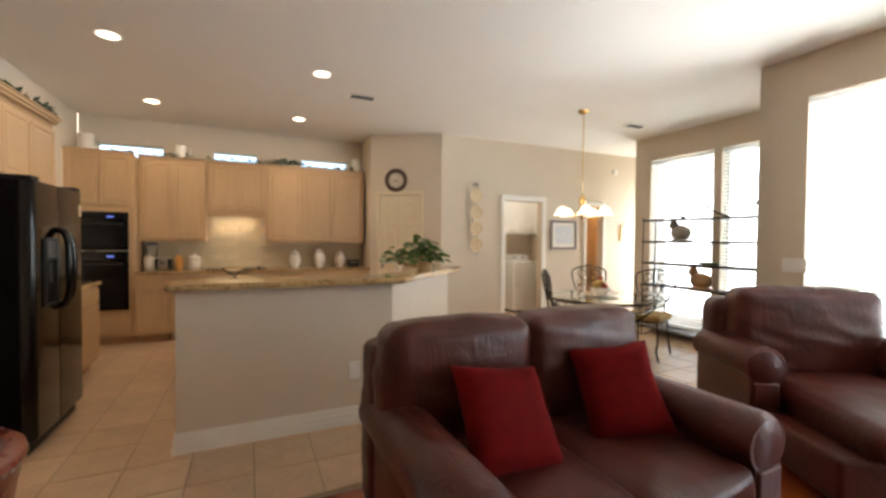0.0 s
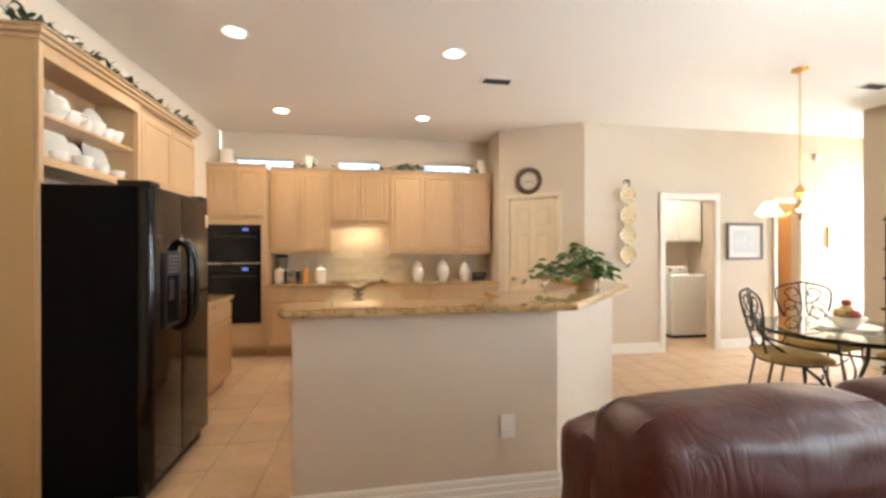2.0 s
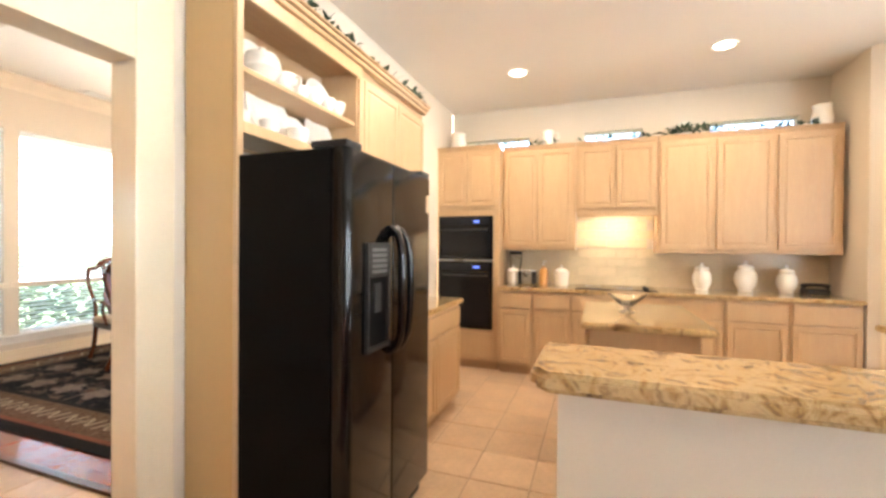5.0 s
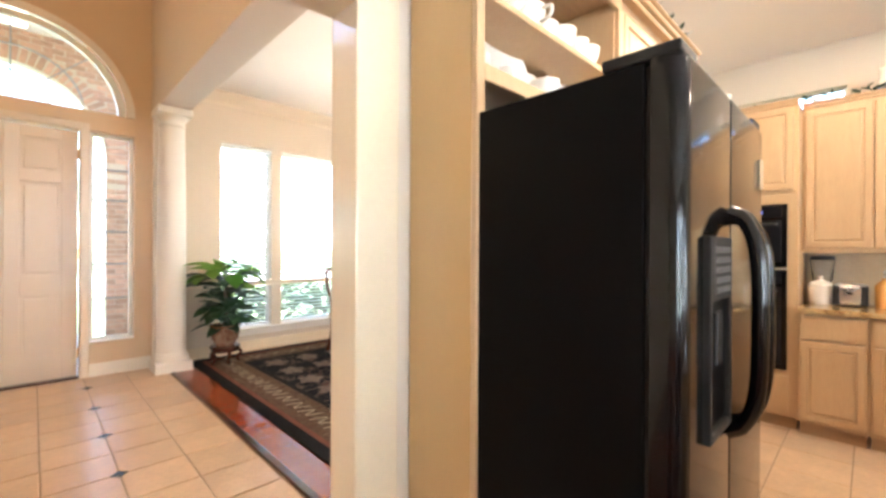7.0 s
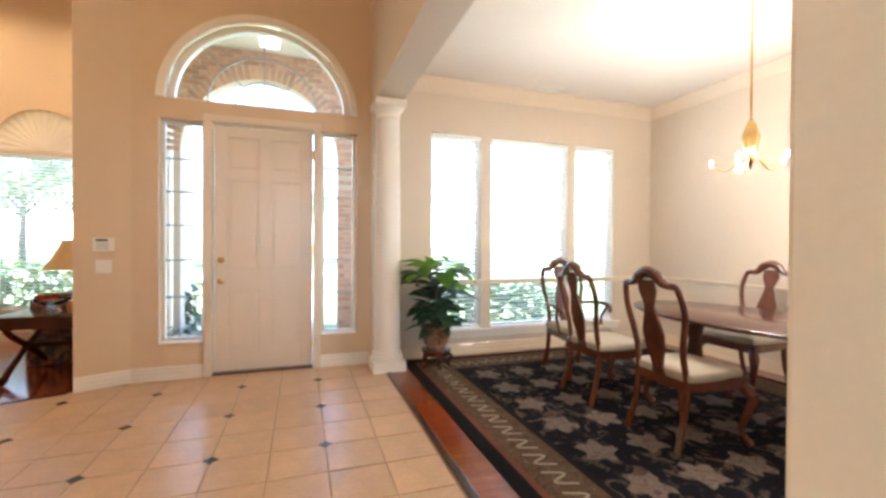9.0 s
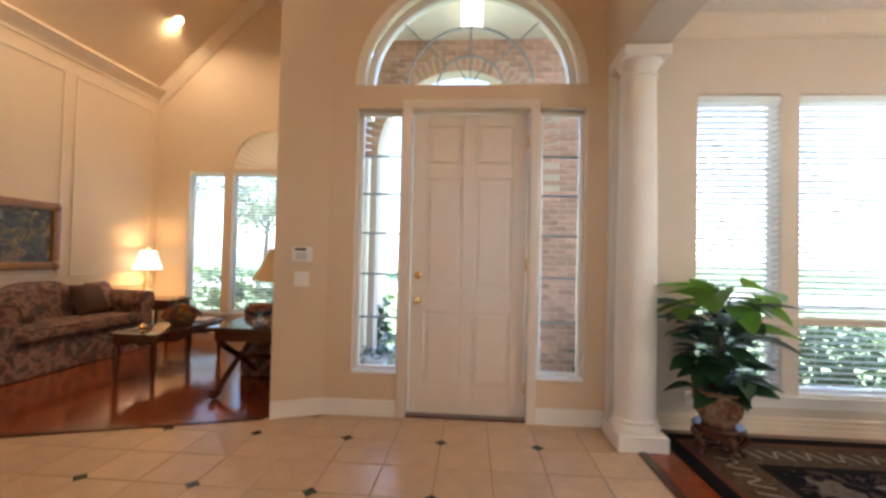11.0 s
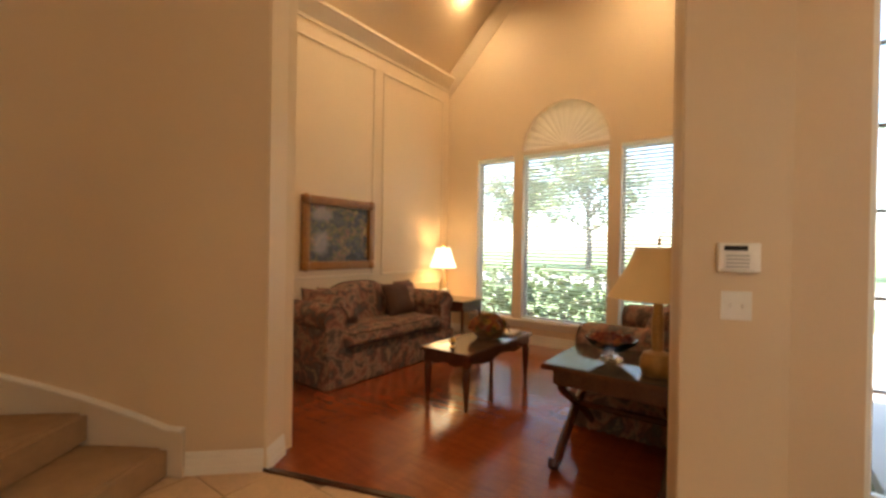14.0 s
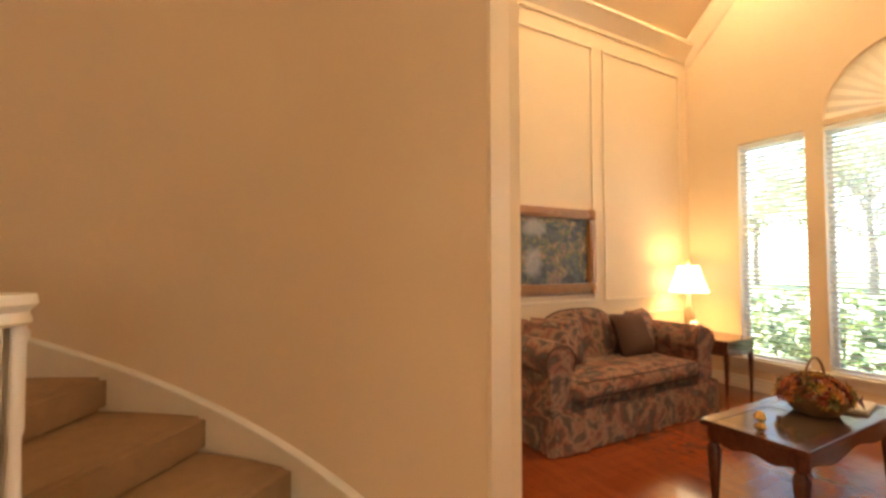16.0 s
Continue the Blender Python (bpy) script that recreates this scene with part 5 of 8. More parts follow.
for k in range(4):
    part("grille_slot", box(0.06, FW_ - 0.06, 0.046, 0.0505, 0.02 + 0.015 * k, 0.027 + 0.015 * k), BLACK, fr)


def fridge_door(x0, x1, outer):
    """A flat door whose outer vertical edge is generously rounded and whose inner edge is crisp."""
    bm = bmesh.new()
    rings, n = [], 8
    for z, ins in ((0.095, 0.012), (0.10, 0.003), (0.115, 0.0), (1.685, 0.0), (1.697, 0.003), (1.702, 0.012)):
        pts = []
        for side, r in ((0, 0.032 if outer == 0 else 0.007), (1, 0.032 if outer == 1 else 0.007)):
            cx = x0 + r if side == 0 else x1 - r
            for k in range(n + 1):
                a = math.pi / 2 * k / n
                if side == 0:
                    pts.append((cx - r * math.cos(a), r - r * math.sin(a) + ins))
                else:
                    pts.append((cx + r * math.sin(a), r - r * math.cos(a) + ins))
        pts += [(x1, 0.066), (x0, 0.066)]
        rings.append([bm.verts.new((x, y, z)) for x, y in pts])
    for a, b in zip(rings, rings[1:]):
        for i in range(len(a)):
            bm.faces.new((a[i], a[(i + 1) % len(a)], b[(i + 1) % len(a)], b[i]))
    bm.faces.new(rings[0][::-1]), bm.faces.new(rings[-1])
    return bm


d1 = part("door", fridge_door(0.0, SEAM - 0.003, 0), BLACK, fr, "narrow freezer door", True)
d2 = part("door", fridge_door(SEAM + 0.003, FW_, 1), BLACK, fr, "wide refrigerator door", True)
for par, s_ in ((d1, -1), (d2, 1)):
    p = [(SEAM + 0.022 * s_, 0.0, 1.405), (SEAM + 0.026 * s_, -0.035, 1.385), (SEAM + 0.040 * s_, -0.062, 1.31), (SEAM + 0.046 * s_, -0.068, 1.15), (SEAM + 0.040 * s_, -0.062, 0.98), (SEAM + 0.026 * s_, -0.035, 0.90), (SEAM + 0.022 * s_, 0.0, 0.875)]
    part("handle", tube(curve_pts(p, 5), [0.024, 0.023, 0.022, 0.021, 0.020] + [0.0175] * 21 + [0.020, 0.021, 0.022, 0.023, 0.024], 12), BLACK, par, "large bowed black handle", True)
bm = bmesh.new()
for a, b, c, d in ((0.115, 0.13, 0.905, 1.345), (0.285, 0.30, 0.905, 1.345), (0.13, 0.285, 0.905, 0.925), (0.13, 0.285, 1.205, 1.345)):
    box(a, b, -0.016, 0.004, c, d, 0.005, 2, bm)
part("dispenser", bm, BLACK_MATT, d1, "ice and water dispenser surround")
part("dispenser_recess", box(0.13, 0.285, -0.003, 0.002, 0.925, 1.205), BLACK_SIDE, d1)
part("dispenser_paddle", box(0.18, 0.235, -0.012, -0.003, 1.06, 1.18, 0.004, 1), BLACK_MATT, d1)
KEYPAD = plain("grey_keypad", (0.10, 0.10, 0.10), 0.35)
for r in range(5):
    part("keypad_row", box(0.145, 0.27, -0.019, -0.0155, 1.222 + 0.022 * r, 1.235 + 0.022 * r, 0.002, 1), KEYPAD, d1)
part("magnet", box(0.735, 0.775, -0.006, 0.0005, 1.51, 1.60, 0.002, 1), plain("tan_magnet", (0.62, 0.44, 0.26), 0.6), d2, "small tan paper magnet")

# side counter past the refrigerator
cabinet("base_cabinet", pose(-1.075, 4.78, 0, 0, 0, 90), 1.13, 0.585, 0.855, [("drawer", 0.02, 1.11, 0.69, 0.835), ("door", 0.02, 0.555, 0.13, 0.675), ("door", 0.57, 1.11, 0.13, 0.675)], "pickled maple base cabinet beside the refrigerator", toe=0.1)
sc = thing("side_countertop", pose(0, 0, 0), "short golden granite worktop beside the refrigerator", "countertop")
part("slab", prism([(-1.664, 4.775), (-1.045, 4.775), (-1.045, 5.945), (-1.664, 5.945)], 0.857, 0.897, 0.008), GRANITE, sc, "", True)

# island
isl = thing("kitchen_island", pose(-0.03, 5.08, 0), "pickled maple kitchen island with smooth end panel", "kitchen island")
part("body", box(0, 0.56, 0, 0.92, 0.1, 0.87, 0.004, 1), MAPLE, isl)
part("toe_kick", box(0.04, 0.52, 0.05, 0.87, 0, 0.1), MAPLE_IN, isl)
for y0 in (0.03, 0.48):
    bm = front_panel(0.42, 0.70)
    bmesh.ops.transform(bm, matrix=Matrix.Translation((-0.001, y0 + 0.42, 0.14)) @ Matrix.Rotation(radians(-90), 4, "Z"), verts=bm.verts)
    part("side_panel", bm, MAPLE, isl)
it = thing("island_top", pose(0, 0, 0), "polished golden granite island top with rounded edge", "countertop")
part("slab", prism([(-0.07, 5.03), (0.585, 5.03), (0.60, 5.05), (0.60, 6.03), (-0.07, 6.03)], 0.872, 0.912, 0.010), GRANITE, it, "", True)
gb = thing("glass_bowl", pose(0.20, 5.55, 0.913), "clear footed glass bowl on the island", "bowl")
part("bowl", lathe([(0, 0.0), (0.055, 0.0), (0.05, 0.008), (0.012, 0.02), (0.05, 0.045), (0.11, 0.10), (0.13, 0.125), (0.124, 0.125), (0.10, 0.10), (0.04, 0.055), (0, 0.045)], 26), CRYSTAL, gb, "", True)

# breakfast bar
bar = thing("breakfast_bar", pose(0, 0, 0), "pale painted knee wall of the breakfast bar with an angled corner", "breakfast bar")
ow = [(-0.076, 3.57), (1.33, 3.57), (2.22, 4.46), (2.22, 5.52)]
iw = [(2.09, 5.52), (2.09, 4.515), (1.275, 3.70), (-0.076, 3.70)]
part("knee_wall", prism([ow[0], ow[1], iw[2], iw[3]], 0.0, 1.03), WALL, bar, "front knee wall")
part("knee_wall", prism([ow[1], ow[2], iw[1], iw[2]], 0.0, 1.03), WALL, bar, "angled knee wall")
part("knee_wall", prism([ow[2], ow[3], iw[0], iw[1]], 0.0, 1.03), WALL, bar, "end knee wall")
bt = thing("bar_top", pose(0, 0, 0), "golden brown granite bar top with thick rounded edge", "countertop")
part("slab", prism([(-0.125, 3.47), (-0.09, 3.435), (1.385, 3.435), (2.33, 4.38), (2.33, 5.56), (2.04, 5.56), (2.04, 4.52), (1.24, 3.73), (-0.125, 3.73)], 1.032, 1.076, 0.012), GRANITE, bt, "", True)
run("baseboard_bar", line(0, (2.22, 5.52), (2.22, 4.46), (1.33, 3.57), (-0.076, 3.57), (-0.076, 3.70)), BASE, WHITE, "white stepped baseboard of the breakfast bar", "baseboard")
lc = thing("sink_counter", pose(0, 0, 0), "lower golden granite sink counter inside the breakfast bar", "countertop")
part("slab", prism([(-0.03, 3.702), (1.27, 3.702), (2.088, 4.52), (2.088, 5.60), (1.48, 5.60), (1.48, 4.80), (1.02, 4.33), (-0.03, 4.33)], 0.872, 0.912, 0.008), GRANITE, lc, "", True)
part("cabinet_body", prism([(-0.01, 3.702), (1.27, 3.702), (2.085, 4.52), (2.085, 5.58), (1.52, 5.58), (1.52, 4.78), (1.0, 4.28), (-0.01, 4.28)], 0.0, 0.87), MAPLE, lc, "maple cabinet under the counter")
fc = thing("faucet", pose(1.85, 4.95, 0.913), "chrome kitchen faucet with a low curved spout", "faucet")
part("base", lathe([(0, 0), (0.03, 0), (0.026, 0.02), (0.018, 0.03), (0.018, 0.09), (0, 0.1)], 16), STEEL, fc, "", True)
part("spout", tube(curve_pts([(0, 0, 0.08), (-0.05, 0, 0.17), (-0.14, 0, 0.19), (-0.2, 0, 0.13)], 6), 0.012, 10), STEEL, fc, "", True)
part("lever", tube([(0, 0, 0.1), (0.03, 0.03, 0.13), (0.07, 0.05, 0.15)], 0.008, 8), STEEL, fc, "", True)
ol = thing("wall_outlet", pose(1.04, 3.569, 0.33), "white double electrical outlet on the knee wall", "outlet")
part("cover_plate", box(-0.04, 0.04, -0.007, 0.0, 0, 0.13, 0.003, 1), SWITCH, ol)
for z in (0.04, 0.09):
    part("socket", box(-0.018, 0.018, -0.010, -0.007, z - 0.016, z + 0.016, 0.004, 1), SWITCH, ol)
rest = thing("magazine", pose(1.02, 4.05, 0.913, 0, 0, 8), "white folded papers lying on the sink counter", "paper")
part("sheets", box(-0.13, 0.13, -0.09, 0.09, 0, 0.008, 0.002, 1), SWITCH, rest)


def ivy(m, label, name, radius, height, count, length, width, mat, pot_r, pot_h, potmat, trail=0.0, seed=1):
    r_ = random.Random(seed)
    t = thing(name, m, label, "potted plant")
    part("pot", lathe([(0, 0), (pot_r * 0.75, 0), (pot_r, pot_h * 0.9), (pot_r * 1.06, pot_h * 0.92), (pot_r * 1.06, pot_h), (pot_r * 0.9, pot_h), (0, pot_h * 0.9)], 20), potmat, t, "", True)
    items, stems = [], bmesh.new()
    for i in range(count):
        a, u = r_.uniform(0, 6.283), r_.random() ** 0.6
        rr = radius * u
        z = pot_h + height * (1 - 0.75 * u * u) * r_.uniform(0.25, 1.0)
        p = Vector((rr * math.cos(a) - trail * u * r_.random(), rr * math.sin(a), max(0.03, z - trail * u * 0.4)))
        if i % 3 == 0:
            tube(curve_pts([(0, 0, pot_h * 0.9), p * 0.5 + Vector((0, 0, 0.06)), p], 4), 0.0035, 5, bm=stems)
        items.append(Matrix.Translation(p) @ Euler((r_.uniform(-0.5, 0.5), r_.uniform(-0.5, 0.5), a - math.pi / 2 + r_.uniform(-0.7, 0.7))).to_matrix().to_4x4() @ Matrix.Scale(r_.uniform(0.65, 1.2), 4))
    tagged(part("stems", stems, mat, t), kind="stuff")
    for mm in items:
        lf = new("leaf", leaf_cache(length, width, mat))
        lf.parent, lf.matrix_local = t, mm
    return t


leaf_store = {}


def leaf_cache(length, width, mat):
    key = (length, width, mat.name)
    if key not in leaf_store:
        leaf_store[key] = leaf_mesh("leaf", length, width, mat)
    return leaf_store[key]


POT_TAN = plain("tan_glazed_pot", (0.42, 0.27, 0.13), 0.3, var=0.15, scale=12)
ivy(pose(1.86, 4.22, 1.077), "trailing green ivy in a tan pot on the bar top", "ivy_plant", 0.24, 0.20, 120, 0.085, 0.075, LEAF_IVY, 0.09, 0.13, POT_TAN, 0.22, 3)

# recessed lights, vents
for nm, x, y in (("a", -0.665, 4.68), ("b", 0.985, 4.74), ("c", -0.69, 6.465), ("d", 0.95, 6.465)):
    t = thing("recessed_light", pose(x, y, H_GREAT), "round recessed ceiling light, lit", "ceiling light", "recessed kitchen lights")
    part("trim_ring", lathe([(0.07, -0.003), (0.095, -0.010), (0.10, -0.002), (0.07, 0.0)], 28), WHITE, t, "", True)
    part("lens", lathe([(0, -0.004), (0.072, -0.004), (0.07, -0.0015), (0, -0.0015)], 24), BULB, t, "glowing lens")


def vent(x, y, z, rot, label, w=0.30, d=0.16, slat_mat=None):
    t = thing("ceiling_vent", pose(x, y, z, 0, 0, rot), label, "vent")
    bm = bmesh.new()
    for a, b, c, e in ((-w / 2, w / 2, -d / 2, -d / 2 + 0.02), (-w / 2, w / 2, d / 2 - 0.02, d / 2), (-w / 2, -w / 2 + 0.02, -d / 2 + 0.02, d / 2 - 0.02), (w / 2 - 0.02, w / 2, -d / 2 + 0.02, d / 2 - 0.02)):
        box(a, b, c, e, -0.012, -0.001, 0.002, 1, bm)
    part("frame", bm, WHITE, t)
    part("backing", box(-w / 2 + 0.02, w / 2 - 0.02, -d / 2 + 0.02, d / 2 - 0.02, -0.003, -0.001), BLACK_MATT, t)
    for i in range(6):
        y0 = -d / 2 + 0.025 + i * (d - 0.05) / 6
        bm = box(-w / 2 + 0.02, w / 2 - 0.02, y0, y0 + 0.012, -0.011, -0.009)
        part("slat", bm, slat_mat or BLACK_MATT, t)
    return t


vent(1.50, 5.22, H_GREAT, 0, "dark slotted ceiling vent of the kitchen")
vent(5.19, 4.71, H_GREAT, 0, "grey slotted ceiling vent above the nook")
vent(-5.95, 6.08, H_DINE, 90, "grey slotted ceiling vent of the dining room", slat_mat=WHITE)

# clock, plates, pictures on the walls
cl = thing("wall_clock", mp_ @ pose(pd - 0.40, 0.0, 2.25, -90, 0, 0), "round wall clock with dark brown wooden rim", "clock")
part("rim", lathe([(0.115, 0.002), (0.175, 0.002), (0.178, 0.02), (0.16, 0.04), (0.13, 0.042), (0.115, 0.02)], 36), plain("dark_brown_rim", (0.07, 0.035, 0.02), 0.35, var=0.3, scale=14), cl, "", True)
part("dial", lathe([(0, 0.012), (0.118, 0.012), (0.118, 0.002), (0, 0.002)], 30), plain("aged_dial", (0.62, 0.56, 0.45), 0.5, var=0.1, scale=12), cl)
for i in range(12):
    a = math.radians(30 * i)
    part("hour_mark", (lambda b: (bmesh.ops.transform(b, matrix=Matrix.Rotation(a, 4, "Z"), verts=b.verts), b)[1])(box(-0.004, 0.004, 0.085, 0.105, 0.0125, 0.0135)), BLACK_MATT, cl)
part("hour_hand", (lambda b: (bmesh.ops.transform(b, matrix=Matrix.Rotation(radians(-70), 4, "Z"), verts=b.verts), b)[1])(box(-0.004, 0.004, -0.01, 0.055, 0.014, 0.015)), BLACK_MATT, cl)
part("minute_hand", (lambda b: (bmesh.ops.transform(b, matrix=Matrix.Rotation(radians(60), 4, "Z"), verts=b.verts), b)[1])(box(-0.003, 0.003, -0.01, 0.085, 0.0155, 0.0165)), BLACK_MATT, cl)
PLATEP = blotchy("flowered_china", [(0.3, (0.72, 0.62, 0.45)), (0.5, (0.7, 0.55, 0.3)), (0.6, (0.5, 0.25, 0.12)), (0.72, (0.72, 0.64, 0.5))], 16, 0.15)
pr = thing("plate_rack", pose(3.57, 6.298, 1.15), "iron hanging rack for four flowered plates", "plate rack")
part("wire", tube(curve_pts([(0.0, -0.012, -0.04), (0.06, -0.012, 0.1), (-0.06, -0.012, 0.55), (0.05, -0.012, 0.9), (0.0, -0.012, 1.10)], 8), 0.006, 6), IRON, pr)
part("finial", tube(curve_pts([(-0.05, -0.012, 1.04), (-0.03, -0.012, 1.09), (0, -0.012, 1.06), (0.03, -0.012, 1.09), (0.05, -0.012, 1.04)], 6), 0.006, 6), IRON, pr)
for z in (1.28, 1.53, 1.78, 2.04):
    plate(pose(3.565, 6.272, z, 90, 0, 0), 0.115, "flowered china plate hanging on the wall rack", group="hanging wall plates", mat=PLATEP)


def framed(name, m, w, h, fw, fmat, art, label, mat_w=0.0, depth=0.03):
    t = thing(name, m, label, "picture")
    bm = bmesh.new()
    for a, b, c, d in ((0, w, 0, fw), (0, w, h - fw, h), (0, fw, fw, h - fw), (w - fw, w, fw, h - fw)):
        box(a, b, -depth, -0.002, c, d, min(0.012, fw * 0.3), 2, bm)
        box(a + fw * 0.25, b - fw * 0.25, -depth - 0.008, -depth + 0.002, c + fw * 0.25, d - fw * 0.25, 0.004, 1, bm) if fw > 0.05 else None
    part("frame", bm, fmat, t)
    if mat_w:
        part("mount", box(fw, w - fw, -0.012, -0.006, fw, h - fw), SWITCH, t)
    part("picture_sheet", box(fw + mat_w, w - fw - mat_w, -0.015, -0.0125, fw + mat_w, h - fw - mat_w), art, t)
    return t


PALE_ART = blotchy("pale_print", [(0.3, (0.75, 0.76, 0.78)), (0.55, (0.62, 0.66, 0.72)), (0.75, (0.78, 0.77, 0.74))], 5, 0.2)
framed("wall_picture", pose(5.05, 6.298, 1.20), 0.57, 0.50, 0.035, plain("grey_frame", (0.16, 0.13, 0.13), 0.4), PALE_ART, "pale print in a dark grey frame on the wall", 0.06)
framed("wall_picture", pose(6.70, 6.298, 1.35), 0.28, 0.30, 0.025, BRASS, PALE_ART, "small pale picture in a gold frame", 0.03)
pb = thing("thermostat", pose(6.47, 6.298, 2.58), "small white wall box high on the wall", "wall box")
part("body", box(0, 0.1, -0.035, -0.001, 0, 0.09, 0.008, 2), SWITCH, pb)

# ---- family room ----
def pillow(w, h, t, seed=0.0, n=14):
    """A filled pillow with thin seams and pointed corners; lies in xy."""
    bm = bmesh.new()
    grid = {}
    for side in (1, -1):
        for i in range(n + 1):
            for j in range(n + 1):
                u, v = 2 * i / n - 1, 2 * j / n - 1
                if side < 0 and (i in (0, n) or j in (0, n)):
                    grid[side, i, j] = grid[1, i, j]
                    continue
                x = w / 2 * u * (1 - 0.07 * (1 - v * v) * abs(u))
                y = h / 2 * v * (1 - 0.07 * (1 - u * u) * abs(v))
                z = side * t / 2 * ((1 - u ** 4) * (1 - v ** 4)) ** 0.55
                p = Vector((x, y, z))
                p += 0.010 * noise.noise_vector(p * 6 + Vector((seed, 0, 0)))
                grid[side, i, j] = bm.verts.new(p)
        for i in range(n):
            for j in range(n):
                q = [grid[side, i, j], grid[side, i + 1, j], grid[side, i + 1, j + 1], grid[side, i, j + 1]]
                bm.faces.new(q if side > 0 else q[::-1])
    return bm


def roll_arm(y0, y1, z, r, x, h, mat_bm=None):
    """A sofa arm along y: a box side with a rolled top."""
    bm = bmesh.new()
    pts = [(x - r * 0.8, 0.06), (x + r * 0.8, 0.06), (x + r * 0.8, z - r)]
    n = 14
    for k in range(n + 1):
        a = -0.5 + (math.pi + 1.0) * k / n
        pts.append((x + r * 1.15 * math.cos(a), z - r * 0.3 + r * math.sin(a)))
    pts.append((x - r * 0.8, z - r))
    rings = []
    for y, s in ((y0, 0.93), (y0 + 0.03, 1.0), (y1 - 0.03, 1.0), (y1, 0.93)):
        rings.append([bm.verts.new((x + (px - x) * s, y, h / 2 + (pz - h / 2) * s)) for px, pz in pts])
    for a, b in zip(rings, rings[1:]):
        for i in range(len(a)):
            bm.faces.new((a[i], a[(i + 1) % len(a)], b[(i + 1) % len(a)], b[i]))
    bm.faces.new(rings[0][::-1]), bm.faces.new(rings[-1])
    return bm


def padded(x0, x1, y0, y1, z0, z1, r, crown=0.03, n=10, sag=0.0, seed=0.0):
    """A stuffed boxy cushion: square sides, soft corners, domed faces, shallow creases that fan out from its corners."""
    bm = bmesh.new()
    bmesh.ops.create_cube(bm, size=2.0)
    bmesh.ops.subdivide_edges(bm, edges=bm.edges[:], cuts=2 * n, use_grid_fill=True)
    h = Vector(((x1 - x0) / 2, (y1 - y0) / 2, (z1 - z0) / 2))
    mid = Vector(((x0 + x1) / 2, (y0 + y1) / 2, (z0 + z1) / 2))
    for v in bm.verts:
        c = v.co.copy()
        p = Vector([c[i] * h[i] for i in range(3)])
        core = Vector([max(-h[i] + r, min(h[i] - r, p[i])) for i in range(3)])
        d = p - core
        if d.length > 1e-6:
            p = core + d.normalized() * r
        for i in range(3):
            o = [abs(c[k]) for k in range(3) if k != i]
            p[i] += math.copysign(1, c[i]) * crown * (1 - o[0] ** 2) * (1 - o[1] ** 2) * abs(c[i]) ** 3
        p.z -= sag * max(0, c.z) * math.cos(c.x * 1.5) ** 2
        q = p + mid
        fold = noise.noise(Vector((q.x * 5 + seed, q.y * 5, q.z * 16 + 4 * q.x)))
        p += (d.normalized() if d.length > 1e-6 else Vector((0, 0, 0))) * 0.010 * fold
        p += 0.005 * noise.noise_vector(q * 9 + Vector((seed, 0, 0)))
        v.co = p + mid
    return bm


def seam_ring(x0, x1, z0, z1, y, r, n=6):
    """A rounded upright rectangle of points, for piping round a cushion."""
    pts = []
    for cx, cz, a0 in ((x1 - r, z1 - r, 0), (x0 + r, z1 - r, 90), (x0 + r, z0 + r, 180), (x1 - r, z0 + r, 270)):
        for k in range(n + 1):
            a = radians(a0 + 90 * k / n)
            pts.append((cx + r * math.cos(a), y, cz + r * math.sin(a)))
    return pts


def leather_seat(name, m, w, depth, seats, label, back_h=0.95, arm_h=0.62, seat_len=None, spread=0.10, arm_in=0.11):
    """Leather seating: x across, y=0 back, front towards -y."""
    t = thing(name, m, label, "sofa" if seats > 1 else "armchair")
    fl = -(seat_len or depth)
    part("base", box(0.10, w - 0.10, fl + 0.05, -0.04, 0.06, 0.30, 0.03, 3), LEATHER, t, "", True)
    part("back_frame", padded(0.05, w - 0.05, -0.24, 0.0, 0.10, back_h - 0.09, 0.07, 0.01, 8), LEATHER, t, "", True)
    for x in (arm_in, w - arm_in):
        part("arm", roll_arm(-depth + 0.02, -0.05, arm_h, 0.115, x, arm_h), LEATHER, t, "rolled leather arm", True)
        bm = lathe([(0, 0.0), (0.098, 0.0), (0.105, 0.008), (0.094, 0.016), (0, 0.02)], 20)
        bmesh.ops.transform(bm, matrix=Matrix.Translation((x, -depth + 0.03, arm_h - 0.05)) @ Matrix.Rotation(radians(90), 4, "X"), verts=bm.verts)
        part("arm_facing", bm, LEATHER, t, "", True)
        part("arm_panel", box(x - 0.075, x + 0.075, -depth + 0.004, -depth + 0.03, 0.07, arm_h - 0.14, 0.012, 3), LEATHER, t, "", True)
    sw = (w - 0.48) / seats
    for i in range(seats):
        x0 = 0.24 + sw * i
        part("seat_cushion", padded(x0 + 0.003, x0 + sw - 0.003, fl, -0.20, 0.285, 0.465, 0.055, 0.022, 10, 0.015, i * 3.1), LEATHER, t, "", True)
        xa, xb = x0 - (spread if i == 0 else -0.002), x0 + sw + (spread if i == seats - 1 else -0.002)
        c = part("back_cushion", padded(xa, xb, -0.37, -0.13, 0.42, back_h - 0.01, 0.065, 0.028, 11, 0.0, i * 2.3 + 5), LEATHER, t, "stuffed creased leather back cushion", True)
        for y in (-0.185, -0.315):
            part("piping", tube(seam_ring(xa + 0.004, xb - 0.004, 0.43, back_h - 0.010, y, 0.075), 0.0055, 6, True), LEATHER, c, "", True)
    for x in (0.12, w - 0.12):
        for y in (-0.1, fl + 0.12):
            part("foot", lathe([(0, 0), (0.028, 0), (0.035, 0.03), (0.03, 0.065), (0, 0.066)], 12), MAHOG, t).location = (x, y, 0)
    return t


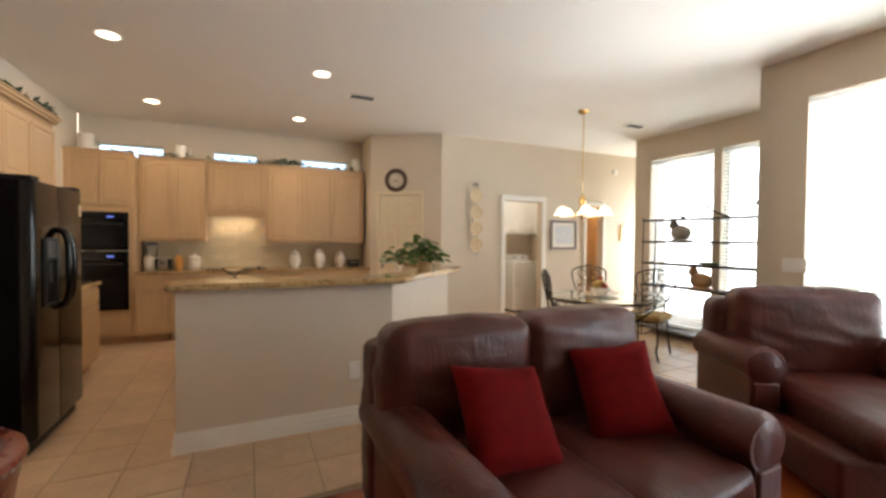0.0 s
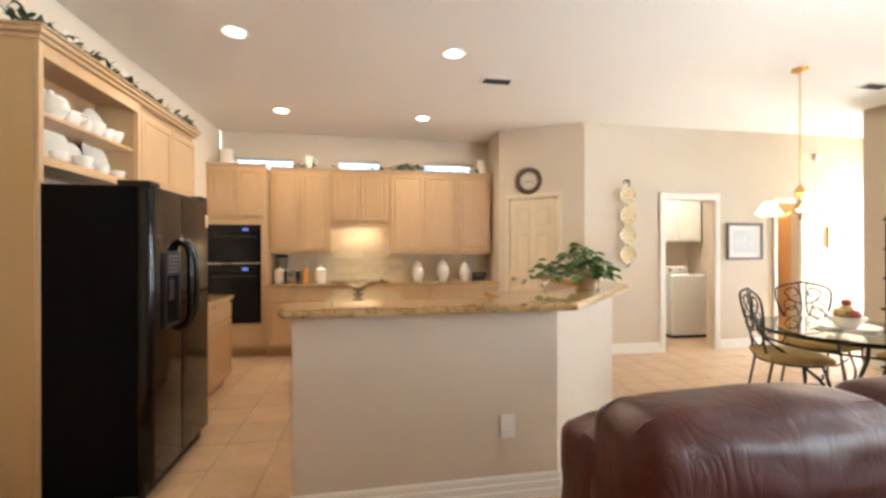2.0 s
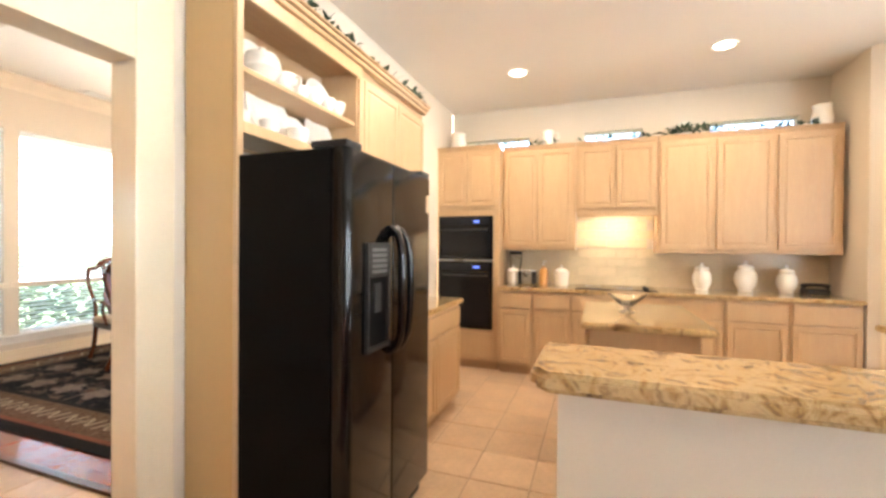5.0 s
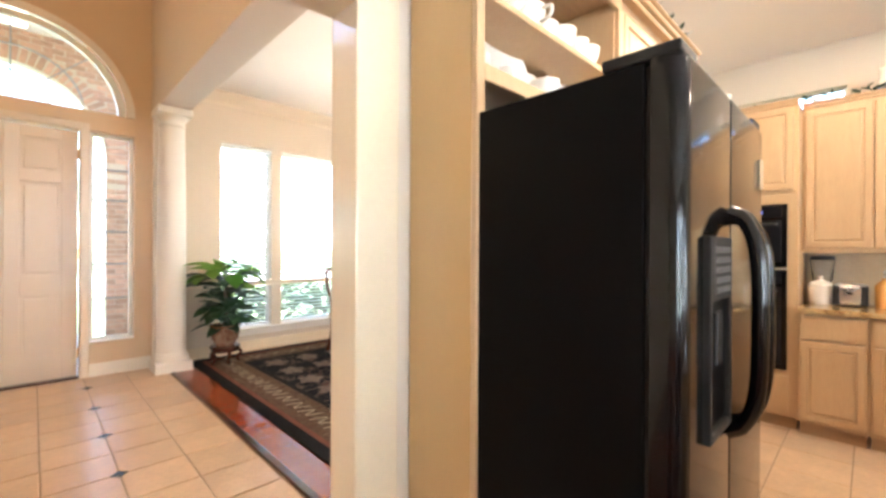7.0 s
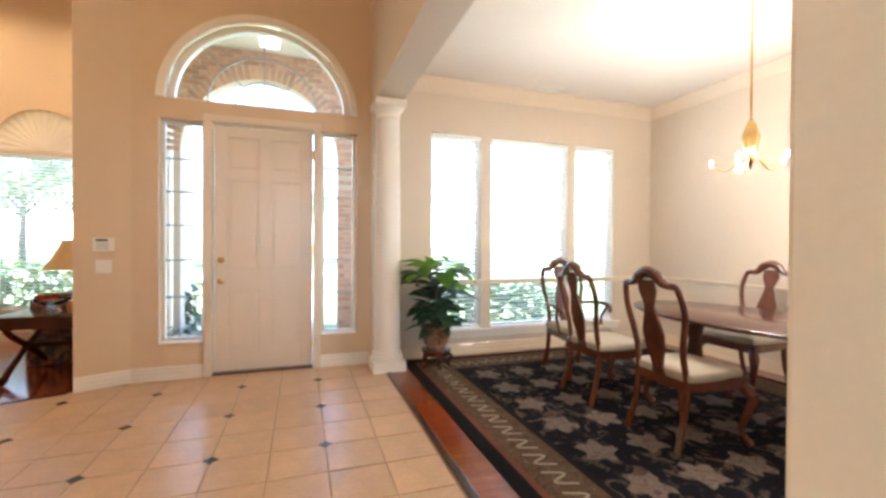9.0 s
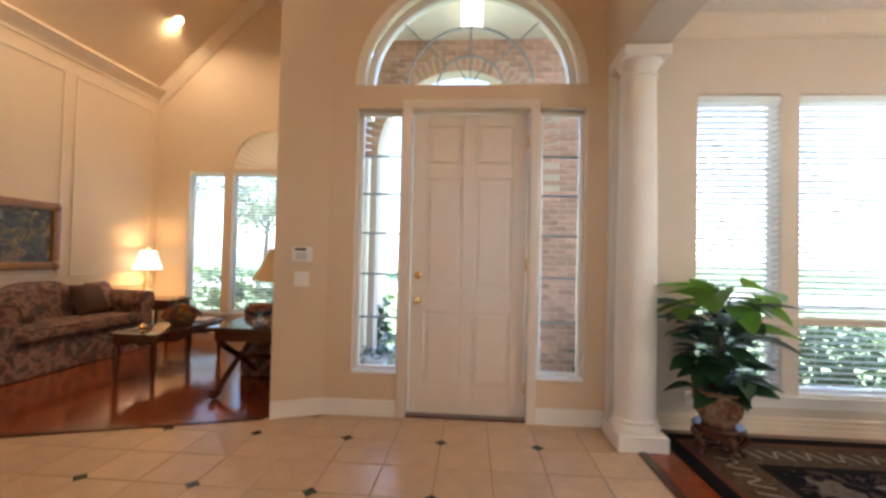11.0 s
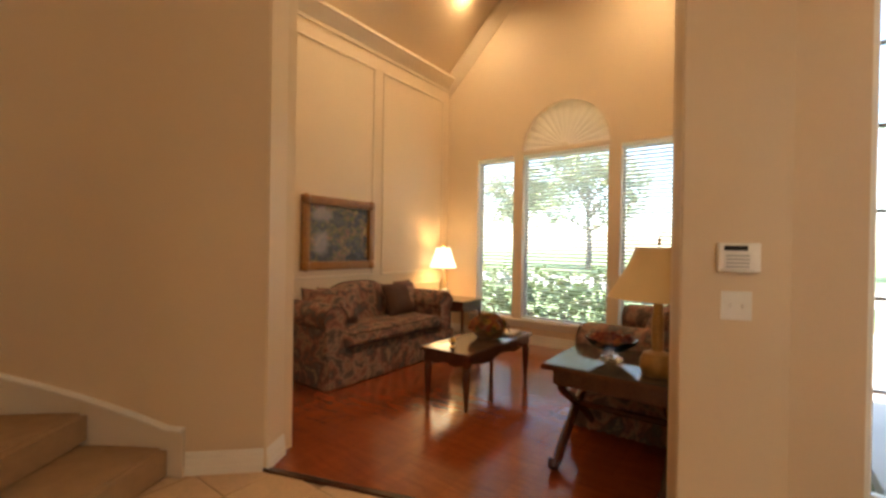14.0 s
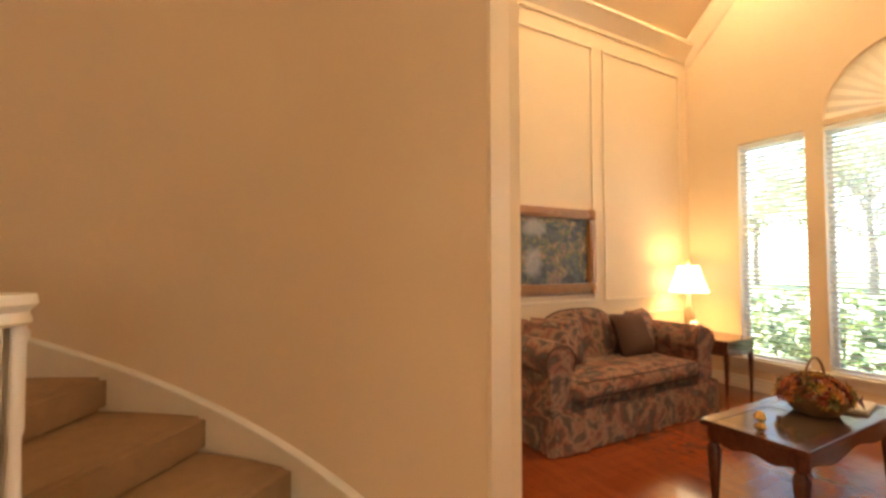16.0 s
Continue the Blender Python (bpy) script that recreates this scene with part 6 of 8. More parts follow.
leather_seat("loveseat", pose(0.785, 2.55, 0), 1.64, 1.07, 2, "burgundy brown leather loveseat with rolled arms and two seats", 0.985, 0.575, spread=0.155, arm_in=0.155)
leather_seat("chaise_armchair", pose(3.54, 2.70, 0, 0, 0, -31), 1.24, 0.74, 1, "burgundy brown leather armchair with long chaise seat", 1.03, 0.62, 1.35, spread=0.09)
for x, y, z, rx, ry, rz, w_, sd in ((1.31, 1.97, 0.625, 52, -9, 6, 0.44, 1), (1.96, 1.98, 0.645, 58, 7, -26, 0.40, 2)):
    p = thing("throw_pillow", pose(x, y, z, rx, 0, rz) @ Matrix.Rotation(radians(ry), 4, "Z"), "square red woven throw pillow leaning on the loveseat", "pillow", "red pillows")
    part("cover", pillow(w_, 0.45, 0.17, sd), RED, p, "", True)
# dark studded barrel chair beside the start of the walk
sch = thing("barrel_chair", pose(-0.78, 2.50, 0, 0, 0, 0), "low barrel chair of oxblood leather with nailhead-trimmed rim", "chair")
OXBLOOD = plain("oxblood_leather", (0.16, 0.028, 0.014), 0.28, var=0.25, scale=9, fine=140, relief=0.06, coat=0.2)
NAIL = plain("dull_steel_nail", (0.38, 0.36, 0.34), 0.3, 1.0, var=0.1)
part("seat", lathe([(0, 0.40), (0.22, 0.40), (0.26, 0.385), (0.265, 0.35), (0.25, 0.30), (0, 0.30)], 32), BLACK_MATT, sch, "dark seat cushion", True)
part("seat_base", lathe([(0, 0.30), (0.30, 0.30), (0.315, 0.20), (0.30, 0.12), (0, 0.12)], 32), OXBLOOD, sch, "", True)
arc = [radians(-100 + 270 * k / 40) for k in range(41)]
bm = bmesh.new()
rings = []
for a in arc:
    c, s_ = math.cos(a), math.sin(a)
    rings.append([bm.verts.new((r * c, r * s_, z)) for r, z in ((0.27, 0.30), (0.275, 0.53), (0.285, 0.575), (0.31, 0.597), (0.345, 0.595), (0.37, 0.575), (0.375, 0.55), (0.36, 0.53), (0.345, 0.45), (0.325, 0.28), (0.31, 0.20))])
for a, b in zip(rings, rings[1:]):
    for i in range(len(a)):
        bm.faces.new((a[i], b[i], b[(i + 1) % len(a)], a[(i + 1) % len(a)]))
bm.faces.new(rings[0][::-1]), bm.faces.new(rings[-1])
part("back_shell", bm, OXBLOOD, sch, "curved oxblood leather back", True)
nail = mesh_of(lathe([(0, 0.007), (0.006, 0.005), (0.009, 0)], 8), "nailhead", NAIL, True)
for k in range(44):
    a = radians(-98 + 266 * k / 43)
    o = new("nailhead", nail)
    o.parent = sch
    o.matrix_local = Matrix.Rotation(a, 4, "Z") @ Matrix.Translation((0.367, 0, 0.54)) @ Matrix.Rotation(radians(90), 4, "Y")
for a in (45, 135, 225, 315):
    c, s_ = math.cos(radians(a)), math.sin(radians(a))
    part("leg", tube([(0.24 * c, 0.24 * s_, 0.14), (0.25 * c, 0.25 * s_, 0.07), (0.26 * c, 0.26 * s_, 0.0)], [0.028, 0.022, 0.016], 10), MAHOG, sch, "", True)
sp = thing("switch_plate", pose(4.598, 2.52, 1.10, 0, 0, -90), "white triple light switch plate on the wall", "switch")
part("cover_plate", box(-0.09, 0.09, -0.006, 0.0, 0, 0.12, 0.003, 1), SWITCH, sp)
for x in (-0.05, 0, 0.05):
    part("rocker", box(x - 0.012, x + 0.012, -0.011, -0.006, 0.035, 0.085, 0.003, 1), SWITCH, sp)

# ---- breakfast nook ----
nt_ = thing("breakfast_table", pose(3.86, 3.96, 0.002), "round glass table top on a scrolled iron base", "table")
part("glass_top", lathe([(0, 0.738), (0.60, 0.738), (0.605, 0.744), (0.60, 0.75), (0, 0.75)], 48), TABLE_GLASS, nt_, "clear round glass top", True)
part("rim", tube([(0.55 * math.cos(a), 0.55 * math.sin(a), 0.722) for a in (2 * math.pi * k / 36 for k in range(36))], 0.012, 8, True), IRON, nt_, "", True)
part("apron_ring", tube([(0.50 * math.cos(a), 0.50 * math.sin(a), 0.64) for a in (2 * math.pi * k / 36 for k in range(36))], 0.009, 8, True), IRON, nt_, "", True)
for i in range(4):
    a = radians(45 + 90 * i)
    c, s = math.cos(a), math.sin(a)
    P = [(0.55, 0.72), (0.50, 0.60), (0.28, 0.42), (0.14, 0.26), (0.26, 0.08), (0.40, 0.0), (0.46, 0.05), (0.42, 0.09)]
    part("leg", tube(curve_pts([(r * c, r * s, z + 0.012) for r, z in P], 5), 0.012, 8), IRON, nt_, "scrolled iron leg", True)
    Q = [(0.50, 0.64), (0.40, 0.60), (0.38, 0.68), (0.46, 0.70)]
    part("scroll", tube(curve_pts([(r * c, r * s, z) for r, z in Q], 5), 0.007, 6), IRON, nt_, "", True)


SEATC = plain("gold_seat_cloth", (0.42, 0.28, 0.10), 0.85, var=0.12, scale=10, fine=260, relief=0.3)


def iron_chair(m, label):
    """Iron chair: scrolled round back at +y, seat towards -y."""
    t = thing("iron_chair", m, label, "chair", "iron chairs round the nook table")
    part("seat_frame", tube([(0.22 * math.cos(a), 0.22 * math.sin(a), 0.43) for a in (2 * math.pi * k / 28 for k in range(28))], 0.011, 8, True), IRON, t, "", True)
    part("seat", cushion(-0.22, 0.22, -0.22, 0.22, 0.435, 0.505, 0.3, 7, 0.004), SEATC, t, "round gold upholstered seat", True)
    for sx in (-1, 1):
        part("front_leg", tube(curve_pts([(0.16 * sx, -0.15, 0.43), (0.19 * sx, -0.19, 0.25), (0.17 * sx, -0.17, 0.1), (0.21 * sx, -0.22, 0.005)], 5), 0.010, 8), IRON, t, "", True)
        part("back_leg", tube(curve_pts([(0.17 * sx, 0.18, 0.43), (0.17 * sx, 0.21, 0.25), (0.19 * sx, 0.25, 0.005)], 5), 0.010, 8), IRON, t, "", True)
        S = [(0.13, 0.18), (0.19, 0.28), (0.23, 0.45), (0.19, 0.53), (0.0, 0.58)]
        part("back_hoop", tube(curve_pts([(x * sx, 0.20 + z * 0.16, 0.43 + z) for x, z in [(0.15, 0.0)] + S], 6), 0.010, 8), IRON, t, "", True)
        for S in ([(0.02, 0.10), (0.12, 0.16), (0.16, 0.28), (0.08, 0.34), (0.05, 0.26), (0.10, 0.24)], [(0.01, 0.36), (0.10, 0.40), (0.15, 0.48), (0.07, 0.52), (0.04, 0.46), (0.08, 0.44)], [(0.17, 0.20), (0.06, 0.22), (0.02, 0.33), (0.03, 0.56)]):
            part("back_scroll", tube(curve_pts([(x * sx, 0.20 + z * 0.16, 0.43 + z) for x, z in S], 6), 0.007, 6), IRON, t, "", True)
        part("ring", tube([(0.115 * sx + 0.05 * math.cos(a), 0.20 + (0.35 + 0.05 * math.sin(a)) * 0.16, 0.43 + 0.35 + 0.05 * math.sin(a)) for a in (2 * math.pi * k / 14 for k in range(14))], 0.006, 6, True), IRON, t)
    part("cross_bar", tube([(-0.19, 0.235, 0.66), (0.19, 0.235, 0.66)], 0.007, 6), IRON, t)
    part("seat_scroll", tube(curve_pts([(-0.16, -0.15, 0.36), (-0.05, -0.2, 0.30), (0.05, -0.2, 0.30), (0.16, -0.15, 0.36)], 5), 0.007, 6), IRON, t)
    return t


for x, y, rz, lab in ((3.72, 4.30, 62, "iron scroll-back chair with gold seat, pushed to the glass table"), (4.60, 3.98, -70, "iron scroll-back chair with gold seat before the window"), (4.46, 4.66, -28, "iron scroll-back chair with gold seat near the hall")):
    iron_chair(pose(x, y, 0.008, 0, 0, rz), lab)
cp = thing("centerpiece", pose(3.86, 3.98, 0.753), "plate with a ceramic fruit centerpiece on the glass table", "centerpiece")
part("platter", lathe([(0, 0.0), (0.12, 0.0), (0.19, 0.018), (0.188, 0.024), (0.1, 0.01), (0, 0.01)], 28), CERAMIC, cp, "", True)
FRUIT = plain("glazed_red_fruit", (0.40, 0.10, 0.06), 0.3, var=0.3, scale=10, rand=0.3)
YELLOW = plain("glazed_yellow_fruit", (0.55, 0.38, 0.10), 0.3, var=0.3, scale=10, rand=0.2)
part("bowl", lathe([(0, 0.011), (0.06, 0.011), (0.11, 0.07), (0.115, 0.09), (0.10, 0.09), (0, 0.08)], 24), CERAMIC, cp, "", True)
for i, (x, y, z, r) in enumerate(((0, 0, 0.13, 0.05), (0.06, 0.02, 0.11, 0.042), (-0.06, 0.01, 0.11, 0.042), (0.0, -0.06, 0.11, 0.04), (0.01, 0.06, 0.11, 0.04), (0.0, 0.0, 0.19, 0.035))):
    bm = lathe([(0, -r), (0.55 * r, -0.8 * r), (r, 0), (0.7 * r, 0.75 * r), (0.15 * r, 0.9 * r), (0, 0.8 * r)], 14)
    bmesh.ops.translate(bm, vec=(x, y, z), verts=bm.verts)
    part("fruit", bm, FRUIT if i % 2 else YELLOW, cp, "", True)

ch = thing("chandelier", pose(4.08, 4.51, H_GREAT), "brass chandelier with frosted bell shades above the nook table", "chandelier")
part("canopy", lathe([(0, 0), (0.065, 0), (0.06, -0.02), (0.015, -0.04), (0, -0.04)], 20), BRASS, ch, "", True)
part("rod", tube([(0, 0, -0.03), (0, 0, -1.05)], 0.007, 8), BRASS, ch)
part("body", lathe([(0, -1.02), (0.02, -1.04), (0.045, -1.10), (0.02, -1.16), (0.03, -1.20), (0.06, -1.24), (0.02, -1.30), (0.012, -1.34), (0, -1.35)], 20), BRASS, ch, "", True)
FROST = glowing("frosted_glass_lit", (1.0, 0.86, 0.62), 0.6)
for i in range(5):
    a = radians(72 * i + 20)
    c, s = math.cos(a), math.sin(a)
    part("arm", tube(curve_pts([(0.03 * c, 0.03 * s, -1.22), (0.14 * c, 0.14 * s, -1.30), (0.24 * c, 0.24 * s, -1.24), (0.26 * c, 0.26 * s, -1.19)], 6), 0.008, 8), BRASS, ch, "", True)
    bm = lathe([(0.028, -1.18), (0.05, -1.20), (0.075, -1.25), (0.10, -1.28), (0.096, -1.28), (0.07, -1.245), (0.02, -1.19)], 18)
    bmesh.ops.translate(bm, vec=(0.26 * c, 0.26 * s, 0), verts=bm.verts)
    part("shade", bm, FROST, ch, "lit frosted bell shade", True)

# iron rack of glass shelves in the nook window
rk = thing("display_rack", pose(5.76, 3.05, 0), "dark iron rack with thin shelves across the nook window", "rack")
for y in (0.0, 1.85):
    for x in (-0.13, 0.13):
        part("upright", tube([(x, y, 0.0), (x, y, 1.70)], 0.008, 8), IRON, rk)
for z in (0.12, 0.73, 1.05, 1.36, 1.67):
    w = 0.16 if z < 0.8 else 0.13
    part("shelf", box(-w, w, -0.03, 1.88, z - 0.026, z, 0.004, 1), IRON, rk, "thin dark shelf")
for s, y in ((1, 0.3), (-1, 0.95), (1, 1.5)):
    part("scroll", tube(curve_pts([(0, y - 0.22, 1.68), (0, y - 0.12, 1.71), (0, y, 1.78), (0, y + 0.07, 1.85), (0, y + 0.11, 1.81), (0, y + 0.05, 1.79)], 5), 0.014, 6), IRON, rk, "", True)
GREYC = plain("grey_stoneware", (0.30, 0.27, 0.23), 0.5, var=0.2, scale=12)


def animal(x, y, z, s, mat, label):
    """A small rounded ornament with head and ears."""
    t = tagged(thing("figurine", pose(x, y, z), label, "figurine", "ornaments on the rack"), "")
    bm = bmesh.new()
    for cx, cz, rx, ry, rz in ((0, 0.08, 0.06, 0.11, 0.08), (0.0, 0.16, 0.045, 0.05, 0.05)):
        b2 = bmesh.new()
        bmesh.ops.create_uvsphere(b2, u_segments=14, v_segments=9, radius=1.0)
        join(bm, b2, Matrix.Translation((cx, 0.08 if cz > 0.1 else 0, cz)) @ Matrix.Diagonal((rx, ry, rz, 1)))
    for sx in (-1, 1):
        b2 = bmesh.new()
        bmesh.ops.create_cone(b2, segments=8, radius1=0.018, radius2=0.004, depth=0.07, cap_ends=True)
        join(bm, b2, Matrix.Translation((0.02 * sx, 0.08, 0.22)))
    join(bm, box(-0.06, 0.06, -0.09, 0.09, 0, 0.02, 0.006, 1))
    bmesh.ops.scale(bm, vec=(s, s, s), verts=bm.verts)
    ob = part("figure_body", bm, mat, t, "", True)
    return t


animal(5.76, 4.40, 1.36, 1.35, GREYC, "grey stoneware animal ornament on the rack shelf")
animal(5.76, 4.10, 0.73, 1.35, plain("brown_glaze", (0.38, 0.22, 0.10), 0.4, var=0.2), "brown ceramic animal ornament on the rack shelf")
GREENC = plain("green_glaze", (0.20, 0.32, 0.10), 0.35, var=0.2)
d_ = thing("dish", pose(5.76, 4.0, 1.05), "green glazed dish on the rack shelf", "dish")
part("bowl", lathe([(0, 0), (0.06, 0), (0.14, 0.03), (0.135, 0.035), (0.05, 0.012), (0, 0.012)], 22), GREENC, d_, "", True)

# laundry room and hall behind the openings
structure("wall_laundry_back", box(3.6, 5.8, 7.75, 7.85, 0, 2.95), WALL, "tan back wall of the laundry room", "wall")
structure("wall_laundry_left", box(3.55, 3.65, 6.42, 7.85, 0, 2.95), WALL, "tan side wall of the laundry room", "wall")
structure("wall_laundry_right", box(5.72, 5.79, 6.42, 7.75, 0, 2.95), WALL, "tan side wall of the laundry room", "wall")
HALLWALL = plain("amber_hall_paint", (0.62, 0.40, 0.18), 0.7, var=0.04, scale=2)
structure("wall_hall_back", box(5.8, 7.7, 7.6, 7.7, 0, 2.95), HALLWALL, "amber painted wall seen through the hall opening", "wall")
structure("wall_hall_right", box(6.9, 7.0, 6.42, 7.6, 0, 2.95), HALLWALL, "amber painted hall side wall", "wall")
wm = thing("clothes_dryer", pose(4.78, 6.98, 0.002), "white enamel clothes dryer in the laundry room", "dryer")
ENAMEL = plain("white_enamel", (0.80, 0.80, 0.78), 0.25, var=0.02, fine=80, relief=0.02)
part("body", box(0, 0.70, 0, 0.68, 0.04, 0.92, 0.012, 2), ENAMEL, wm, "", True)
part("plinth", box(0.02, 0.68, 0.02, 0.66, 0, 0.04), BLACK_MATT, wm)
part("lid", box(0.03, 0.67, 0.02, 0.50, 0.92, 0.945, 0.008, 2), ENAMEL, wm)
part("console", prism([(0.02, 0.50), (0.68, 0.50), (0.68, 0.67), (0.02, 0.67)], 0.92, 1.06, 0.015), ENAMEL, wm)
for x in (0.15, 0.35, 0.55):
    bm = lathe([(0, 0), (0.03, 0), (0.025, 0.02), (0, 0.022)], 14)
    bmesh.ops.transform(bm, matrix=Matrix.Translation((x, 0.50, 1.0)) @ Matrix.Rotation(radians(90), 4, "X"), verts=bm.verts)
    part("dial", bm, STEEL, wm, "", True)
lcab = thing("laundry_cabinet", pose(4.36, 7.43, 1.46), "white laundry wall cabinet with three flat doors", "cabinet")
part("body", box(0, 1.3, 0.0, 0.31, 0, 1.0, 0.003, 1), ENAMEL, lcab)
for i in range(3):
    bm = front_panel(0.42, 0.96)
    bmesh.ops.translate(bm, vec=(0.01 + 0.43 * i, -0.001, 0.02), verts=bm.verts)
    part("door", bm, ENAMEL, lcab)

# ---- dining room ----
rug = thing("rug", pose(-6.05, 4.28, 0.001), "dark navy oriental rug with tan floral border", "rug")
RUGX, RUGY = 3.9, 3.3
NAVY = blotchy("navy_floral_field", [(0.3, (0.006, 0.006, 0.009)), (0.54, (0.008, 0.008, 0.012)), (0.58, (0.13, 0.10, 0.07)), (0.63, (0.09, 0.04, 0.03)), (0.68, (0.008, 0.008, 0.012))], 6.5, 0.95, 260, 0.5)
TANB = blotchy("tan_floral_border", [(0.36, (0.10, 0.06, 0.04)), (0.46, (0.14, 0.09, 0.055)), (0.52, (0.04, 0.015, 0.012)), (0.58, (0.20, 0.155, 0.10)), (0.66, (0.05, 0.03, 0.025))], 14, 0.95, 260, 0.5)
BLACKW = plain("black_wool", (0.012, 0.011, 0.012), 0.95, var=0.3, fine=300, relief=0.5)
REDW = plain("rust_wool", (0.16, 0.06, 0.04), 0.95, var=0.3, fine=300, relief=0.5)


for m_ in (NAVY, TANB, BLACKW, REDW):
    m_.node_tree.nodes["Principled BSDF"].inputs["Specular IOR Level"].default_value = 0.1


def frame_band(a, b, z, name, mat):
    bm = bmesh.new()
    for x0, x1, y0, y1 in ((a, RUGX - a, a, b), (a, RUGX - a, RUGY - b, RUGY - a), (a, b, b, RUGY - b), (RUGX - b, RUGX - a, b, RUGY - b)):
        box(x0, x1, y0, y1, 0, z, 0, 1, bm)
    return part(name, bm, mat, rug)


frame_band(0.0, 0.10, 0.010, "outer_border", BLACKW)
frame_band(0.10, 0.14, 0.0105, "guard_stripe", REDW)
frame_band(0.14, 0.44, 0.010, "floral_border", TANB)
frame_band(0.44, 0.49, 0.0105, "guard_stripe", BLACKW)
part("field", box(0.49, RUGX - 0.49, 0.49, RUGY - 0.49, 0, 0.010), NAVY, rug, "navy field with flower sprays")
ROSE = blotchy("rose_wool", [(0.4, (0.10, 0.07, 0.055)), (0.5, (0.20, 0.155, 0.11)), (0.6, (0.06, 0.03, 0.03))], 18, 0.95, 260, 0.5)
rr_ = random.Random(8)
for i in range(7):
    for j in range(6):
        x, y = 0.72 + 0.41 * i, 0.70 + 0.38 * j
        if x > RUGX - 0.6 or y > RUGY - 0.6:
            continue
        bm = bmesh.new()
        k = 22
        ph_ = rr_.uniform(0, 6)
        vs = [bm.verts.new((x + (0.12 + 0.03 * math.sin(5 * a + ph_) + 0.015 * math.sin(9 * a)) * math.cos(a), y + (0.11 + 0.03 * math.sin(5 * a + ph_)) * math.sin(a), 0.0122)) for a in (2 * math.pi * q / k for q in range(k))]
        f = bm.faces.new(vs)
        ex = bmesh.ops.extrude_face_region(bm, geom=[f])
        bmesh.ops.translate(bm, vec=(0, 0, -0.002), verts=[v for v in ex["geom"] if isinstance(v, bmesh.types.BMVert)])
        part("flower_motif", bm, ROSE, rug)
for i in range(16):
    for along in (0, 1):
        c = 0.45 + 0.21 * i
        L = RUGX if along else RUGY
        if c > L - 0.4:
            continue
        bm = tube(curve_pts([(c - 0.08, 0.22, 0), (c - 0.03, 0.34, 0), (c + 0.03, 0.24, 0), (c + 0.08, 0.36, 0)], 5), 0.010, 4)
        bmesh.ops.scale(bm, vec=(1, 1, 0.12), verts=bm.verts)
        bmesh.ops.translate(bm, vec=(0, 0, 0.0108), verts=bm.verts)
        if not along:
            bmesh.ops.transform(bm, matrix=Matrix(((0, 1, 0, 0), (1, 0, 0, 0), (0, 0, 1, 0), (0, 0, 0, 1))), verts=bm.verts)
        part("vine_motif", bm, plain("ivory_wool_%d" % 0, (0.30, 0.25, 0.17), 0.95) if "ivory_wool_0" not in bpy.data.materials else bpy.data.materials["ivory_wool_0"], rug)

# plant on a carved stand
ps = thing("plant_stand", pose(-5.74, 4.56, 0.012), "low carved dark wood plant stand with curved legs", "plant stand")
part("top", lathe([(0, 0.20), (0.15, 0.20), (0.16, 0.185), (0.15, 0.165), (0, 0.165)], 24), MAHOG, ps, "", True)
part("apron", lathe([(0.12, 0.165), (0.14, 0.165), (0.14, 0.13), (0.12, 0.13)], 24), MAHOG, ps, "", True)
for a in range(0, 360, 72):
    c, s = math.cos(radians(a)), math.sin(radians(a))
    part("leg", tube(curve_pts([(0.12 * c, 0.12 * s, 0.16), (0.165 * c, 0.165 * s, 0.11), (0.12 * c, 0.12 * s, 0.05), (0.15 * c, 0.15 * s, 0.008)], 5), 0.018, 8), MAHOG, ps, "", True)
    part("stretcher", tube([(0, 0, 0.05), (0.12 * c, 0.12 * s, 0.05)], 0.010, 6), MAHOG, ps)
pl = thing("philodendron", pose(-5.74, 4.56, 0.212), "large-leaved green plant in a glazed brown pot", "potted plant")
GLAZE = blotchy("brown_patterned_glaze", [(0.3, (0.13, 0.05, 0.03)), (0.5, (0.26, 0.13, 0.07)), (0.62, (0.36, 0.27, 0.18)), (0.75, (0.10, 0.04, 0.03))], 14, 0.15)
part("pot", lathe([(0, 0), (0.09, 0), (0.135, 0.07), (0.155, 0.16), (0.15, 0.21), (0.165, 0.22), (0.16, 0.235), (0.13, 0.22), (0, 0.2)], 28), GLAZE, pl, "", True)
part("pole", tube([(0, 0, 0.15), (0.01, 0, 0.45), (0, 0.01, 0.75)], [0.03, 0.028, 0.02], 10), BARK, pl, "", True)
rp = random.Random(12)
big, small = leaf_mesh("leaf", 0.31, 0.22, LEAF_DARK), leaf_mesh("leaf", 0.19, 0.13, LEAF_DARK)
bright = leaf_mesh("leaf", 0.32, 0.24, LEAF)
stem_bm = bmesh.new()
for i in range(110):
    a = rp.uniform(0, 6.283)
    h = rp.uniform(0.0, 1.0)
    top = i < 30
    rr = rp.uniform(0.06, 0.20) if top else rp.uniform(0.05, 0.17)
    z = rp.uniform(0.58, 0.93) if top else 0.22 + 0.42 * h
    p = Vector((rr * math.cos(a), rr * math.sin(a), z))
    tube(curve_pts([(0.02 * math.cos(a), 0.02 * math.sin(a), z - 0.12), p * 0.6 + Vector((0, 0, z * 0.4 - 0.0)), p], 3), 0.004, 5, bm=stem_bm)
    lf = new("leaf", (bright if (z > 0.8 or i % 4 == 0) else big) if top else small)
    lf.parent = pl
    lf.matrix_local = Matrix.Translation(p) @ Euler((rp.uniform(-0.35, 0.45), rp.uniform(-0.4, 0.4), a - math.pi / 2 + rp.uniform(-0.5, 0.5))).to_matrix().to_4x4() @ Matrix.Scale(rp.uniform(0.75, 1.1), 4)
tagged(part("stems", stem_bm, LEAF_DARK, pl), kind="stuff")


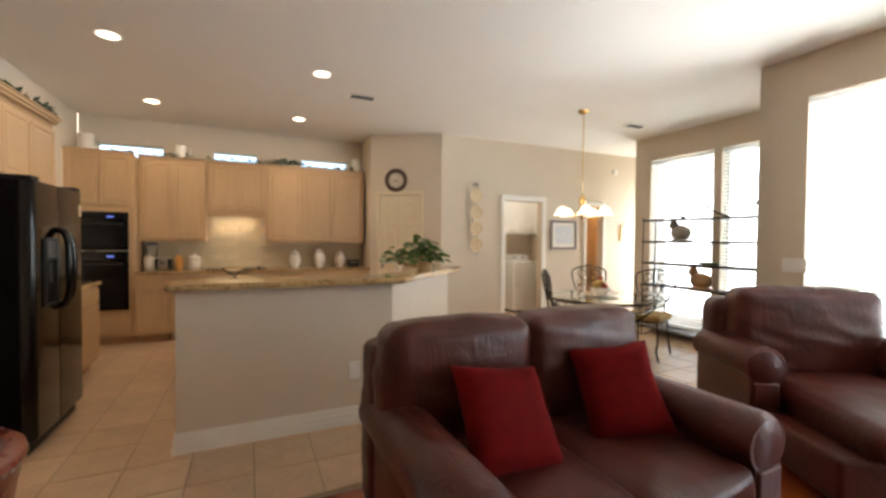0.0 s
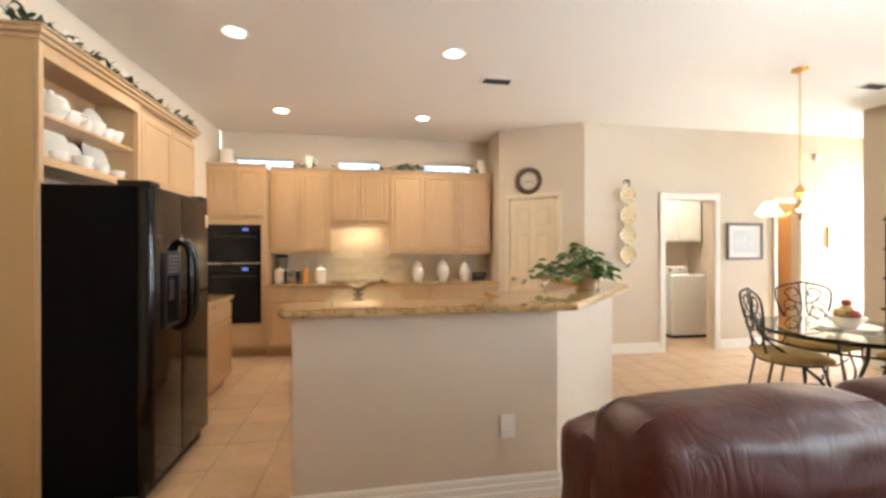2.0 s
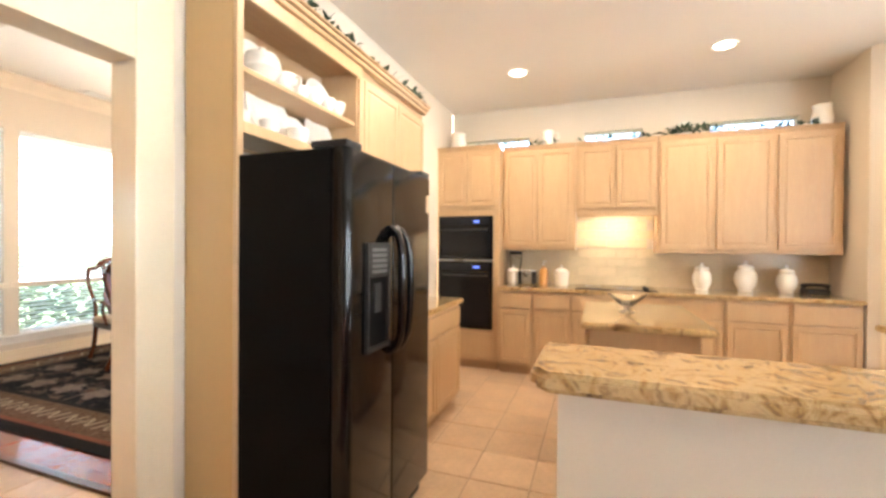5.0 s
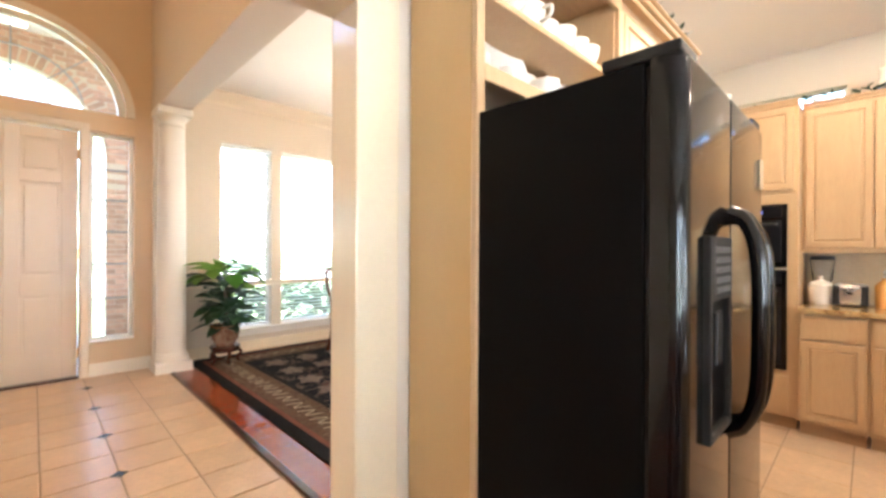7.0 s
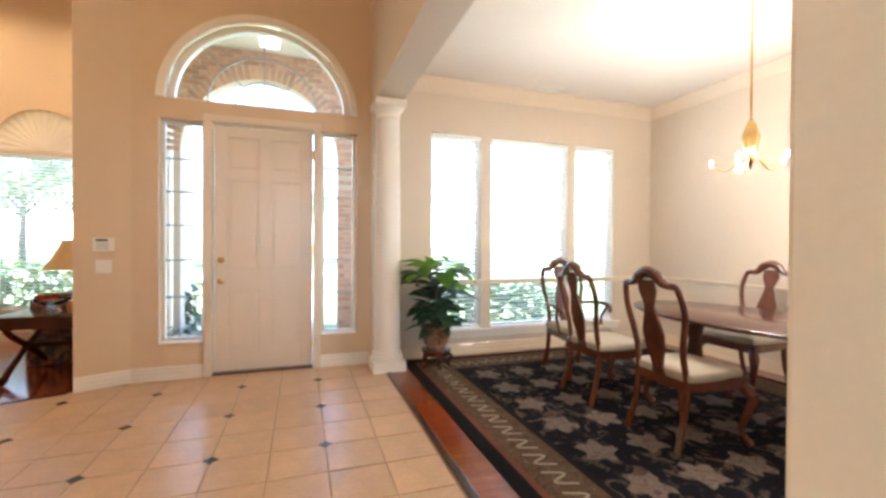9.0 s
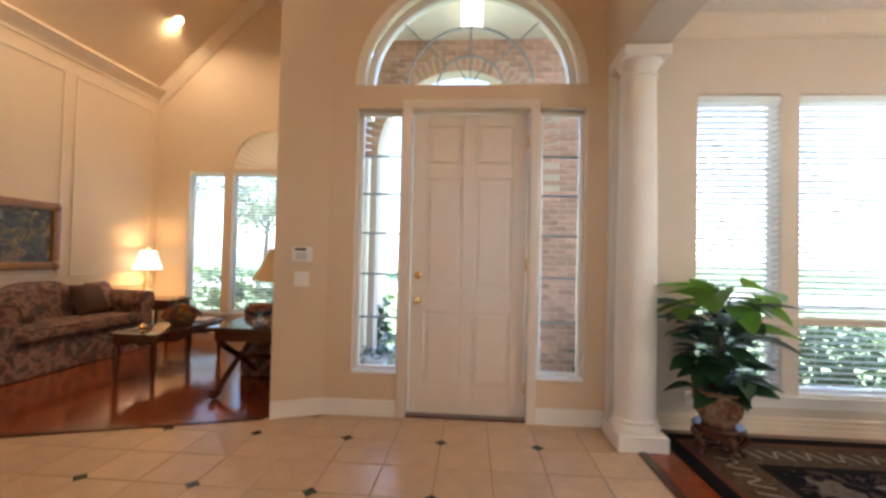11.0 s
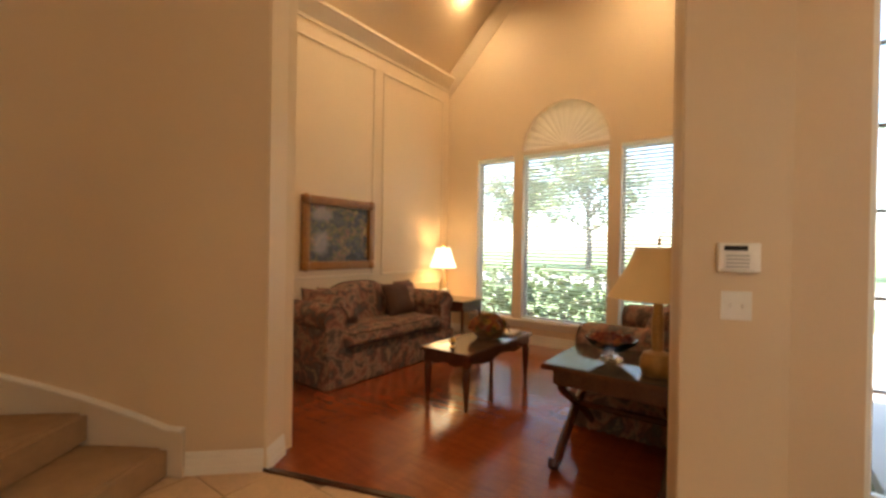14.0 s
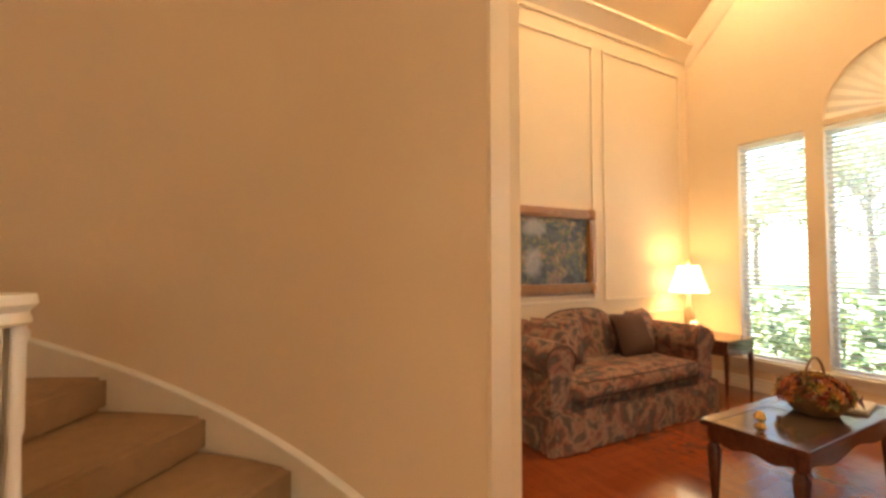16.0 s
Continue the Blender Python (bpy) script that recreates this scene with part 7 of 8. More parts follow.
def queen_chair(m, label, arms):
    """Carved dining chair: back at +y."""
    t = thing("dining_chair", m, label, "chair", "mahogany dining chairs")
    part("seat", cushion(-0.24, 0.24, -0.24, 0.22, 0.43, 0.50, 0.3, 7, 0.003), plain("cream_damask", (0.42, 0.36, 0.27), 0.85) if "cream_damask" not in bpy.data.materials else bpy.data.materials["cream_damask"], t, "cream upholstered seat", True)
    part("seat_rail", prism([(-0.26, -0.26), (0.26, -0.26), (0.22, 0.22), (-0.22, 0.22)], 0.37, 0.445, 0.01), CHAIRW, t)
    for s in (-1, 1):
        part("front_leg", tube(curve_pts([(0.23 * s, -0.23, 0.40), (0.27 * s, -0.27, 0.30), (0.23 * s, -0.23, 0.10), (0.26 * s, -0.27, 0.012)], 5), [0.034, 0.036, 0.038, 0.04, 0.04, 0.036, 0.032, 0.028, 0.025, 0.022, 0.020, 0.019, 0.019, 0.022, 0.026, 0.028], 10), CHAIRW, t, "", True)
        part("back_leg", tube(curve_pts([(0.20 * s, 0.20, 0.40), (0.20 * s, 0.23, 0.2), (0.21 * s, 0.29, 0.012)], 5), 0.022, 8), CHAIRW, t, "", True)
        part("back_post", tube(curve_pts([(0.20 * s, 0.20, 0.40), (0.19 * s, 0.23, 0.62), (0.235 * s, 0.27, 0.86), (0.215 * s, 0.31, 1.02), (0.17 * s, 0.32, 1.045)], 6), 0.020, 8), CHAIRW, t, "", True)
        if arms:
            part("arm", tube(curve_pts([(0.22 * s, 0.24, 0.68), (0.29 * s, 0.05, 0.70), (0.30 * s, -0.12, 0.68), (0.26 * s, -0.17, 0.64)], 6), 0.018, 8), CHAIRW, t, "", True)
            part("arm_post", tube(curve_pts([(0.29 * s, -0.10, 0.68), (0.26 * s, -0.04, 0.56), (0.24 * s, -0.08, 0.42)], 5), 0.016, 8), CHAIRW, t, "", True)
    part("crest_rail", tube(curve_pts([(-0.21, 0.32, 1.03), (-0.12, 0.325, 1.05), (-0.07, 0.33, 1.10), (0, 0.33, 1.125), (0.07, 0.33, 1.10), (0.12, 0.325, 1.05), (0.21, 0.32, 1.03)], 5), [0.016 + 0.022 * math.sin(math.pi * k / 30) for k in range(31)], 8), CHAIRW, t, "carved crest rail", True)
    sp_ = bmesh.new()
    prof = [(0.05, 0.0), (0.04, 0.06), (0.075, 0.18), (0.085, 0.28), (0.05, 0.40), (0.035, 0.46), (0.07, 0.56), (0.06, 0.63)]
    L = [sp_.verts.new((-w, 0.215 + 0.19 * z, 0.44 + z)) for w, z in prof]
    R = [sp_.verts.new((w, 0.215 + 0.19 * z, 0.44 + z)) for w, z in prof]
    for i in range(len(prof) - 1):
        sp_.faces.new((L[i], R[i], R[i + 1], L[i + 1]))
    ex = bmesh.ops.extrude_face_region(sp_, geom=sp_.faces[:])
    bmesh.ops.translate(sp_, vec=(0, 0.018, 0), verts=[v for v in ex["geom"] if isinstance(v, bmesh.types.BMVert)])
    part("back_splat", sp_, CHAIRW, t, "vase-shaped carved back splat")
    return t


CHAIRW = wood("carved_cherry", (0.05, 0.013, 0.006), (0.16, 0.045, 0.018), 0.22, (2, 2, 1), 6.0, coat=0.4)
queen_chair(pose(-5.12, 5.87, 0.012, 0, 0, 88), "carved mahogany dining armchair with vase-shaped splat", True)
queen_chair(pose(-4.50, 5.70, 0.012, 0, 0, 178), "carved mahogany dining side chair at the table", False)
queen_chair(pose(-3.70, 5.70, 0.012, 0, 0, 180), "carved mahogany dining side chair at the table", False)
queen_chair(pose(-4.30, 7.12, 0.012, 0, 0, 0), "carved mahogany dining side chair against the far side", False)
dt = thing("dining_table", pose(-3.75, 6.38, 0.012), "polished dark mahogany oval dining table", "table")
bm = lathe([(0, 0.735), (0.97, 0.735), (1.0, 0.745), (1.0, 0.76), (0.98, 0.768), (0, 0.768)], 40)
bmesh.ops.scale(bm, vec=(1.0, 0.55, 1.0), verts=bm.verts)
part("tabletop", bm, MAHOG, dt, "", True)
for x in (-0.45, 0.45):
    part("pedestal", tube([(x, 0, 0.735), (x, 0, 0.5), (x, 0, 0.3), (x, 0, 0.12)], [0.09, 0.05, 0.075, 0.06], 16), MAHOG, dt, "", True)
    for a in (60, 180, 300):
        c, s = math.cos(radians(a)), math.sin(radians(a))
        part("foot", tube(curve_pts([(x, 0, 0.2), (x + 0.16 * c, 0.16 * s, 0.14), (x + 0.30 * c, 0.30 * s, 0.022)], 5), 0.022, 8), MAHOG, dt, "", True)

dc = thing("dining_chandelier", pose(-3.75, 6.38, H_DINE), "brass candle chandelier above the dining table", "chandelier")
part("rod", tube([(0, 0, 0), (0, 0, -1.0)], 0.008, 8), BRASS, dc)
part("body", lathe([(0, -0.95), (0.03, -1.0), (0.06, -1.1), (0.03, -1.25), (0, -1.35)], 18), BRASS, dc, "", True)
for a in range(0, 360, 72):
    c, s = math.cos(radians(a)), math.sin(radians(a))
    part("arm", tube(curve_pts([(0.03 * c, 0.03 * s, -1.22), (0.14 * c, 0.14 * s, -1.34), (0.25 * c, 0.25 * s, -1.30)], 6), 0.008, 6), BRASS, dc, "", True)
    part("candle", lathe([(0, -1.30), (0.012, -1.30), (0.012, -1.255), (0, -1.25)], 10), SWITCH, dc).location = (0.25 * c, 0.25 * s, 0)

# ---- foyer ----
ma = place_on((-6.13, 1.70), (-5.97, 1.33))
kp = thing("alarm_keypad", ma @ pose(0.12, 0.001, 1.23), "white alarm keypad with small display on the wall", "keypad")
part("case", box(0, 0.155, 0.0, 0.028, 0, 0.12, 0.006, 2), SWITCH, kp)
part("display", box(0.05, 0.135, 0.028, 0.030, 0.088, 0.108), BLACK_MATT, kp)
part("cover", box(0.03, 0.145, 0.028, 0.033, 0.012, 0.08, 0.003, 1), SWITCH, kp)
for i in range(4):
    part("button_strip", box(0.045, 0.13, 0.033, 0.035, 0.018 + 0.015 * i, 0.026 + 0.015 * i), plain("grey_keys_%d" % i, (0.45, 0.44, 0.42), 0.5), kp)
ls = thing("switch_plate", ma @ pose(0.14, 0.001, 1.03), "white double light switch plate below the keypad", "switch")
part("cover_plate", box(0, 0.115, 0, 0.006, 0, 0.12, 0.003, 1), SWITCH, ls)
for x in (0.035, 0.08):
    part("toggle", box(x - 0.006, x + 0.006, 0.006, 0.018, 0.05, 0.07, 0.002, 1), SWITCH, ls)
fcz = thing("foyer_chandelier", pose(-3.7, 1.6, H_FOYER), "brass candle chandelier high in the foyer", "chandelier")
part("rod", tube([(0, 0, 0), (0, 0, -1.35)], 0.008, 8), BRASS, fcz)
part("body", lathe([(0, -1.3), (0.03, -1.34), (0.06, -1.45), (0.03, -1.6), (0.05, -1.66), (0, -1.72)], 18), BRASS, fcz, "", True)
for a in range(0, 360, 60):
    c, s = math.cos(radians(a)), math.sin(radians(a))
    part("arm", tube(curve_pts([(0.03 * c, 0.03 * s, -1.58), (0.15 * c, 0.15 * s, -1.70), (0.28 * c, 0.28 * s, -1.64)], 6), 0.008, 6), BRASS, fcz, "", True)
    bm = lathe([(0, -1.64), (0.012, -1.64), (0.012, -1.585), (0, -1.58)], 10)
    bmesh.ops.translate(bm, vec=(0.28 * c, 0.28 * s, 0), verts=bm.verts)
    part("candle", bm, SWITCH, fcz)
    bm = lathe([(0, -1.58), (0.012, -1.575), (0.010, -1.56), (0, -1.535)], 10)
    bmesh.ops.translate(bm, vec=(0.28 * c, 0.28 * s, 0), verts=bm.verts)
    part("flame_bulb", bm, BULB, fcz, "lit flame bulb", True)

# ---- living room ----
TAPESTRY = blotchy("floral_tapestry", [(0.30, (0.05, 0.042, 0.04)), (0.40, (0.13, 0.09, 0.075)), (0.46, (0.34, 0.21, 0.15)), (0.51, (0.27, 0.11, 0.08)), (0.56, (0.12, 0.06, 0.05)), (0.61, (0.075, 0.075, 0.075)), (0.69, (0.32, 0.20, 0.14))], 5.6, 0.9, 240, 0.4, detail=4.0, broken=0.6, kind="soft")
BROWNC = plain("brown_plain_cloth", (0.085, 0.04, 0.026), 0.9, var=0.2, scale=8, fine=260, relief=0.4)


def camel_sofa(m, w, label, depth=0.82, hump=0.20):
    """Skirted sofa with a humped back and one long seat cushion; x across, back at y=0, front towards -y."""
    t = thing("floral_sofa", m, label, "sofa", "floral sofas")
    f = -depth
    part("base", box(0.06, w - 0.06, f + 0.05, -0.06, 0.05, 0.34, 0.02, 2), TAPESTRY, t, "", True)
    bm = bmesh.new()
    k, rings = 40, []
    for i in range(k + 1):
        u = i / k
        x = 0.07 + (w - 0.14) * u
        top = 0.71 + hump * math.sin(math.pi * u) ** 2.6 + 0.015 * math.cos(6 * math.pi * u)
        rings.append([bm.verts.new(p) for p in ((x, -0.02, 0.06), (x, 0.0, top - 0.09), (x, -0.02, top - 0.03), (x, -0.06, top), (x, -0.11, top - 0.005), (x, -0.16, top - 0.045), (x, -0.185, top - 0.12), (x, -0.235, 0.42), (x, -0.24, 0.06))])
    for a, b in zip(rings, rings[1:]):
        for i in range(9):
            bm.faces.new((a[i], b[i], b[(i + 1) % 9], a[(i + 1) % 9]))
    bm.faces.new(rings[0]), bm.faces.new(rings[-1][::-1])
    back = part("camel_back", bm, TAPESTRY, t, "humped tapestry back", True)
    crest = [(0.07 + (w - 0.14) * i / k, -0.085, 0.712 + hump * math.sin(math.pi * i / k) ** 2.6 + 0.015 * math.cos(6 * math.pi * i / k)) for i in range(k + 1)]
    part("welt", tube(crest, 0.007, 6), BROWNC, back, "", True)
    for x in (0.13, w - 0.13):
        arm = part("arm", roll_arm(f + 0.02, -0.03, 0.67, 0.13, x, 0.67), TAPESTRY, t, "rolled tapestry arm", True)
        part("arm_welt", tube([(x + 0.138 * math.cos(a), f + 0.018, 0.625 + 0.118 * math.sin(a)) for a in (radians(-35 + 250 * q / 20) for q in range(21))], 0.006, 6), BROWNC, arm, "", True)
    seat = part("seat_cushion", padded(0.25, w - 0.25, f - 0.005, -0.20, 0.33, 0.475, 0.05, 0.02, 12, 0.006, w), TAPESTRY, t, "long tapestry seat cushion", True)
    for z in (0.345, 0.46):
        part("welt", tube([(0.27, f + 0.006, z), (w / 2, f - 0.012, z), (w - 0.27, f + 0.006, z)], 0.006, 6), BROWNC, seat, "", True)
    # gathered skirt
    bm = bmesh.new()
    path = [(0.02, -0.04), (0.02, f - 0.025), (w - 0.02, f - 0.025), (w - 0.02, -0.04)]
    rows, n = [[], [], []], 70
    for (x0, y0), (x1, y1) in zip(path, path[1:]):
        for i in range(n):
            u = i / n
            x, y = x0 + (x1 - x0) * u, y0 + (y1 - y0) * u
            wv = 0.011 * math.sin(i * 1.1) + 0.006 * math.sin(i * 0.43 + 1)
            ox, oy = (wv, 0) if x0 == x1 else (0, wv)
            flare = (0.018 if x0 > w / 2 else -0.018, 0) if x0 == x1 else (0, -0.018)
            for row, z, q in zip(rows, (0.285, 0.16, 0.012), (0.0, 0.5, 1.0)):
                row.append(bm.verts.new((x + (ox + flare[0]) * q, y + (oy + flare[1]) * q, z)))
    for a, b in zip(rows, rows[1:]):
        for i in range(len(a) - 1):
            bm.faces.new((a[i], a[i + 1], b[i + 1], b[i]))
    part("skirt", bm, TAPESTRY, t, "gathered floor-length skirt", True)
    return t


camel_sofa(pose(-6.31, -2.255, 0.003, 0, 0, 180), 1.98, "floral tapestry camel-back sofa with skirt along the wall", 0.78)
for x, y, z, rz, pw_, mat, lab in ((-6.60, -1.87, 0.68, 140, 0.46, TAPESTRY, "floral tapestry pillow leaning in the sofa corner"), (-6.86, -1.96, 0.67, 166, 0.44, TAPESTRY, "floral tapestry pillow leaning on the sofa back"), (-7.98, -1.99, 0.68, 196, 0.44, TAPESTRY, "floral tapestry pillow tucked behind the brown one"), (-7.74, -1.92, 0.66, 182, 0.42, BROWNC, "plain dark brown pillow leaning on the sofa back")):
    p = thing("sofa_pillow", pose(x, y, z, 68, 0, rz), lab, "pillow", "sofa pillows")
    part("cover", pillow(pw_, 0.42, 0.18, x), mat, p, "", True)
camel_sofa(pose(-8.62, 1.34, 0.003), 1.62, "floral tapestry loveseat facing the sofa across the room")
for x, mat in ((-8.2, BROWNC), (-7.45, TAPESTRY)):
    p = thing("sofa_pillow", pose(x, 1.00, 0.68, 68, 0, 4), "dark patterned pillow on the loveseat", "pillow", "sofa pillows")
    part("cover", pillow(0.48, 0.44, 0.18, x), mat, p, "", True)

GILT = wood("gilt_frame", (0.14, 0.045, 0.008), (0.46, 0.21, 0.04), 0.3, (3, 3, 3), 8.0)
CANVAS = blotchy("garden_painting", [(0.34, (0.02, 0.03, 0.04)), (0.42, (0.03, 0.05, 0.07)), (0.47, (0.09, 0.11, 0.16)), (0.50, (0.04, 0.06, 0.03)), (0.54, (0.13, 0.17, 0.05)), (0.58, (0.42, 0.17, 0.17)), (0.61, (0.03, 0.05, 0.07)), (0.68, (0.45, 0.36, 0.16))], 8.0, 0.5, 40, 0.25, detail=4.0, broken=0.6)
# misty water and sky on the canvas fade into the garden
nt_ = CANVAS.node_tree
for cx_, cz_, rx_, rz_ in ((0.26, 0.30, 0.13, 0.17), (0.27, 0.62, 0.17, 0.10)):
    b_ = nt_.nodes["Principled BSDF"]
    mp_ = nt_.nodes.new("ShaderNodeMapping")
    mp_.inputs["Scale"].default_value = (1 / rx_, 0.001, 1 / rz_)
    mp_.inputs["Location"].default_value = (-cx_ / rx_, 0, -cz_ / rz_)
    tc_ = nt_.nodes.new("ShaderNodeTexCoord")
    nt_.links.new(tc_.outputs["Object"], mp_.inputs["Vector"])
    warp_ = noise_tex(nt_, tc_.outputs["Object"], 11.0, 4.0)
    ad_ = nt_.nodes.new("ShaderNodeVectorMath")
    ad_.operation = "MULTIPLY_ADD"
    nt_.links.new(warp_.outputs["Color"], ad_.inputs[0])
    ad_.inputs[1].default_value = (0.9, 0.0, 0.9)
    nt_.links.new(mp_.outputs["Vector"], ad_.inputs[2])
    off_ = nt_.nodes.new("ShaderNodeVectorMath")
    off_.operation = "SUBTRACT"
    off_.inputs[1].default_value = (0.45, 0, 0.45)
    nt_.links.new(ad_.outputs[0], off_.inputs[0])
    gr_ = nt_.nodes.new("ShaderNodeTexGradient")
    gr_.gradient_type = "SPHERICAL"
    nt_.links.new(off_.outputs[0], gr_.inputs["Vector"])
    fac_ = ramp(nt_, gr_.outputs["Fac"], [(0.0, (0, 0, 0)), (0.5, (0.5, 0.5, 0.5))])
    old_ = b_.inputs["Base Color"].links[0].from_socket
    nt_.links.new(mixc(nt_, fac_, old_, (0.50, 0.47, 0.48)), b_.inputs["Base Color"])
pic = framed("painting", pose(-6.595, LY0 + 0.002, 1.035, 0, 0, 180), 1.045, 0.815, 0.095, GILT, CANVAS, "dark garden landscape painting in a carved gilt frame", 0.0, 0.05)
for x in (0.05, 0.995):
    for z in (0.05, 0.77):
        part("corner_carving", lathe([(0, 0.06), (0.03, 0.055), (0.055, 0.04), (0.06, 0.03)], 12), GILT, pic, "", True).matrix_local = Matrix.Translation((x, -0.01, z)) @ Matrix.Rotation(radians(90), 4, "X")

# end table, lamp
et = thing("end_table", pose(-8.85, -1.85, 0.003), "dark mahogany end table beside the sofa", "table")
part("top", box(-0.30, 0.24, -0.30, 0.32, 0.55, 0.575, 0.006, 2), MAHOG, et)
part("apron", box(-0.27, 0.21, -0.27, 0.29, 0.42, 0.55, 0.004, 1), MAHOG, et)
for x in (-0.25, 0.19):
    for y in (-0.25, 0.27):
        part("leg", tube([(x, y, 0.45), (x, y, 0.3), (x, y, 0.0)], [0.026, 0.022, 0.013], 10), MAHOG, et, "", True)


def table_lamp(m, base_prof, base_mat, r0, r1, z0, z1, shade_mat, label, pleat=0):
    t = thing("table_lamp", m, label, "lamp", "")
    part("base", lathe(base_prof, 24), base_mat, t, "", True)
    seg = 48
    bm = bmesh.new()
    rings = []
    for k in range(7):
        u = k / 6
        r = r0 + (r1 - r0) * (u ** 1.25)
        rings.append([bm.verts.new(((r + pleat * (i % 2)) * math.cos(2 * math.pi * i / seg), (r + pleat * (i % 2)) * math.sin(2 * math.pi * i / seg), z1 + (z0 - z1) * u)) for i in range(seg)])
    for a, b in zip(rings, rings[1:]):
        for i in range(seg):
            bm.faces.new((a[i], a[(i + 1) % seg], b[(i + 1) % seg], b[i]))
    part("shade", bm, shade_mat, t, "tapered cloth shade", True)
    part("finial", lathe([(0, z1 + 0.055), (0.012, z1 + 0.045), (0.006, z1 + 0.03), (0.012, z1 + 0.02), (0, z1)], 10), BRASS, t, "", True)
    return t


table_lamp(pose(-8.80, -2.02, 0.578), [(0, 0), (0.07, 0), (0.07, 0.02), (0.03, 0.04), (0.05, 0.12), (0.055, 0.2), (0.02, 0.30), (0.014, 0.40), (0, 0.41)], plain("cream_lamp_base", (0.55, 0.42, 0.25), 0.25), 0.10, 0.19, 0.44, 0.72, SHADE_LIT, "lit table lamp with pleated cream shade on the end table", 0.004)
orn = thing("ornament", pose(-8.62, -1.86, 0.578), "small silver openwork ball ornament on the end table", "ornament")
for k in range(4):
    a = math.pi * k / 4
    part("hoop", tube([(0.075 * math.cos(q) * math.cos(a), 0.075 * math.cos(q) * math.sin(a), 0.08 + 0.07 * math.sin(q)) for q in (2 * math.pi * i / 24 for i in range(24))], 0.009, 6, True), STEEL, orn, "", True)

# coffee table
cf = thing("coffee_table", pose(-7.27, -0.44, 0.003, 0, 0, 0), "mahogany coffee table with inset glass top and carved legs", "table")
CW, CD = 0.59, 0.245
bm = bmesh.new()
for a, b, c, d in ((-CW, CW, -CD, -CD + 0.07), (-CW, CW, CD - 0.07, CD), (-CW, -CW + 0.07, -CD + 0.07, CD - 0.07), (CW - 0.07, CW, -CD + 0.07, CD - 0.07)):
    box(a, b, c, d, 0.435, 0.465, 0.006, 2, bm)
part("top_frame", bm, MAHOG, cf)
part("glass_inset", box(-CW + 0.07, CW - 0.07, -CD + 0.07, CD - 0.07, 0.452, 0.462), plain("dark_mirror_glass", (0.10, 0.07, 0.05), 0.03, 0.2, relief=0), cf, "dark reflective glass inset")
bm = bmesh.new()
for s in (-1, 1):
    for c0, c1, fixed, vert in ((-CW + 0.06, CW - 0.06, s * (CD - 0.03), False), (-CD + 0.06, CD - 0.06, s * (CW - 0.03), True)):
        n = 20
        up, lo = [], []
        for i in range(n + 1):
            u = i / n
            q = c0 + (c1 - c0) * u
            z = 0.355 + 0.018 * math.cos(4 * math.pi * u) * (1 if not vert else 0.6)
            for lst, zz in ((up, 0.435), (lo, z)):
                for o in (-0.012, 0.012):
                    lst.append(bm.verts.new((fixed + o, q, zz) if vert else (q, fixed + o, zz)))
        for i in range(n):
            for o in (0, 1):
                bm.faces.new((up[2 * i + o], up[2 * i + 2 + o], lo[2 * i + 2 + o], lo[2 * i + o]))
            bm.faces.new((lo[2 * i], lo[2 * i + 1], lo[2 * i + 3], lo[2 * i + 2]))
part("apron", bm, MAHOG, cf, "scalloped carved apron")
for x in (-CW + 0.05, CW - 0.05):
    for y in (-CD + 0.05, CD - 0.05):
        part("leg", tube([(x, y, 0.435), (x, y, 0.36), (x, y, 0.34), (x, y, 0.31), (x, y, 0.15), (x, y, 0.0)], [0.036, 0.036, 0.022, 0.036, 0.026, 0.015], 12), MAHOG, cf, "turned tapering leg", True)
fb = thing("flower_basket", pose(-7.36, -0.42, 0.469), "basket of dried red and gold flowers with hoop handle", "flower arrangement")
WICKER = plain("wicker", (0.20, 0.11, 0.05), 0.8, var=0.3, scale=30, fine=120, relief=0.6)
part("basket", lathe([(0, 0), (0.10, 0), (0.15, 0.06), (0.165, 0.10), (0.15, 0.105), (0, 0.09)], 24), WICKER, fb, "", True)
part("handle", tube([(0.15 * math.cos(math.pi * k / 16), 0, 0.09 + 0.22 * math.sin(math.pi * k / 16)) for k in range(17)], 0.007, 6), WICKER, fb, "", True)
rf = random.Random(21)
cols = [plain("dried_%s" % n_, c_, 0.8, var=0.3, scale=20) for n_, c_ in (("red", (0.25, 0.03, 0.02)), ("gold", (0.45, 0.25, 0.05)), ("orange", (0.42, 0.13, 0.04)), ("plum", (0.14, 0.04, 0.05)), ("olive", (0.09, 0.09, 0.03)))]
petal = bmesh.new()
for i in range(9):
    a = 2 * math.pi * i / 9
    vs = [petal.verts.new(p) for p in ((0, 0, 0), (0.018 * math.cos(a - 0.3), 0.018 * math.sin(a - 0.3), 0.014), (0.034 * math.cos(a), 0.034 * math.sin(a), 0.010 + 0.008 * (i % 2)), (0.018 * math.cos(a + 0.3), 0.018 * math.sin(a + 0.3), 0.014))]
    petal.faces.new(vs)
pm = bpy.data.meshes.new("flower")
petal.to_mesh(pm), petal.free()
fm = []
for c_ in cols:
    q = pm.copy()
    q.materials.append(c_)
    fm.append(q)
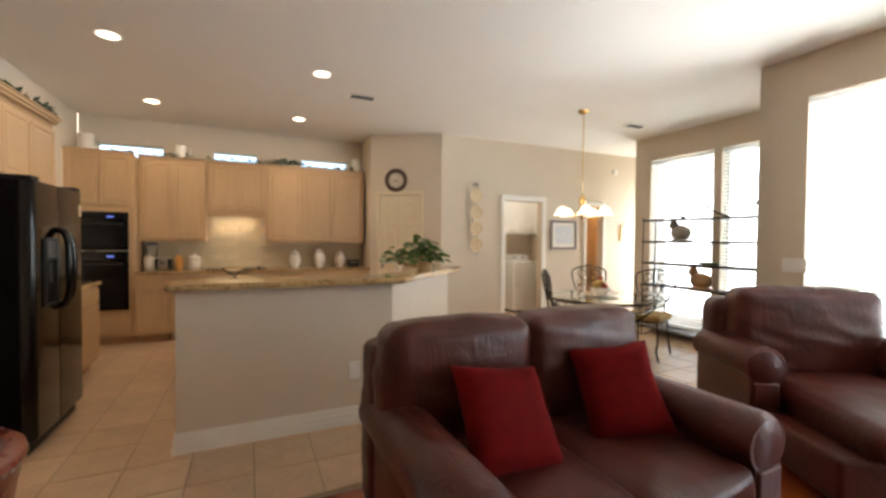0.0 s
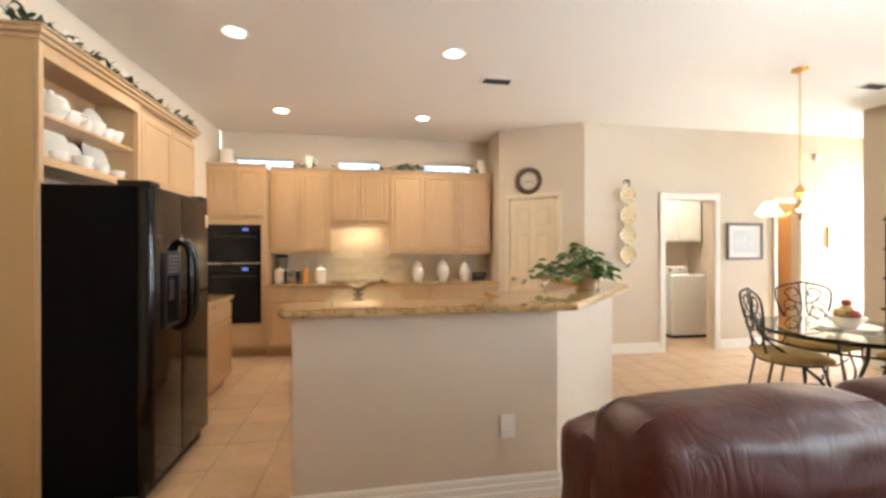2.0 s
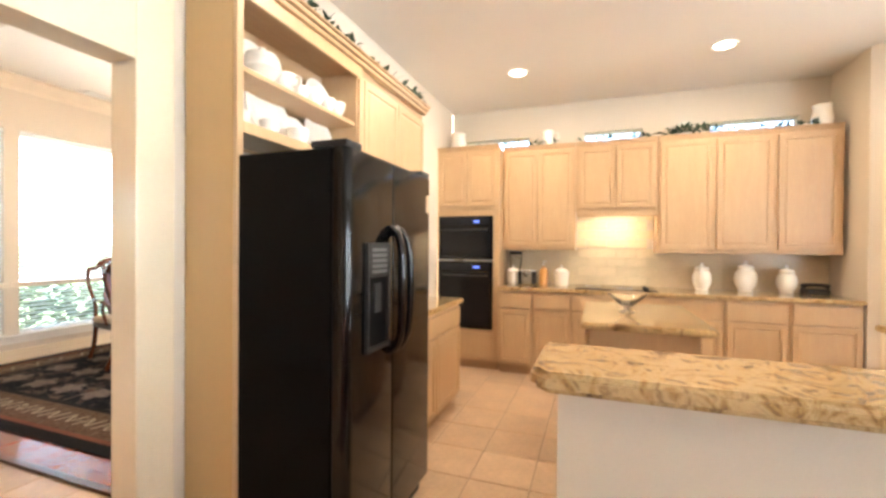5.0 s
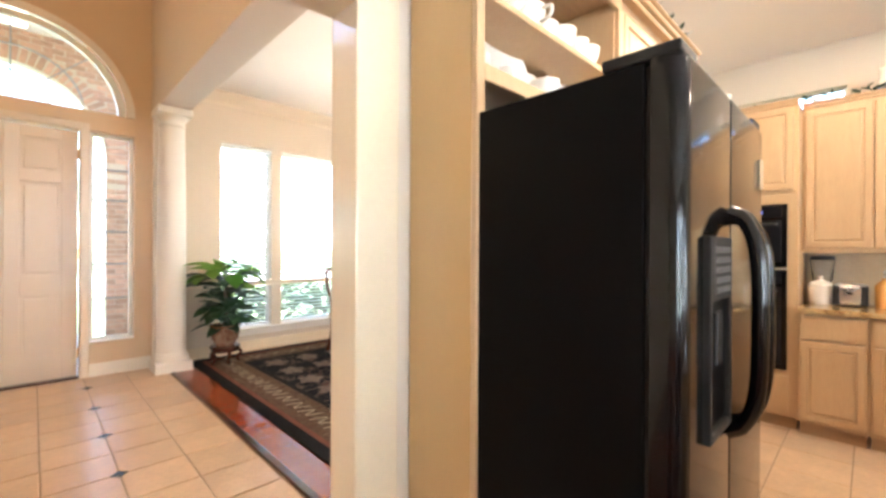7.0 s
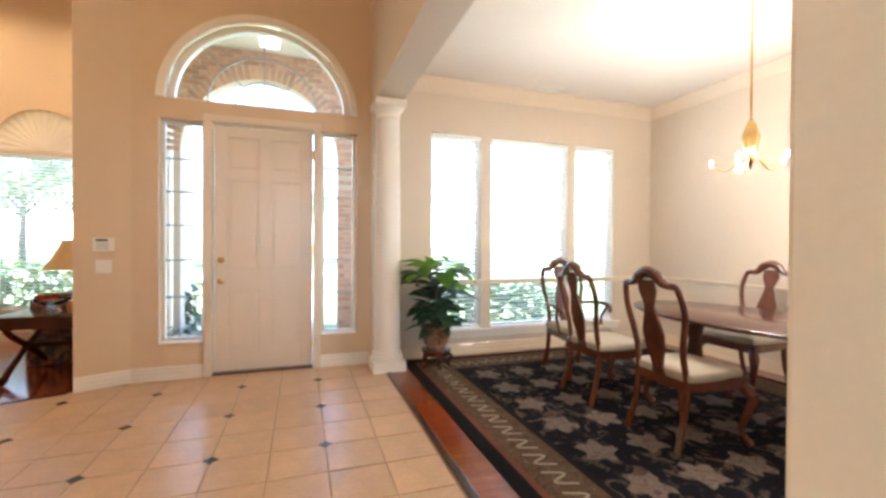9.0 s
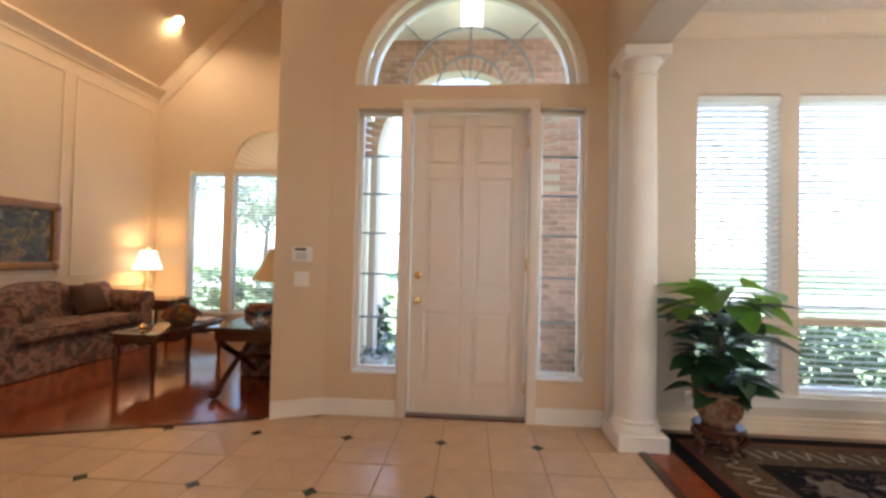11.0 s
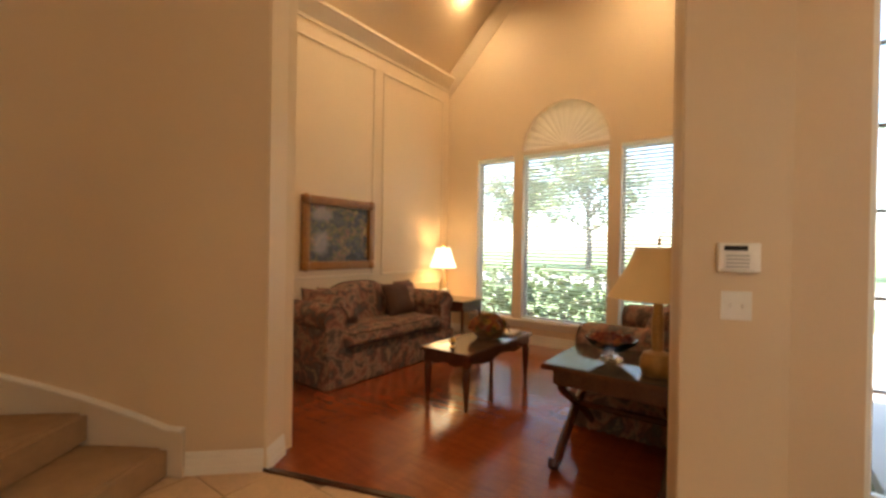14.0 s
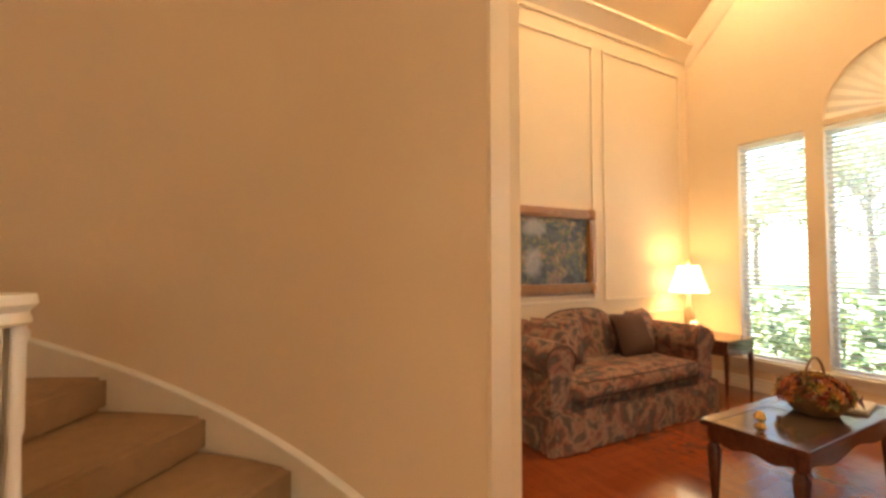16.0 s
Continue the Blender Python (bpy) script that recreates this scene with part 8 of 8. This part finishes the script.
for i in range(130):
    a, u = rf.uniform(0, 6.283), rf.random() ** 0.5
    th = u * 1.5
    r_ = 0.17
    d = Vector((math.sin(th) * math.cos(a), math.sin(th) * math.sin(a), math.cos(th)))
    o = new("flower", rf.choice(fm))
    o.parent = fb
    o.matrix_local = Matrix.Translation(Vector((0, 0, 0.08)) + Vector((d.x * r_, d.y * r_, d.z * r_ * 0.75)) * rf.uniform(0.82, 1.05)) @ d.to_track_quat("Z", "Y").to_matrix().to_4x4() @ Matrix.Scale(rf.uniform(0.8, 1.4), 4)
gd = thing("gold_ornament", pose(-6.84, -0.46, 0.469), "small gold bird ornament on the coffee table", "ornament")
part("body", lathe([(0, 0), (0.03, 0), (0.012, 0.02), (0.03, 0.045), (0.02, 0.07), (0, 0.085)], 14), BRASS, gd, "", True)
bk = thing("book", pose(-7.66, -0.36, 0.469, 0, 0, 8), "cream book lying on the coffee table", "book")
part("cover", box(-0.13, 0.13, -0.09, 0.09, 0, 0.02, 0.003, 1), plain("cream_book", (0.62, 0.52, 0.36), 0.5), bk)

# sofa table with crossed legs behind the opening
mt_ = pose(-6.72, 0.92, 0.003)
xt = thing("side_table", mt_, "dark mahogany table with crossed scroll legs and glass top", "table")
part("tabletop", box(-0.40, 0.42, -0.36, 0.40, 0.59, 0.62, 0.006, 2), MAHOG, xt)
part("glass_top", box(-0.39, 0.41, -0.35, 0.39, 0.6205, 0.627, 0.002, 1), plain("dark_mirror_glass_2", (0.06, 0.05, 0.045), 0.03, 0.2, relief=0), xt, "reflective glass top")
part("apron", box(-0.36, 0.38, -0.30, 0.36, 0.50, 0.59, 0.01, 2), MAHOG, xt, "carved apron")
for y in (-0.27, 0.31):
    for s in (-1, 1):
        P = [(0.01 + 0.34 * s, y, 0.54), (0.01 + 0.26 * s, y, 0.44), (0.01 + 0.0, y, 0.29), (0.01 - 0.26 * s, y, 0.12), (0.01 - 0.36 * s, y, 0.035), (0.01 - 0.42 * s, y, 0.045), (0.01 - 0.41 * s, y, 0.08)]
        part("crossed_leg", tube(curve_pts(P, 5), 0.028, 10), MAHOG, xt, "crossed scroll leg", True)
part("stretcher", tube([(0.01, -0.27, 0.29), (0.01, 0.31, 0.29)], 0.022, 10), MAHOG, xt, "", True)
bw = thing("fruit_bowl", mt_ @ pose(0.05, -0.05, 0.628), "footed crystal bowl of dried rose petals", "bowl")
part("glass", lathe([(0, 0), (0.075, 0), (0.07, 0.012), (0.02, 0.03), (0.07, 0.055), (0.14, 0.10), (0.155, 0.13), (0.148, 0.13), (0.12, 0.095), (0, 0.06)], 28), CRYSTAL, bw, "", True)
for i in range(60):
    a, u = rf.uniform(0, 6.283), rf.random() ** 0.5
    o = new("petal", fm[rf.choice((0, 2, 3))])
    o.parent = bw
    o.matrix_local = Matrix.Translation((0.115 * u * math.cos(a), 0.115 * u * math.sin(a), 0.105 + rf.uniform(0, 0.03))) @ Euler((rf.uniform(-0.8, 0.8), rf.uniform(-0.8, 0.8), a)).to_matrix().to_4x4()
table_lamp(mt_ @ pose(0.24, 0.24, 0.628), [(0, 0), (0.075, 0), (0.085, 0.03), (0.09, 0.07), (0.07, 0.12), (0.03, 0.135), (0.032, 0.30), (0.024, 0.34), (0.024, 0.44), (0, 0.45)], plain("antique_gold", (0.46, 0.27, 0.09), 0.3, 0.6, var=0.2), 0.12, 0.26, 0.42, 0.70, SHADE, "unlit gold lamp with wide cream shade on the side table")
lr = thing("recessed_light", Matrix.Translation((-8.55, -1.5, LZ + 0.784)) @ Matrix.Rotation(radians(45), 4, "X"), "round recessed light in the sloped ceiling, lit", "ceiling light", "recessed living room lights")
part("trim_ring", lathe([(0.07, -0.006), (0.095, -0.012), (0.10, -0.004), (0.07, -0.002)], 28), WHITE, lr, "", True)
part("lens", lathe([(0, -0.007), (0.072, -0.007), (0.07, -0.003), (0, -0.003)], 24), BULB, lr, "glowing lens")
# matching fixture added by symmetry for the second, assumed lamp
copy_thing(lr, Matrix.Translation((-6.9, -1.5, LZ + 0.784)) @ Matrix.Rotation(radians(45), 4, "X"))

# ---- outdoors ----
structure("ground", box(-160, 60, -90, 90, -0.35, -0.14), LAWN, "mown green front lawn reaching the horizon", "ground")
structure("front_walk", box(-14, -6.3, 2.2, 3.5, -0.14, -0.05, 0.01), ROADM, "pale concrete front walk and porch floor", "pavement")
structure("street", box(-26, -19, -90, 90, -0.14, -0.10), ROADM, "pale concrete street beyond the lawn", "road")
LIGHTLEAF = translucent(plain("sunlit_leaf", (0.18, 0.24, 0.13), 0.5, var=0.25, scale=5, fine=40, rand=0.2), (0.48, 0.55, 0.34))
HEDGE_LEAF = translucent(plain("hedge_leaf", (0.10, 0.16, 0.06), 0.4, var=0.35, scale=7, fine=40, rand=0.3), (0.16, 0.24, 0.07), 0.35)


def shrub(name, m, lx, ly, lz, count, label, mat, size=0.09, cat="hedge"):
    r_ = random.Random(int(lx * 100) + count)
    t = thing(name, m, label, cat)
    items = []
    for i in range(count):
        x, y, z = r_.uniform(-1, 1), r_.uniform(-1, 1), r_.uniform(0, 1)
        k = 1 - 0.35 * max(0, noise.noise(Vector((x * lx, y * ly, z * 3)) * 2.2))
        p = Vector((x * lx / 2 * k, y * ly / 2 * k, lz * z * k))
        items.append(Matrix.Translation(p) @ Euler((r_.uniform(-1, 1), r_.uniform(-1, 1), r_.uniform(0, 6.28))).to_matrix().to_4x4() @ Matrix.Scale(r_.uniform(0.7, 1.5), 4))
    leafy("leaves", mat, items, size, size * 0.55, t)
    for k in range(6):
        part("stem", tube([(lx * (k - 2.5) / 7, 0, 0), (lx * (k - 2.5) / 7 + r_.uniform(-0.1, 0.1), r_.uniform(-ly / 4, ly / 4), lz * 0.7)], 0.014, 5), BARK, t)
    return t


shrub("hedge", pose(-10.1, -0.4, -0.14, 0, 0, 90), 3.8, 0.7, 1.15, 2600, "leafy green hedge below the living room windows", HEDGE_LEAF, 0.10)
shrub("hedge", pose(-7.6, 5.9, -0.14, 0, 0, 90), 3.6, 0.6, 0.85, 1900, "leafy green hedge below the dining windows", HEDGE_LEAF, 0.10)
shrub("shrub", pose(-8.6, 1.35, -0.14), 0.7, 0.7, 0.8, 500, "dark round shrub beside the front porch", LEAF_DARK, 0.09, "shrub")


def tree(m, h, label, seed, crown_r):
    r_ = random.Random(seed)
    t = thing("tree", m, label, "tree", "front yard trees")
    part("trunk", tube(curve_pts([(0, 0, 0), (0.08, 0.03, h * 0.2), (-0.05, 0.05, h * 0.4), (0.04, 0, h * 0.62)], 5), [0.22 - 0.009 * k for k in range(16)], 10), BARK, t, "", True)
    items, tips = [], []
    for i in range(9):
        a, z = 6.283 * i / 9 + r_.uniform(-0.3, 0.3), h * r_.uniform(0.32, 0.6)
        tip = Vector((crown_r * r_.uniform(0.5, 0.9) * math.cos(a), crown_r * r_.uniform(0.5, 0.9) * math.sin(a), z + h * r_.uniform(0.08, 0.35)))
        part("limb", tube(curve_pts([(0, 0, z * 0.9), tip * 0.5 + Vector((0, 0, z * 0.45)), tip], 4), [0.09, 0.085, 0.075, 0.065, 0.055, 0.045, 0.035, 0.025, 0.015], 7), BARK, t)
        tips += [tip, tip * 0.7 + Vector((0, 0, z * 0.35))]
    for tip in tips:
        for _ in range(130):
            d = Vector((r_.gauss(0, 1), r_.gauss(0, 1), r_.gauss(0, 0.7))) * crown_r * 0.22
            items.append(Matrix.Translation(tip + d) @ Euler((r_.uniform(-1, 1), r_.uniform(-1, 1), r_.uniform(0, 6.28))).to_matrix().to_4x4() @ Matrix.Scale(r_.uniform(0.8, 1.6), 4))
    leafy("crown", LIGHTLEAF, items, 0.26, 0.15, t)
    return t


for x, y, h, sd, cr in ((-33.0, -7.5, 9.0, 3, 3.6), (-37, 3.0, 9.5, 4, 3.8), (-36, 12.0, 9.5, 5, 3.8), (-36, -14, 9, 9, 3.6), (-34.0, -22, 9.5, 10, 3.6)):
    tree(pose(x, y, -0.14, 0, 0, sd * 40), h, "leafy front yard tree in hazy sunlight", sd, cr)

# porch
structure("porch_ceiling", box(-8.1, -6.3, 1.45, 4.8, 3.94, 4.05), CEIL, "white porch ceiling", "ceiling")
pfront = tagged(thing("porch_front_wall", pose(-8.02, 1.62, -0.14), "red brick porch front with a wide arched opening", "wall"), kind="structure")
bm = wall_bm(2.6, 4.08, 0.22, [(0.08, 2.08, 0.0, 2.64)], arch=(1.08, 1.0, 2.64, 1.06))
bmesh.ops.transform(bm, matrix=Matrix.Rotation(radians(90), 4, "Z"), verts=bm.verts)
bmesh.ops.recalc_face_normals(bm, faces=bm.faces)
part("mortar_bed", bm, MORTAR, pfront, "pale mortar")
lan = thing("porch_lantern", pose(-7.05, 2.83, 3.94), "lit glass porch light under the porch ceiling", "lamp")
part("canopy", lathe([(0, 0), (0.07, 0), (0.06, -0.02), (0, -0.03)], 16), BRASS, lan, "", True)
part("glass_body", box(-0.11, 0.11, -0.11, 0.11, -0.21, -0.045, 0.02, 2), FROST, lan, "lit frosted glass body")
part("cap", box(-0.12, 0.12, -0.12, 0.12, -0.045, -0.025, 0.006, 1), BRASS, lan)
for x, y in ((-7.35, 1.85), (-7.9, 1.95)):
    ivy(pose(x, y, -0.05), "pink flowers and leaves in a white pot on the porch", "flower_pot", 0.16, 0.2, 40, 0.09, 0.05, LEAF_DARK, 0.13, 0.22, ENAMEL, 0.0, int(-x * 10))

# ---- pieces of floors and walls ----
def tile_mesh(w, d, h, name, mat, bev=0.004):
    bm = bmesh.new()
    p = [(-w / 2, -d / 2), (w / 2, -d / 2), (w / 2, d / 2), (-w / 2, d / 2)]
    lo = [bm.verts.new((x, y, 0)) for x, y in p]
    mi = [bm.verts.new((x, y, h - bev * 0.5)) for x, y in p]
    hi = [bm.verts.new((x * (1 - 2 * bev / w), y * (1 - 2 * bev / d), h)) for x, y in p]
    for a, b in ((lo, mi), (mi, hi)):
        for i in range(4):
            bm.faces.new((a[i], a[(i + 1) % 4], b[(i + 1) % 4], b[i]))
    bm.faces.new(hi)
    return mesh_of(bm, name, mat)


def tiled(floor, x0, x1, y0, y1, px, py, ox, oy, inside, cap, near):
    """Tiles on a grid through (ox, oy); the ones nearest the walk are objects, the rest one mesh."""
    g = 0.007
    me = tile_mesh(px - g, py - g, 0.008, "tile", TILE)
    cells = []
    for i in range(math.floor((x0 - ox) / px), math.ceil((x1 - ox) / px)):
        for j in range(math.floor((y0 - oy) / py), math.ceil((y1 - oy) / py)):
            cx, cy = ox + (i + 0.5) * px, oy + (j + 0.5) * py
            if inside(cx, cy):
                cells.append((near(cx, cy), cx, cy))
    cells.sort()
    for _, cx, cy in cells[:cap]:
        t = new("tile", me)
        t.parent, t.location = floor, (cx, cy, -0.006)
    if cells[cap:]:
        bm = bmesh.new()
        for _, cx, cy in cells[cap:]:
            k = len(bm.verts)
            bm.from_mesh(me)
            bm.verts.ensure_lookup_table()
            for v in bm.verts[k:]:
                v.co += Vector((cx, cy, -0.006))
        m2 = bpy.data.meshes.new("far_tiles")
        bm.to_mesh(m2), bm.free()
        m2.materials.append(TILE)
        ob = new("far_tiles", m2)
        ob.parent = floor
        tagged(ob, kind="stuff")


def living_side(x, y):
    return (x + 5.28) * (1.33 + 0.66) - (y + 0.66) * (-5.97 + 5.28) > -0.30


tiled(bpy.data.objects["floor_foyer"], -6.2, -1.66, -1.6, 4.05, 0.3435, 0.331, -5.696, 2.693, lambda x, y: living_side(x, y) and -6.3 < x < -1.5 and y < 4.05, 300, lambda x, y: math.hypot(x + 4.6, y - 2.6))
tiled(bpy.data.objects["floor_kitchen"], -1.66, 7.6, 2.75, 8.2, 0.345, 0.345, -0.67, 5.21, lambda x, y: y > 2.80 and (x < 6.4 or y > 5.3) and y < 8.2, 300, lambda x, y: math.hypot(x - 0.3, (y - 4.2)))
ins = bmesh.new()
for x, y in ((0.043, 0), (0, 0.043), (-0.043, 0), (0, -0.043)):
    ins.verts.new((x, y, 0.0045))
ins.verts.ensure_lookup_table()
f = ins.faces.new(ins.verts[:])
ex = bmesh.ops.extrude_face_region(ins, geom=[f])
bmesh.ops.translate(ins, vec=(0, 0, -0.006), verts=[v for v in ex["geom"] if isinstance(v, bmesh.types.BMVert)])
inset_me = mesh_of(ins, "inset", INSET)
for i in range(-1, 6):
    for j in range(-4, 3):
        x, y = -5.696 + 0.687 * i, 2.693 + 0.662 * j
        if living_side(x - 0.1, y) and x < -1.8 and x > -6.1 and y < 3.9:
            t = new("inset", inset_me)
            t.parent, t.location = bpy.data.objects["floor_foyer"], (x, y, 0)

# backsplash tiles behind the cooktop
sp_me = mesh_of(box(-0.0965, 0.0965, -0.010, 0, -0.0465, 0.0465, 0.005, 2), "wall_tile", SPLASH)
for r in range(8):
    for c in range(5):
        x = -0.19 + 0.2 * c + (0.1 if r % 2 else 0.0)
        if -0.20 < x < 0.60:
            t = new("wall_tile", sp_me)
            t.parent, t.location = ct, (x, 7.4545, 0.968 + 0.1 * r)
        if c == 0:
            part("field_tiles", box(-0.2, 0.57, 7.454, 7.468, 1.30, 1.70), MORTAR, ct) if r == 0 else None

# bricks of the porch
bk_me = mesh_of(box(-0.012, 0.012, -0.097, 0.097, -0.029, 0.029, 0.004, 1), "brick", BRICK)
for r in range(60):
    for c in range(14):
        y = 0.0 + 0.207 * c + (0.1035 if r % 2 else 0)
        z = 0.035 + 0.068 * r
        yo = y - 1.08
        in_opening = abs(yo) < 1.09 and z < 2.66 or (yo / 1.19) ** 2 + ((z - 2.64) / 1.25) ** 2 < 1
        if not in_opening and 0.1 < y < 2.52:
            t = new("brick", bk_me)
            t.parent, t.location = pfront, (0.222, y, z)
half_me = mesh_of(box(-0.012, 0.012, -0.045, 0.045, -0.029, 0.029, 0.004, 1), "brick", BRICK)
for r in range(60):
    t = new("brick", half_me)
    t.parent, t.location = pfront, (0.222, 2.54 if r % 2 else 2.127, 0.035 + 0.068 * r)
for k in range(42):
    a = math.pi * (k + 0.5) / 42
    t = new("brick", bk_me)
    t.parent = pfront
    t.matrix_local = Matrix.Translation((0.224, 1.08 + 1.10 * math.cos(a), 2.64 + 1.16 * math.sin(a))) @ Matrix.Rotation(a, 4, "X")
